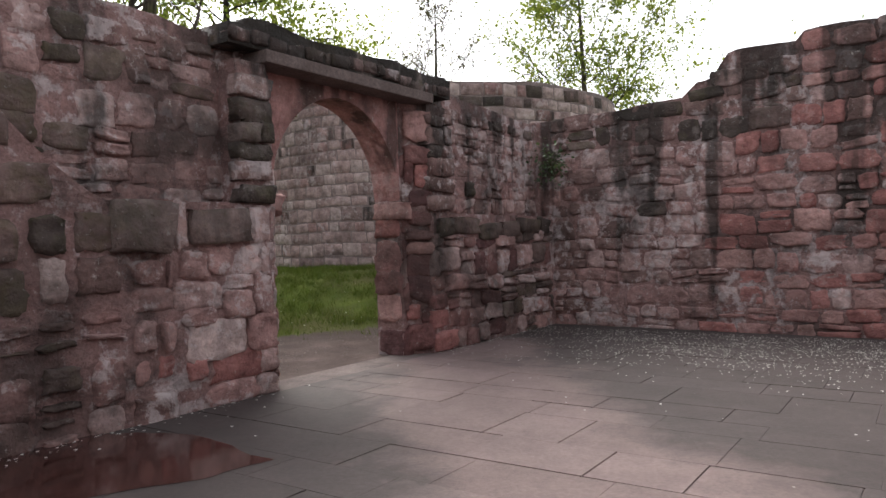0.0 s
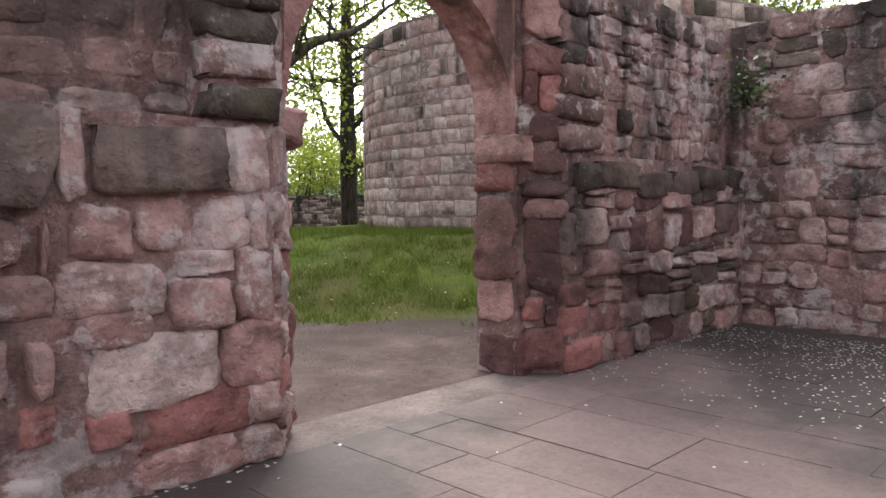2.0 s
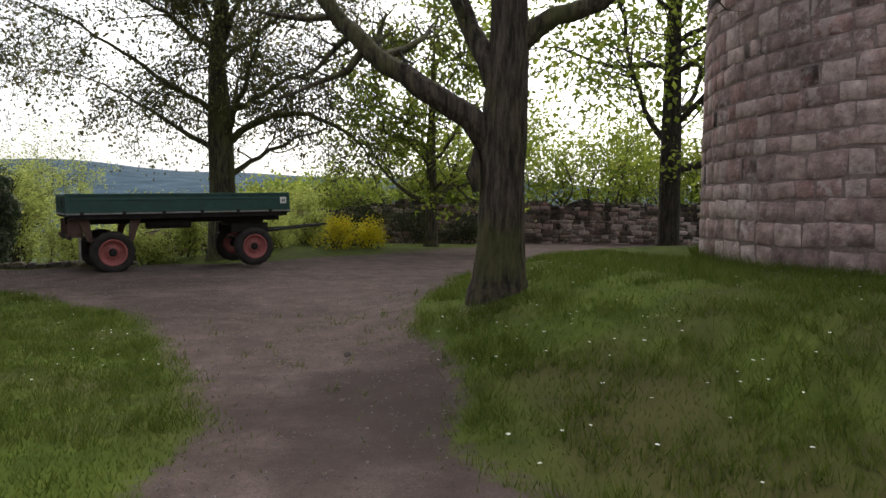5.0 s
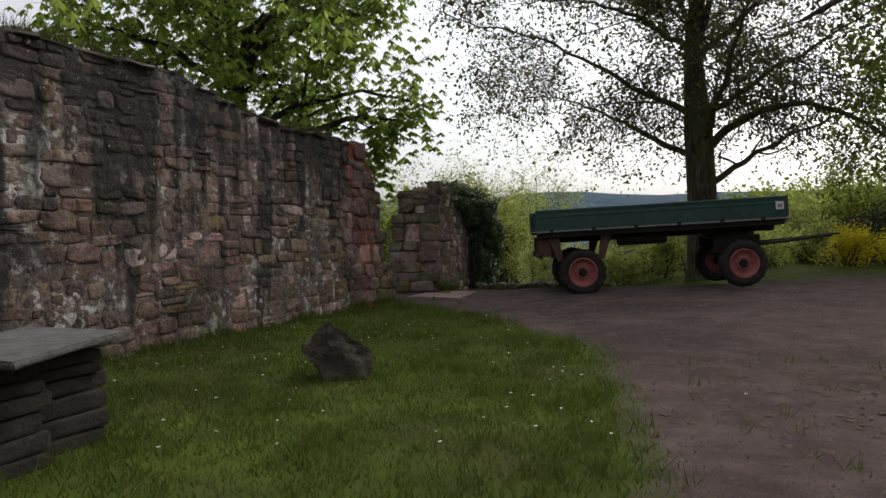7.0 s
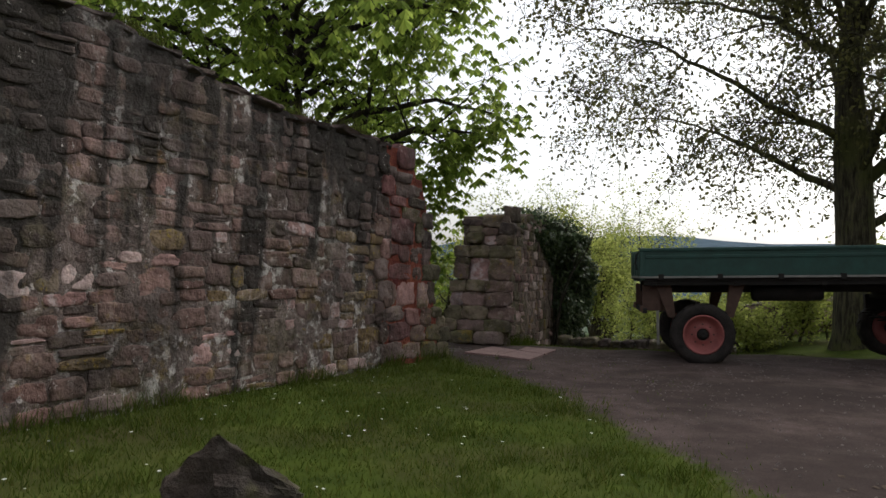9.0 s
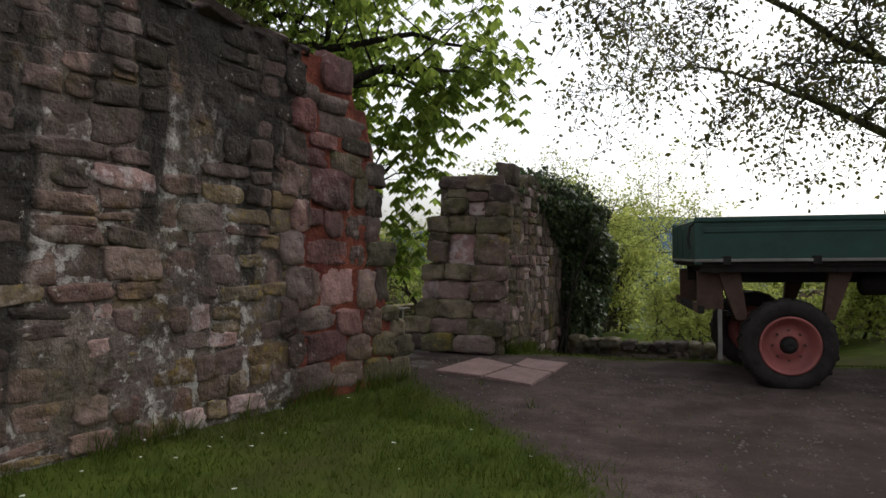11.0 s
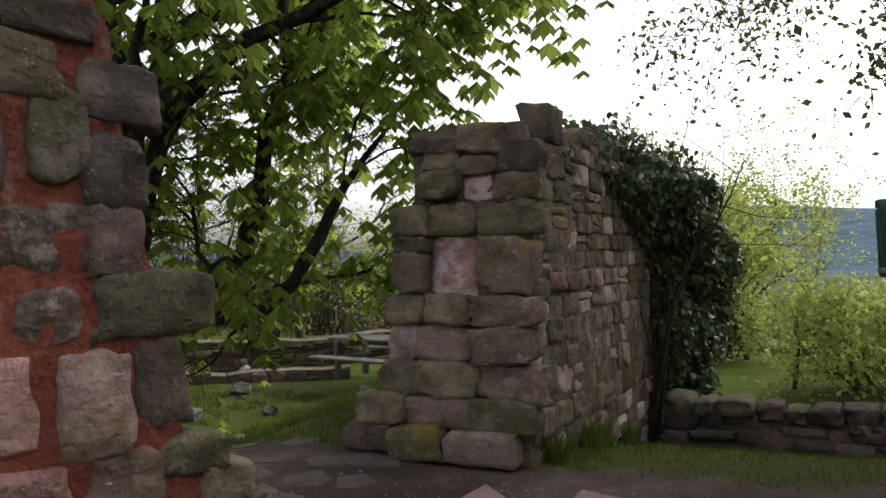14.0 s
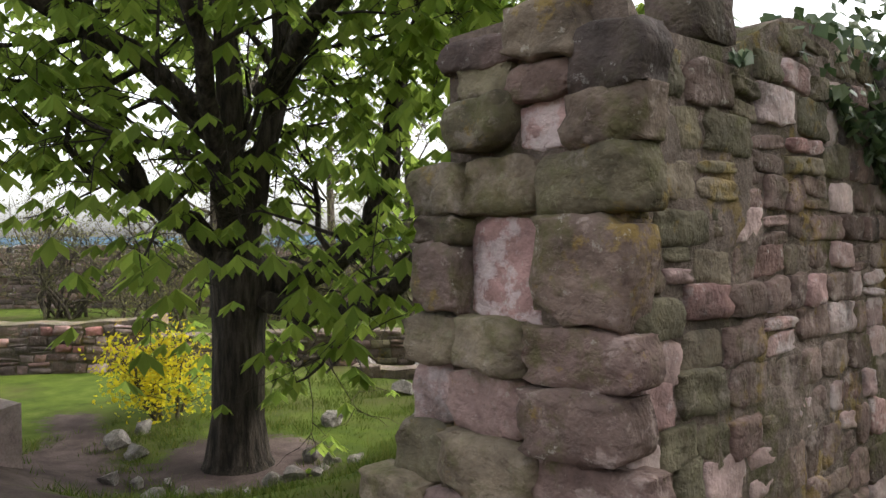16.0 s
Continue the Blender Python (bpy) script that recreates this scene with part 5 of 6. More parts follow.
for i, (x, y, s) in enumerate(((13.2, 23.6, 1.5), (11.8, 22.6, 1.2), (15.5, 23.4, 1.4), (17.5, 22.5, 1.3))):
    bush("hedge_bush", "dark low evergreen bush at the foot of the wall", (x, y), ground_z(x, y), (1.3, 1.0, s), 140 + i, leaf_dark if i < 4 else leaf_bush, 1600, 0.1, group="dark bushes")


def ivy():
    """Ivy that covers the far part of the pier wall, and hangs over its top."""
    rng = random.Random(9)
    v, f = [], []
    for _ in range(30000):
        u = rng.uniform(0.7, 5.2)
        z = rng.uniform(-0.6, min(2.6 - 0.1 * (u - 1.5), top_pier(u) + 0.03 + 0.3 * smooth01(u, 1.0, 2.2)) + 0.08 * wob(u, 3, 0, 2.2))
        edge = 3.5 - 2.2 * smooth01(z, 1.2, 2.5) + 0.4 * wob(z, 0, 2, 1.7)
        if u < edge and z < 2.25 + 0.15 * wob(u, 0, 0, 2):
            continue
        if u < 2.2 and rng.random() < 0.5:
            continue
        swell = 0.46 * smooth01(u, edge - 0.2, edge + 1.4) * (0.55 + 0.45 * math.sin(min(1, max(0, (z + 0.6) / 3.3)) * math.pi)) + 0.30 * wob(u, z, 3, 1.9) + 0.22 * wob(u, z, 8, 4.5)
        n_ = swell + rng.gauss(0, 0.06) - (rng.uniform(0, 1.0) if z > 2.2 else 0)
        zz = z + (0.12 * smooth01(u, 1.2, 2.2) if z > 2.2 else 0)
        c = PIER_O + PIER_U * u + PIER_N * max(n_, 0.03 if z < 2.2 else -1.0) + UP * zz
        out = (PIER_N * 0.9 + Vector((rng.gauss(0, 0.7), rng.gauss(0, 0.7), rng.gauss(0, 0.5) + 0.1))).normalized()
        down = (Vector((rng.gauss(0, 0.5), rng.gauss(0, 0.5), -1)) - out * out.dot(Vector((0, 0, -1)))).normalized()
        side = out.cross(down).normalized()
        s = rng.uniform(0.04, 0.085)
        n0 = len(v)
        v.extend((tuple(c), tuple(c + side * s * 0.55 + down * s * 0.35), tuple(c + down * s * 1.1 + out * 0.01), tuple(c - side * s * 0.55 + down * s * 0.35)))
        f.append((n0, n0 + 1, n0 + 2, n0 + 3))
    root = tagged(new("ivy"), "thick dark green ivy draped over the ruined wall pier", "ivy")
    tagged(under("leaf_cover", mesh_of("leaf_cover", v, f, [leaf_ivy]), root), kind="stuff")
    # added lumpy sheet behind the leaves; its dark colour stands for the inner shade
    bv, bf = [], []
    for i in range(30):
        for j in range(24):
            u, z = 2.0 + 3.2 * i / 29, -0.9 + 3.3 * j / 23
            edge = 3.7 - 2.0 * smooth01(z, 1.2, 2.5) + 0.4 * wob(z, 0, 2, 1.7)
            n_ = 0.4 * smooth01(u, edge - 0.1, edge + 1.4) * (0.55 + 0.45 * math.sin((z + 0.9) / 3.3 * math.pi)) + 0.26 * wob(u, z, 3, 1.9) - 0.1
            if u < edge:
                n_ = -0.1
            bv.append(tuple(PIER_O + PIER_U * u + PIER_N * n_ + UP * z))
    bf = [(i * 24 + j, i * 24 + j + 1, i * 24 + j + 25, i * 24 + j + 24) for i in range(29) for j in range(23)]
    under("shaded_inner_mass", mesh_of("shaded_inner_mass", bv, bf, [mottled("ivy_inner_shade", (0.012, 0.018, 0.008), (0.03, 0.042, 0.016), 14, 1.0)], True), root)
    w = Wood(3)
    for i in range(14):
        p = PIER_O + PIER_U * rng.uniform(2.6, 5.4) + PIER_N * 0.06 + UP * -0.7
        w.branch(p, (UP + PIER_U * rng.uniform(-0.4, 0.1)).normalized(), rng.uniform(2.0, 3.2), 0.025, 1, [4], 0.2, 0, 0.2, 5)
    tagged(under("stem_work", mesh_of("stem_work", w.v, w.f, [bark], True), root), kind="stuff")


ivy()


# ---- farm trailer ----
def paint(name, col, wear, rough=0.55):
    m, n, l, b = material(name, rough)
    mid, fine = grain(n, l, 5, 6, 0.7), grain(n, l, 45, 5, 0.7)
    c = mixed(n, l, 0.8, col, ramp(n, l, mid, [(0.3, (0.6, 0.6, 0.6)), (0.7, (1.3, 1.3, 1.3))]), "MULTIPLY")
    c = mixed(n, l, ramp(n, l, fine, [(0.60, (0, 0, 0)), (0.70, (0.75,) * 3)]), c, wear)
    l.new(c, b.inputs["Base Color"])
    relief(n, l, b, fine, 0.3, 0.004)
    return m


green_paint = paint("dark_green_paint", (0.012, 0.055, 0.042), (0.03, 0.04, 0.03))
rim_paint = paint("faded_red_paint", (0.34, 0.10, 0.09), (0.14, 0.06, 0.04), 0.6)
rust = paint("brown_rusty_steel", (0.10, 0.062, 0.048), (0.05, 0.03, 0.022), 0.8)
dark_steel = paint("grimy_black_steel", (0.022, 0.02, 0.018), (0.06, 0.04, 0.03), 0.75)
tyre_rubber = mottled("worn_tyre_rubber", (0.018, 0.016, 0.015), (0.045, 0.038, 0.034), 8, 0.85, 60, 0.4, 0.006)
pale_edge = paint("bare_steel_edge", (0.22, 0.21, 0.19), (0.08, 0.06, 0.05), 0.6)
white_plate = paint("white_plate", (0.62, 0.62, 0.58), (0.3, 0.3, 0.28), 0.6)
plate_grey = paint("grey_plate_marks", (0.12, 0.12, 0.12), (0.2, 0.2, 0.2), 0.7)


def ring_profile(bm, profile, segs, m):
    """Turns (radius, across) pairs about the Y axis into a closed ring."""
    rows = []
    for i in range(segs):
        a = 2 * math.pi * i / segs
        rows.append([bm.verts.new(m @ Vector((r * math.cos(a), y, r * math.sin(a)))) for r, y in profile])
    for i in range(segs):
        p, q = rows[i], rows[(i + 1) % segs]
        for k in range(len(profile)):
            j = (k + 1) % len(profile)
            bm.faces.new((p[k], p[j], q[j], q[k]))
    bmesh.ops.recalc_face_normals(bm, faces=bm.faces[:])


def trailer():
    root = tagged(new("farm_trailer"), "old dark green flatbed farm trailer with red wheel rims", "trailer")

    def bxs(name, mat, rows, parent=root, bevel=0.008, label=""):
        bm = bmesh.new()
        for r in rows:
            box(bm, *r, bevel)
        return part(name, bm, mat, parent, label)

    x0, x1, y0, y1, zb, zt = -0.90, 4.10, -0.13, 1.82, 1.29, 1.78
    bxs("bed_floor", dark_steel, [(x0 + 0.02, x1 - 0.02, y0 + 0.03, y1 - 0.03, zb - 0.02, zb + 0.03)])
    for ya, yb in ((y0, y0 + 0.045), (y1 - 0.045, y1)):
        side = bxs("side_board", green_paint, [(x0, x1, ya, yb, zb + 0.06, zt - 0.05)])
        front = ya < 0.5
        yo = ya - 0.012 if front else yb - 0.01
        bxs("top_rail", green_paint, [(x0 - 0.01, x1 + 0.01, ya - 0.02, yb + 0.02, zt - 0.055, zt)], side, 0.015)
        bxs("pressed_rib", green_paint, [(x0 + 0.08, x1 - 0.08, yo, yo + 0.022, zt - 0.16, zt - 0.11)], side, 0.009)
        bxs("lower_lip", pale_edge, [(x0 - 0.01, x1 + 0.01, ya - 0.03, yb + 0.01, zb + 0.03, zb + 0.062)], side, 0.006, "pale worn steel lip")
        for xh in (-0.6, 0.25, 1.1, 1.95, 2.8, 3.6):
            bxs("hinge", dark_steel, [(xh - 0.04, xh + 0.04, yo - 0.02, yo + 0.02, zb + 0.0, zb + 0.09)], side, 0.006)
    for xa in (x0, x1 - 0.045):
        end = bxs("end_board", green_paint, [(xa, xa + 0.045, y0 + 0.05, y1 - 0.05, zb + 0.06, zt - 0.03)])
        for yr in (0.35, 0.85, 1.35):
            bxs("pressed_rib", green_paint, [(xa - 0.012, xa + 0.057, yr - 0.03, yr + 0.03, zb + 0.08, zt - 0.06)], end, 0.008)
        bxs("lower_lip", pale_edge, [(xa - 0.02, xa + 0.06, y0, y1, zb + 0.03, zb + 0.058)], end, 0.006)
    for xa in (x0 - 0.012, x1 - 0.06):
        for ya in (y0 - 0.012, y1 - 0.06):
            bxs("corner_post", green_paint, [(xa, xa + 0.072, ya, ya + 0.072, zb, zt - 0.06)], root, 0.012)
    for ya in (0.35, 1.25):
        bxs("chassis_beam", dark_steel, [(x0 + 0.1, x1 - 0.1, ya, ya + 0.1, zb - 0.2, zb - 0.022)])
    for xc in (-0.7, 0.5, 1.7, 2.6, 3.9):
        bxs("cross_member", dark_steel, [(xc - 0.04, xc + 0.04, y0 + 0.04, y1 - 0.04, zb - 0.09, zb - 0.024)])
    bxs("skirt_rail", dark_steel, [(x0 + 0.05, x1 - 0.05, y0 + 0.05, y0 + 0.1, zb - 0.08, zb + 0.028)])

    # wheels
    wheel = None
    tyre_prof = [(0.29, -0.10), (0.33, -0.125), (0.40, -0.13), (0.445, -0.115), (0.465, -0.07), (0.468, 0.0), (0.465, 0.07), (0.445, 0.115), (0.40, 0.13), (0.33, 0.125), (0.29, 0.10)]
    for xw in (0.0, 3.21):
        for yw, s in ((0.0, 1), (1.69, -1)):
            wheel = under("wheel", None, root, Matrix.Translation((xw, yw, 0.468)) @ (Matrix.Rotation(math.pi, 4, "Z") if s < 0 else Matrix()))
            bm = bmesh.new()
            ring_profile(bm, tyre_prof, 48, Matrix())
            t = part("tyre", bm, tyre_rubber, wheel, "worn black tyre", True)
            bm = bmesh.new()
            for i in range(36):
                a = 2 * math.pi * i / 36
                m = Matrix.Rotation(-a, 4, "Y") @ Matrix.Translation((0.462, 0, 0)) @ Matrix.Rotation(0.5 if i % 2 else -0.5, 4, "X")
                box(bm, -0.012, 0.012, -0.1, 0.1, -0.013, 0.013, 0, m)
            part("tread", bm, tyre_rubber, t)
            bm = bmesh.new()
            ring_profile(bm, [(0.295, -0.09), (0.30, -0.115), (0.275, -0.118), (0.26, -0.06), (0.225, -0.045), (0.215, -0.01), (0.13, -0.035), (0.11, -0.06), (0.09, -0.06), (0.09, 0.05), (0.29, 0.06)], 40, Matrix())
            rim = part("rim", bm, rim_paint, wheel, "faded red steel rim", True)
            bm = bmesh.new()
            ring_profile(bm, [(0.001, -0.125), (0.055, -0.12), (0.075, -0.09), (0.085, -0.04), (0.085, 0.1), (0.001, 0.1)], 20, Matrix())
            part("hub", bm, dark_steel, rim, "", True)
            for i in range(8):
                a = 2 * math.pi * i / 8
                bm = bmesh.new()
                bmesh.ops.create_cone(bm, cap_ends=True, segments=6, radius1=0.013, radius2=0.013, depth=0.03,
                                      matrix=Matrix.Translation((0.155 * math.cos(a), -0.045, 0.155 * math.sin(a))) @ Matrix.Rotation(math.pi / 2, 4, "X"))
                part("wheel_nut", bm, rust, rim)
    for xw in (0.0, 3.21):
        bm = bmesh.new()
        bmesh.ops.create_cone(bm, cap_ends=True, segments=14, radius1=0.05, radius2=0.05, depth=1.6, matrix=Matrix.Translation((xw, 0.845, 0.468)) @ Matrix.Rotation(math.pi / 2, 4, "X"))
        part("axle", bm, dark_steel, root)
        for ys in (0.3, 1.39):
            bm = bmesh.new()
            for k in range(5):
                ln = 0.52 - 0.09 * k
                for i in range(8):
                    a, b = -ln + 2 * ln * i / 8, -ln + 2 * ln * (i + 1) / 8
                    z = 0.56 + 0.018 * k + 0.22 * ((a + b) / 2 / 0.52) ** 2
                    box(bm, xw + a, xw + b + 0.01, ys - 0.035, ys + 0.035, z, z + 0.016)
            part("leaf_spring", bm, dark_steel, root)
    for xs, lean in ((-0.55, 0.12), (0.52, -0.12)):
        for ys in (0.02, 1.55):
            bm = bmesh.new()
            v = [bm.verts.new(p) for p in ((xs - 0.11, ys, 1.21), (xs + 0.11, ys, 1.21), (xs + lean + 0.055, ys, 0.72), (xs + lean - 0.055, ys, 0.72))]
            fc = bm.faces.new(v)
            ex = bmesh.ops.extrude_face_region(bm, geom=[fc])
            bmesh.ops.translate(bm, vec=(0, 0.09, 0), verts=[e for e in ex["geom"] if isinstance(e, bmesh.types.BMVert)])
            bmesh.ops.recalc_face_normals(bm, faces=bm.faces[:])
            part("spring_bracket", bm, rust, root, "brown rusted bracket")
    bm = bmesh.new()
    bmesh.ops.create_cone(bm, cap_ends=True, segments=24, radius1=0.12, radius2=0.12, depth=1.0, matrix=Matrix.Translation((1.28, 0.28, 1.08)) @ Matrix.Rotation(math.pi / 2, 4, "Y"))
    bmesh.ops.bevel(bm, geom=[e for e in bm.edges if len(e.link_faces) == 2 and any(len(f.verts) > 6 for f in e.link_faces)], offset=0.02, segments=2, affect="EDGES")
    tank = part("air_tank", bm, dark_steel, root, "dark grimy cylinder slung below", True)
    for xs in (0.95, 1.62):
        bxs("strap", dark_steel, [(xs - 0.02, xs + 0.02, 0.14, 0.42, 1.18, 1.27)], tank, 0.004)
    bm = bmesh.new()
    bmesh.ops.create_cone(bm, cap_ends=True, segments=36, radius1=0.52, radius2=0.52, depth=0.09, matrix=Matrix.Translation((3.21, 0.845, 1.08)))
    part("turntable", bm, dark_steel, root)
    bxs("front_bogie", dark_steel, [(2.75, 3.67, 0.25, 0.34, 0.8, 1.03), (2.75, 3.67, 1.35, 1.44, 0.8, 1.03), (2.8, 3.62, 0.3, 1.4, 0.97, 1.03)])
    for s in (-1, 1):
        w = Wood(2)
        w.tube([Vector((3.65, 0.845 + s * 0.5, 0.82)), Vector((4.5, 0.845 + s * 0.2, 0.86)), Vector((5.35, 0.845 + s * 0.03, 0.92))], [0.035] * 3, 8)
        under("drawbar", mesh_of("drawbar", w.v, w.f, [dark_steel], True), root)
    bm = bmesh.new()
    ring_profile(bm, [(0.05, -0.02), (0.08, -0.02), (0.08, 0.02), (0.05, 0.02)], 18, Matrix.Translation((5.45, 0.845, 0.93)) @ Matrix.Rotation(math.pi / 2, 4, "X"))
    part("towing_eye", bm, dark_steel, root, "", True)
    # rear lamp bar, cable and number plate stays
    bar = bxs("lamp_bar", dark_steel, [(-0.86, -0.8, 0.0, 1.65, 0.78, 0.86)])
    for ys in (0.08, 1.5):
        bxs("lamp_arm", rust, [(-0.86, -0.6, ys, ys + 0.05, 0.82, 1.22), ], bar, 0.005)
        bxs("rear_lamp", rust, [(-0.9, -0.86, ys - 0.05, ys + 0.1, 0.8, 0.9)], bar, 0.01, "dull red rear lamp")
    bxs("underrun_strut", pale_edge, [(-0.66, -0.62, 0.05, 0.09, 0.3, 0.82)], bar, 0.004)
    w = Wood(5)
    w.tube([Vector(p) for p in ((x0 - 0.01, y0 + 0.08, zt - 0.06), (x0 - 0.05, y0 + 0.05, zt - 0.1), (x0 - 0.07, y0 + 0.05, zt - 0.22), (x0 - 0.05, y0 + 0.05, zt - 0.33))], [0.012] * 4, 6)
    under("cable", mesh_of("cable", w.v, w.f, [dark_steel], True), root)
    plate = bxs("speed_plate", white_plate, [(3.86, 4.02, y0 - 0.022, y0 - 0.014, 1.51, 1.67)], root, 0.003, "small white plate with grey marks")
    bxs("plate_mark", plate_grey, [(3.90, 3.93, y0 - 0.026, y0 - 0.0225, 1.55, 1.62), (3.95, 3.98, y0 - 0.026, y0 - 0.0225, 1.55, 1.62)], plate, 0)
    root.matrix_basis = pose(2.115, 13.97, -0.045, 0, -1.75, 0.4)


trailer()


# ---- loose stones, table, slabs ----
def rock(name, label, at, size, seed, mat, group="", sink=0.12, category="rock", cuts=3, facets=None):
    rng = random.Random(seed)
    bm = bmesh.new()
    bmesh.ops.create_icosphere(bm, subdivisions=cuts, radius=0.5)
    off = Vector((rng.uniform(0, 50), rng.uniform(0, 50), rng.uniform(0, 50)))
    planes = [(Vector((rng.gauss(0, 1), rng.gauss(0, 1), rng.gauss(0, 0.7))).normalized(), rng.uniform(0.2, 0.36)) for _ in range(11)]
    for q in facets or ():
        planes.append((Vector(q[:3]).normalized(), q[3]))
    for v in bm.verts:
        p = v.co.copy()
        for n_, d in planes:
            if p.dot(n_) > d:
                p -= n_ * (p.dot(n_) - d)
        p += p.normalized() * (0.05 * noise.noise(p * 5 + off) + (0.045 * noise.noise(p * 11 + off) + 0.02 * noise.noise(p * 24 + off) if cuts > 3 else 0))
        v.co = Vector((p.x * size[0], p.y * size[1], (p.z + 0.4) * size[2] - sink * size[2]))
    ob = part(name, bm, mat, None, "", False)
    ob.matrix_basis = pose(at[0], at[1], at[2], 0, 0, rng.uniform(0, 360))
    return tagged(ob, label, category, group)


rock_mat = mottled("dark_brown_rock", (0.035, 0.028, 0.023), (0.12, 0.092, 0.076), 5, 0.95, 24, 1.0, 0.05, wear=dict(dark_from=0.55, lime=0.3, lime_from=0.57, lime_col=(0.25, 0.22, 0.19), moss=0.6))
yard_rock = rock("boulder", "dark angular brown boulder lying in the yard grass", (-1.27, 5.55, ground_z(-1.27, 5.55)), (0.98, 0.82, 0.88), 4, rock_mat, cuts=4, facets=((0.55, 0.1, 0.8, 0.17), (-0.75, 0.2, 0.6, 0.24), (0.1, -0.85, 0.5, 0.24), (0, 0.8, 0.6, 0.24), (1, 0, 0.1, 0.36), (-1, 0, 0.1, 0.36)))
yard_rock.rotation_euler = (0, 0.1, 0.6)
grey_rock = mottled("grey_rubble", (0.10, 0.09, 0.08), (0.27, 0.24, 0.22), 6, 0.95, 24, 0.9, 0.03)
rk = random.Random(15)
for i in range(18):
    a = rk.uniform(-1.9, 0.9)
    d = rk.uniform(0.75, 1.35)
    x, y = -6.5 + d * math.cos(a), 17.8 + d * math.sin(a)
    s = rk.uniform(0.14, 0.36)
    rock("stone", "grey rubble stone lying at the foot of the chestnut", (x, y, ground_z(x, y)), (s, s * rk.uniform(0.6, 1), s * rk.uniform(0.4, 0.8)), 300 + i, grey_rock, "stones round the chestnut", 0.15, "stone", 2)
for i, (x, y, s) in enumerate(((-8.2, 17.4, 0.5), (-7.7, 17.3, 0.4), (-8.6, 17.9, 0.45), (-6.9, 19.6, 0.45), (-6.0, 20.2, 0.4), (-7.4, 21.6, 0.6), (-4.6, 21.6, 0.3), (-9.6, 23, 0.6), (-8.5, 23.3, 0.6), (-4.0, 19.2, 0.25))):
    rock("stone", "weathered grey stone lying on the court lawn", (x, y, ground_z(x, y)), (s, s * 0.8, s * 0.6), 330 + i, grey_rock, "stones on the lawn", 0.15, "stone", 2)


def stone_table():
    root = tagged(new("stone_table"), "low table of a grey stone slab on a stacked stone pier", "table")
    a, b, c = Vector((-2.16, 3.55, 0)), Vector((-2.14, 2.35, 0)), Vector((-3.08, 3.90, 0))
    z1, z0 = 0.735, 0.69
    bm = bmesh.new()
    d = b + (c - a)
    rim = [a, a.lerp(b, 0.5) + Vector((-0.02, 0, 0)), b, d, c.lerp(d, 0.4), c, a.lerp(c, 0.5) + Vector((0.0, -0.02, 0))]
    lo, hi = [bm.verts.new((p.x, p.y, z0)) for p in rim], [bm.verts.new((p.x, p.y, z1)) for p in rim]
    bm.faces.new(hi)
    bm.faces.new(lo[::-1])
    for i in range(len(rim)):
        j = (i + 1) % len(rim)
        bm.faces.new((lo[i], lo[j], hi[j], hi[i]))
    bmesh.ops.recalc_face_normals(bm, faces=bm.faces[:])
    bmesh.ops.bevel(bm, geom=bm.edges[:], offset=0.012, segments=2, affect="EDGES")
    part("tabletop", bm, mottled("grey_slab", (0.075, 0.07, 0.068), (0.17, 0.16, 0.155), 9, 0.75, 34, 0.9), root, "smooth grey stone slab")
    rng = random.Random(6)
    z = 0.0
    mat = mottled("dark_slab_stone", (0.024, 0.021, 0.018), (0.065, 0.053, 0.045), 6, 0.95, 28, 0.9)
    while z < 0.68:
        h = min(rng.uniform(0.07, 0.13), 0.69 - z)
        if h < 0.03:
            break
        for k, (cx, cy) in enumerate(((-2.68, 3.33), (-2.70, 2.72))):
            bm = bmesh.new()
            w, dd = rng.uniform(0.30, 0.36), rng.uniform(0.24, 0.3)
            box(bm, -w, w, -dd, dd, 0.0, h - 0.006, 0.022, pose(cx + rng.uniform(-0.03, 0.03), cy + rng.uniform(-0.03, 0.03), ground_z(-2.6, 3.0) + z - 0.02, 0, 0, -20 + rng.uniform(-5, 5)))
            part("pier_stone", bm, mat, root)
        z += h


stone_table()

slab_mat = mottled("pink_paving_slab", (0.20, 0.13, 0.12), (0.30, 0.205, 0.19), 3, 0.9, 40, 0.4, 0.008)
pave_grey = mottled("grey_paving", (0.07, 0.058, 0.052), (0.13, 0.11, 0.10), 4, 0.9, 30, 0.6, 0.01)


def slab(name, pts, mat, thick, label, group, lift=0.022):
    bm = bmesh.new()
    lo = [bm.verts.new((x, y, ground_z(x, y) - thick)) for x, y in pts]
    hi = [bm.verts.new((x, y, ground_z(x, y) + lift)) for x, y in pts]
    bm.faces.new(hi)
    for i in range(len(pts)):
        j = (i + 1) % len(pts)
        bm.faces.new((lo[i], lo[j], hi[j], hi[i]))
    bmesh.ops.recalc_face_normals(bm, faces=bm.faces[:])
    bmesh.ops.bevel(bm, geom=[e for e in bm.edges if all(v.co.z > -0.0 for v in e.verts)], offset=0.006, segments=1, affect="EDGES")
    return tagged(part(name, bm, mat, None), label, "paving slab", group)


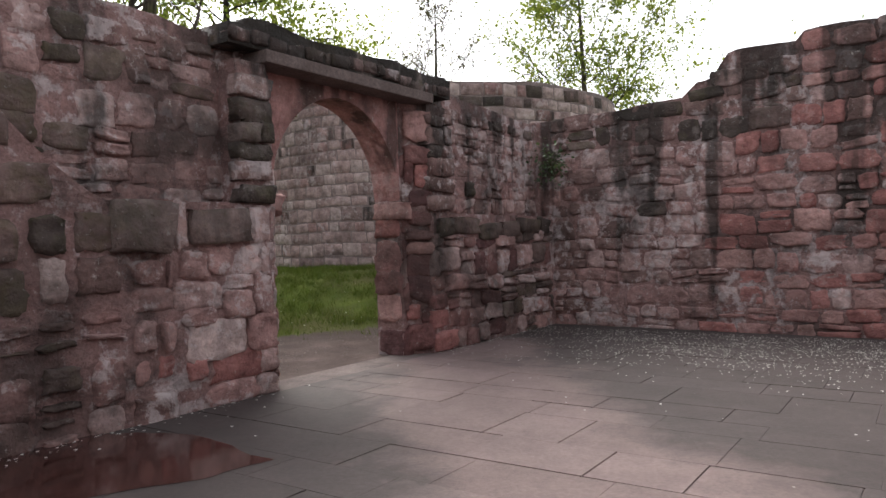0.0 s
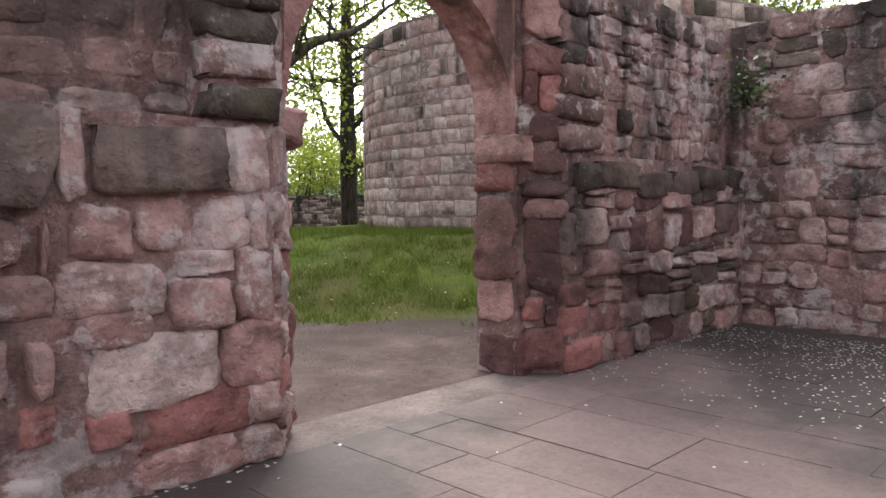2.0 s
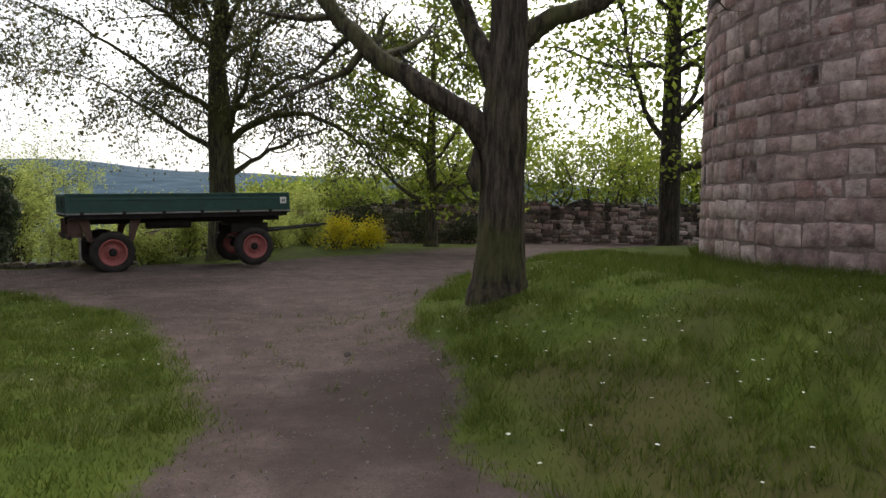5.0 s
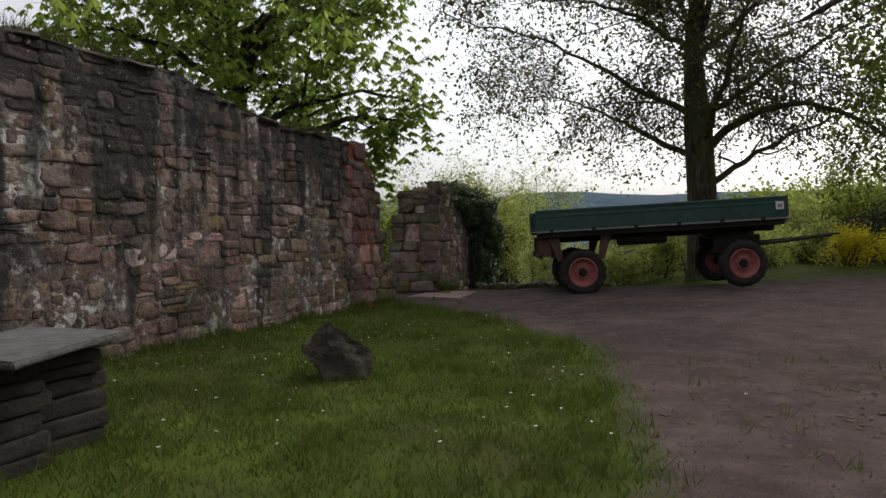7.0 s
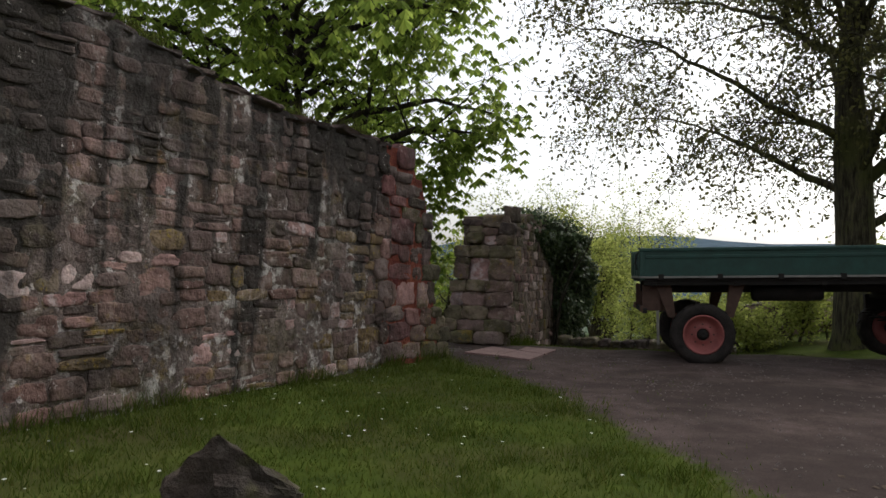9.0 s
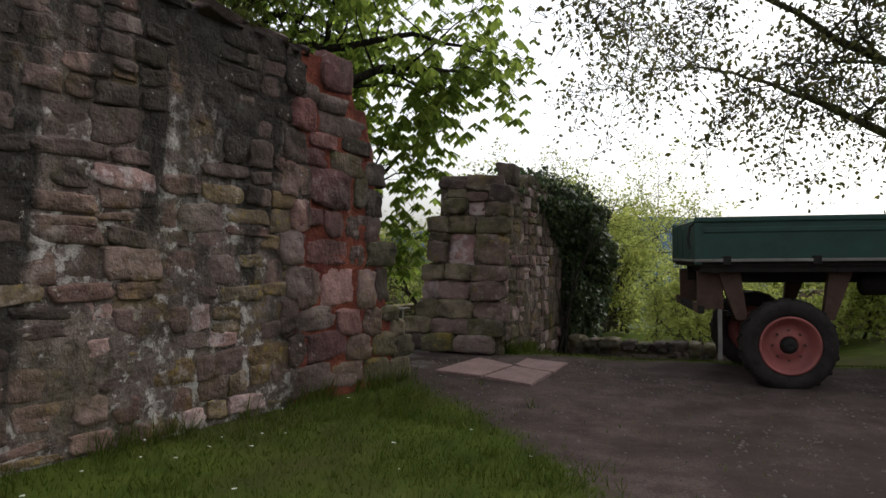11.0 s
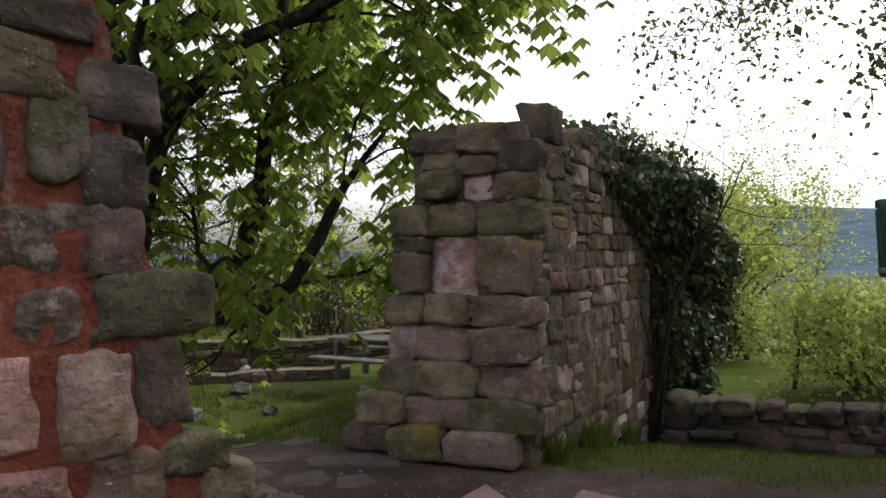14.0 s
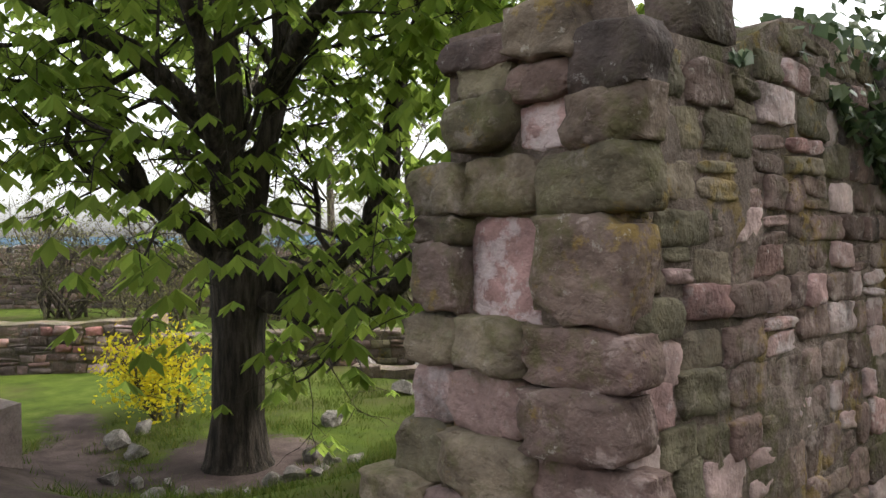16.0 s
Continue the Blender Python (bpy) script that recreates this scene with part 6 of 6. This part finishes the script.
for pts in ([(-1.48, 13.59), (-1.2, 14.85), (-0.72, 14.22), (-0.96, 13.40)], [(-0.70, 14.30), (-0.62, 14.83), (-0.116, 14.62), (-0.25, 13.98), (-0.52, 14.08)], [(-0.93, 13.37), (-0.70, 14.16), (-0.54, 14.05), (-0.27, 13.93), (-0.43, 13.11)]):
    slab("paving_slab", pts, slab_mat, 0.05, "pink sandstone paving slab set in the dirt track", "slabs in the track", 0.03)
pv = random.Random(12)
for i in range(5):
    for j in range(5):
        x, y = -1.75 - 0.42 * i + pv.uniform(-0.1, 0.1) - 0.1 * j, 13.9 + 0.42 * j + pv.uniform(-0.1, 0.1)
        rr, sx, turn = pv.uniform(0.14, 0.22), pv.uniform(0.8, 1.35), pv.uniform(0, 6.28)
        q = [(x + rr * sx * math.cos(a + turn) * pv.uniform(0.75, 1.2), y + rr / sx * math.sin(a + turn) * pv.uniform(0.75, 1.2)) for a in (0.3, 1.6, 2.5, 3.9, 5.2)]
        if y < 15.0 + 0.25 * (-x - 1.2) or x < -2.5:
            slab("paving_stone", q, pave_grey, 0.05, "irregular grey paving stone in the passage", "paving of the passage", 0.006)

# ---- low walls round about ----
low_rng = random.Random(19)


def low_wall(name, label, a, b, h, thick, mat, kinds, sizes=((0.14, 0.24), (0.2, 0.45)), base=None, limit=0, ragged=0.12, top=None):
    a, b = Vector((*a, 0)), Vector((*b, 0))
    along = (b - a).normalized()
    out = along.cross(UP)
    mid = (a + b) / 2
    if out.dot(Vector((0, 8, 0)) - mid) < 0:
        out = -out
    ln = (b - a).length
    g = (lambda u: min(ground_z(*(a + along * u).xy), ground_z(*(a + along * u - out * thick).xy)) - 0.25) if base is None else (lambda u: base - 0.25)
    tp = top or (lambda u: g(u) + 0.25 + h + ragged * wob(u, a.x, a.y, 1.1))
    ob = core(name, label, mat, a, along, out, 0, ln, g, tp, thick, 0.25)
    z0 = min(g(0), g(ln)) + 0.2
    z1 = max(tp(ln * k / 10) for k in range(11))
    lay(ob, low_rng, [q for q in courses(low_rng, 0, ln, z0, z1, *sizes, 0.2) if q[1] + q[3] * 0.3 < tp(q[0])], face(a, along, out), lambda u, z: low_rng.choice(kinds), (0.01, 0.06), 0.02, limit=limit)
    return ob, along, out


terrace, ter_u, ter_n = low_wall("wall_terrace", "low dark mossy wall edging the drop beyond the pier", (-0.25, 18.3), (3.3, 17.5), 0.32, 0.35, mortar_dark, ["dark"], base=-0.5, limit=120, ragged=0.16)
lay(terrace, low_rng, [(u, 0.04 * wob(u, 1, 0, 2.0) - 0.16, w, low_rng.uniform(0.14, 0.26)) for u, _, w, h in courses(low_rng, 0, 3.6, 0, 0.1, (0.11, 0.14), (0.18, 0.42), 0)],
    lambda u, z: (Vector((-0.25, 18.3, z)) + ter_u * u, ter_u, ter_n), lambda u, z: low_rng.choice(("mossy", "mossy", "dark")), (0.03, 0.10), 0.01, "worn", name="coping_stone", tail=0.34)
low_wall("wall_court_west", "ruined reddish court wall with putlog holes", (-19, 14.0), (-12.6, 20.6), 0.95, 0.6, mortar_dark, ["brown", "pink", "red", "dark"], limit=150)
low_wall("wall_court_north", "low grey ruined wall at the back of the lawn", (-12.6, 20.6), (-4.5, 27.5), 0.6, 0.6, mortar_dark, ["brown", "mossy", "dark"], limit=120)
low_wall("wall_court_inner", "traces of a low wall on the court lawn", (-9.0, 22.0), (-6.2, 23.4), 0.16, 0.4, mortar_dark, ["pier", "mossy"], limit=60)
low_wall("wall_road", "long grey rubble wall beyond the road", (9.5, 29.5), (33.0, 15.0), 1.9, 0.7, mortar_grey, ["brown", "dark", "tower"], ((0.16, 0.3), (0.25, 0.6)), limit=0, ragged=0.35)
low_wall("wall_slope_ruin", "grey ruin stump among the bushes below", (4.6, 25.2), (8.8, 24.6), 1.0, 0.6, mortar_grey, ["brown", "tower"], limit=60)
low_wall("wall_step_block", "stone step block beside the path into the court", (-9.2, 14.2), (-7.0, 15.35), 0.62, 0.7, mortar_pale, ["tower", "brown"], limit=40, ragged=0.02)
low_wall("wall_court_far", "far grey wall closing the court", (-30, 24), (-9, 40), 2.2, 0.7, mortar_grey, ["brown", "dark"], ((0.2, 0.35), (0.3, 0.7)), limit=0, ragged=0.3)


def picnic_table():
    root = tagged(new("picnic_table"), "weathered grey plank picnic table with benches on the lawn", "picnic table")
    mat = mottled("weathered_plank", (0.10, 0.09, 0.08), (0.24, 0.22, 0.20), 8, 0.85, 50, 0.5)

    def plank(name, *r):
        bm = bmesh.new()
        box(bm, *r, 0.008)
        part(name, bm, mat, root)

    for i in range(5):
        plank("top_plank", -1.0, 1.0, -0.36 + i * 0.145, -0.36 + i * 0.145 + 0.135, 0.70, 0.74)
    for s in (-1, 1):
        for i in range(2):
            y = s * 0.72 + (i - 1) * 0.14
            plank("bench_plank", -1.0, 1.0, y, y + 0.13, 0.42, 0.46)
        for x in (-0.75, 0.75):
            plank("leg", x - 0.04, x + 0.04, s * 0.38 - 0.05, s * 0.38 + 0.05, 0.0, 0.70)
    for x in (-0.75, 0.75):
        plank("bearer", x + 0.045, x + 0.09, -0.85, 0.85, 0.36, 0.42)
    root.matrix_basis = pose(-5.0, 22.3, ground_z(-5.0, 22.3), 0, 0, -15)


picnic_table()


# ---- turf, petals, litter ----
def scatter(name, label, category, mat, count, seed, where, make):
    rng = random.Random(seed)
    v, f = [], []
    done = 0
    while done < count:
        p = where(rng)
        if p is None:
            continue
        done += 1
        make(rng, p, v, f)
    return tagged(under(name, mesh_of(name, v, f, [mat])), label, category, kind="stuff")


def blade(rng, p, v, f):
    h, w, a = rng.uniform(0.015, 0.05), rng.uniform(0.003, 0.007), rng.uniform(0, 6.28)
    dx, dy = math.cos(a) * w, math.sin(a) * w
    lx, ly = rng.gauss(0, 0.5) * h, rng.gauss(0, 0.5) * h
    n0 = len(v)
    v.extend(((p.x - dx, p.y - dy, p.z - 0.01), (p.x + dx, p.y + dy, p.z - 0.01), (p.x + lx, p.y + ly, p.z + h)))
    f.append((n0, n0 + 1, n0 + 2))


def tall_blade(rng, p, v, f):
    h, w, a = rng.uniform(0.10, 0.26), rng.uniform(0.003, 0.006), rng.uniform(0, 6.28)
    dx, dy = math.cos(a) * w, math.sin(a) * w
    lx, ly = rng.gauss(0, 0.35) * h, rng.gauss(0, 0.35) * h
    n0 = len(v)
    v.extend(((p.x - dx, p.y - dy, p.z - 0.01), (p.x + dx, p.y + dy, p.z - 0.01), (p.x + lx, p.y + ly, p.z + h)))
    f.append((n0, n0 + 1, n0 + 2))


def on_turf(x0, x1, y0, y1):
    def pick(rng):
        x, y = rng.uniform(x0, x1), rng.uniform(y0, y1)
        p = Vector((x, y, 0))
        if (p - YARD_O).dot(YARD_N) < 0.04 and y < 13.2 and x < 0:
            return None
        if (p - GATE_O).dot(GATE_N) > -0.7 or (p - TOWER_AT).length < TOWER_R:
            return None
        if gravel_at(x + rng.gauss(0, 0.14), y + rng.gauss(0, 0.14)) > 0.5 and rng.random() < 0.985:
            return None
        return Vector((x, y, ground_z(x, y)))
    return pick


def at_foot(o, along, out, u0, u1, spread):
    def pick(rng):
        p = o + along * rng.uniform(u0, u1) + out * abs(rng.gauss(0.03, spread))
        if wob(p.x, p.y, 2.0, 1.5) < -0.05:
            return None
        return Vector((p.x, p.y, ground_z(p.x, p.y)))
    return pick


grass_leaf = foliage("grass_blade", [(0, (0.036, 0.062, 0.008)), (0.6, (0.07, 0.098, 0.014)), (1, (0.115, 0.117, 0.032))], 0.3)
scatter("grass", "short mown yard grass", "grass", grass_leaf, 78000, 1, on_turf(-4.4, 1.6, -1.5, 13.6), blade)
scatter("grass", "grass on the mound below the tower", "grass", grass_leaf, 34000, 2, on_turf(1.6, 9.0, -4.2, 7.5), blade)
scatter("grass", "grass of the court lawn", "grass", grass_leaf, 16000, 3, on_turf(-9, -1.8, 15.5, 22), blade)
scatter("grass", "grass along the terrace wall", "grass", grass_leaf, 9000, 4, on_turf(-1.2, 4, 15.2, 18.2), blade)
scatter("grass_tufts", "taller grass tufts at the foot of the yard wall", "grass", grass_leaf, 1500, 5, at_foot(YARD_O, YARD_U, YARD_N, -4, 6.2, 0.05), tall_blade)
scatter("grass_tufts", "taller grass tufts at the foot of the tower", "grass", grass_leaf, 5000, 6,
        lambda rng: (lambda a: Vector((TOWER_AT.x + (TOWER_R + abs(rng.gauss(0, 0.12))) * math.cos(a), TOWER_AT.y + (TOWER_R + 0.02) * math.sin(a), 0.80)))(rng.uniform(1.75, 4.6)), tall_blade)


def clump(rng, p, v, f):
    """A little tuft of leaning blades."""
    for _ in range(7):
        h, w, a = rng.uniform(0.05, 0.13), rng.uniform(0.003, 0.006), rng.uniform(0, 6.28)
        q = p + Vector((rng.gauss(0, 0.035), rng.gauss(0, 0.035), 0))
        dx, dy = math.cos(a) * w, math.sin(a) * w
        n0 = len(v)
        v.extend(((q.x - dx, q.y - dy, q.z - 0.01), (q.x + dx, q.y + dy, q.z - 0.01), (q.x + rng.gauss(0, 0.5) * h, q.y + rng.gauss(0, 0.5) * h, q.z + h)))
        f.append((n0, n0 + 1, n0 + 2))


def patchy(pick, least):
    def choose(rng):
        p = pick(rng)
        return p if p is not None and wob(p.x, p.y, 4.0, 1.7) > least + rng.gauss(0, 0.15) else None
    return choose


scatter("grass_tufts", "longer tufted grass on the mound", "grass", grass_leaf, 5200, 8, patchy(on_turf(1.8, 8.6, -4.2, 7.0), -0.05), clump)
scatter("grass_tufts", "longer tufted grass in the yard", "grass", grass_leaf, 2600, 9, patchy(on_turf(-4.2, 1.2, 0.5, 13.4), 0.12), clump)
scatter("grass_tufts", "longer tufted grass on the court lawn", "grass", grass_leaf, 2200, 10, patchy(on_turf(-9.5, -2.2, 15.5, 22), 0.05), clump)
scatter("grass_tufts", "grass tufts at the foot of the pier", "grass", grass_leaf, 1500, 7, at_foot(PIER_O, PIER_U, PIER_N, 0.1, 4, 0.08), tall_blade)


def petal(rng, p, v, f):
    s, a = rng.uniform(0.008, 0.016), rng.uniform(0, 6.28)
    n0 = len(v)
    for k in range(4):
        b = a + k * math.pi / 2
        v.append((p.x + s * math.cos(b), p.y + s * math.sin(b) * 0.8, p.z + rng.uniform(0.003, 0.009)))
    f.append((n0, n0 + 1, n0 + 2, n0 + 3))


petal_mat = mottled("pale_petal", (0.45, 0.42, 0.40), (0.62, 0.60, 0.56), 20, 0.8)
daisy_mat = mottled("daisy_white", (0.6, 0.6, 0.56), (0.75, 0.75, 0.70), 20, 0.8)


def floor_spot(rng):
    u, n_ = rng.uniform(-2.5, 5.4), rng.uniform(0.05, 5.5)
    p = GATE_O + GATE_U * u + GATE_N * n_
    wind = 0.5 * math.exp(-((p - SIDE_O).dot(SIDE_N) - 0.6) / 0.8) + 0.35 * smooth01(u, 2.2, 4.2) * smooth01(n_, 0.6, 2.0) + 0.9 * math.exp(-n_ / 0.1) * (0 if 0.2 < u < 2.6 else 1)
    wind *= 0.4 + 1.2 * max(0, wob(p.x, p.y, 6, 1.6) + 0.25)
    return Vector((p.x, p.y, FLOOR + 0.003)) if rng.random() < wind and p.x < 4.0 else None


scatter("petals", "pale fallen petals blown over the flagstones", "petals", petal_mat, 4200, 21, floor_spot, petal)


def daisy(rng, p, v, f):
    s = rng.uniform(0.010, 0.017)
    z = p.z + rng.uniform(0.03, 0.06)
    n0 = len(v)
    for k in range(7):
        b = 2 * math.pi * k / 7
        v.append((p.x + s * math.cos(b), p.y + s * math.sin(b), z + rng.uniform(0, 0.006)))
    f.append(tuple(range(n0, n0 + 7)))


scatter("daisies", "white daisies dotted in the yard grass", "daisies", daisy_mat, 110, 22, on_turf(-3.8, 1.0, 3.0, 12), daisy)
scatter("daisies", "white daisies on the grass mound", "daisies", daisy_mat, 170, 23, on_turf(1.8, 7.0, -3.5, 5.5), daisy)


def pebble(rng, p, v, f):
    s, a = rng.uniform(0.006, 0.022), rng.uniform(0, 6.28)
    n0 = len(v)
    for k in range(5):
        b = a + 2 * math.pi * k / 5
        v.append((p.x + s * math.cos(b), p.y + s * math.sin(b) * rng.uniform(0.6, 1), p.z - 0.004))
    v.append((p.x, p.y, p.z + s * 0.7))
    for k in range(5):
        f.append((n0 + k, n0 + (k + 1) % 5, n0 + 5))


def on_track(rng):
    x, y = rng.uniform(-3, 7), rng.uniform(-4, 15)
    if (Vector((x, y, 0)) - GATE_O).dot(GATE_N) > -0.7 or gravel_at(x, y) < 0.5 or wob(x, y, 3, 0.8) < rng.uniform(-0.6, 0.5):
        return None
    return Vector((x, y, ground_z(x, y)))


scatter("pebbles", "loose pebbles on the worn gravel track", "pebbles", mottled("pebble", (0.09, 0.075, 0.068), (0.24, 0.21, 0.195), 12, 0.9), 5200, 24, on_track, pebble)


def dead_leaf(rng, p, v, f):
    s, a = rng.uniform(0.02, 0.045), rng.uniform(0, 6.28)
    n0 = len(v)
    for k in range(4):
        b = a + k * math.pi / 2
        v.append((p.x + s * math.cos(b) * (1 if k % 2 else 0.6), p.y + s * math.sin(b), p.z + rng.uniform(0.003, 0.010)))
    f.append((n0, n0 + 1, n0 + 2, n0 + 3))


def litter_spot(rng):
    x, y = rng.gauss(2.9, 0.8), rng.gauss(4.8, 1.3)
    return Vector((x, y, ground_z(x, y))) if gravel_at(x, y) > 0.5 or rng.random() < 0.3 else None


scatter("leaf_litter", "brown dead leaves on the track by the tree", "leaf litter", mottled("dead_leaf", (0.05, 0.035, 0.025), (0.13, 0.095, 0.07), 15, 0.9), 520, 25, litter_spot, dead_leaf)
rock("path_stone", "single small grey stone lying on the track", (2.62, 2.9, ground_z(2.62, 2.9)), (0.13, 0.1, 0.09), 71, grey_rock, "", 0.15, "stone", 2)

# plants that grow out of the masonry
corner = GATE_O + GATE_U * 5.55 + GATE_N * 0.02
bush("wall_plant", "small dark green plant rooted in the wall corner", (corner.x - 0.05, corner.y - 0.1), 2.35, (0.2, 0.2, 0.3), 210, leaf_ivy, 260, 0.06, "plant")


def top_moss(rng, p, v, f):
    tall_blade(rng, p, v, f) if rng.random() < 0.2 else blade(rng, p, v, f)


def yard_top(rng):
    u = rng.uniform(-4, 4.6)
    if wob(u, 0, 1, 1.1) < 0.05:
        return None
    p = YARD_O + YARD_U * u - YARD_N * rng.uniform(-0.03, 0.5)
    return Vector((p.x, p.y, top_yard(u) + 0.05))


scatter("moss", "tufts of moss and grass on top of the yard wall", "moss", foliage("moss", [(0, (0.03, 0.035, 0.008)), (1, (0.09, 0.10, 0.02))], 0.2), 5000, 31, yard_top, top_moss)


# rain puddle on the flagstones
def puddle():
    m, n, l, b = material("wet_flagstone", 0.08)
    col = ramp(n, l, grain(n, l, 6, 5), [(0.3, (0.035, 0.014, 0.012)), (0.7, (0.07, 0.03, 0.026))])
    l.new(col, b.inputs["Base Color"])
    shore = [(-3.38, -3.25), (-2.89, -3.64), (-2.68, -4.54), (-3.02, -5.35), (-3.37, -5.27), (-3.8, -4.92), (-4.3, -4.63)]
    c = sum((Vector((x, y, 0)) for x, y in shore), Vector()) / len(shore)
    pts = []
    for (ax, ay), (bx, by) in zip(shore, shore[1:] + shore[:1]):
        for k in range(6):
            p = Vector((ax, ay, 0)).lerp(Vector((bx, by, 0)), k / 6)
            pts.append(tuple(c + (p - c) * (1 + 0.12 * wob(p.x, p.y, 2, 4.0))))
    verts = [(x, y, FLOOR + 0.005) for x, y, _ in pts]
    tagged(under("puddle", mesh_of("puddle", verts, [tuple(range(len(verts)))[::1]], [m])), "dark reddish rain puddle lying on the flagstones", "puddle", kind="structure")


puddle()

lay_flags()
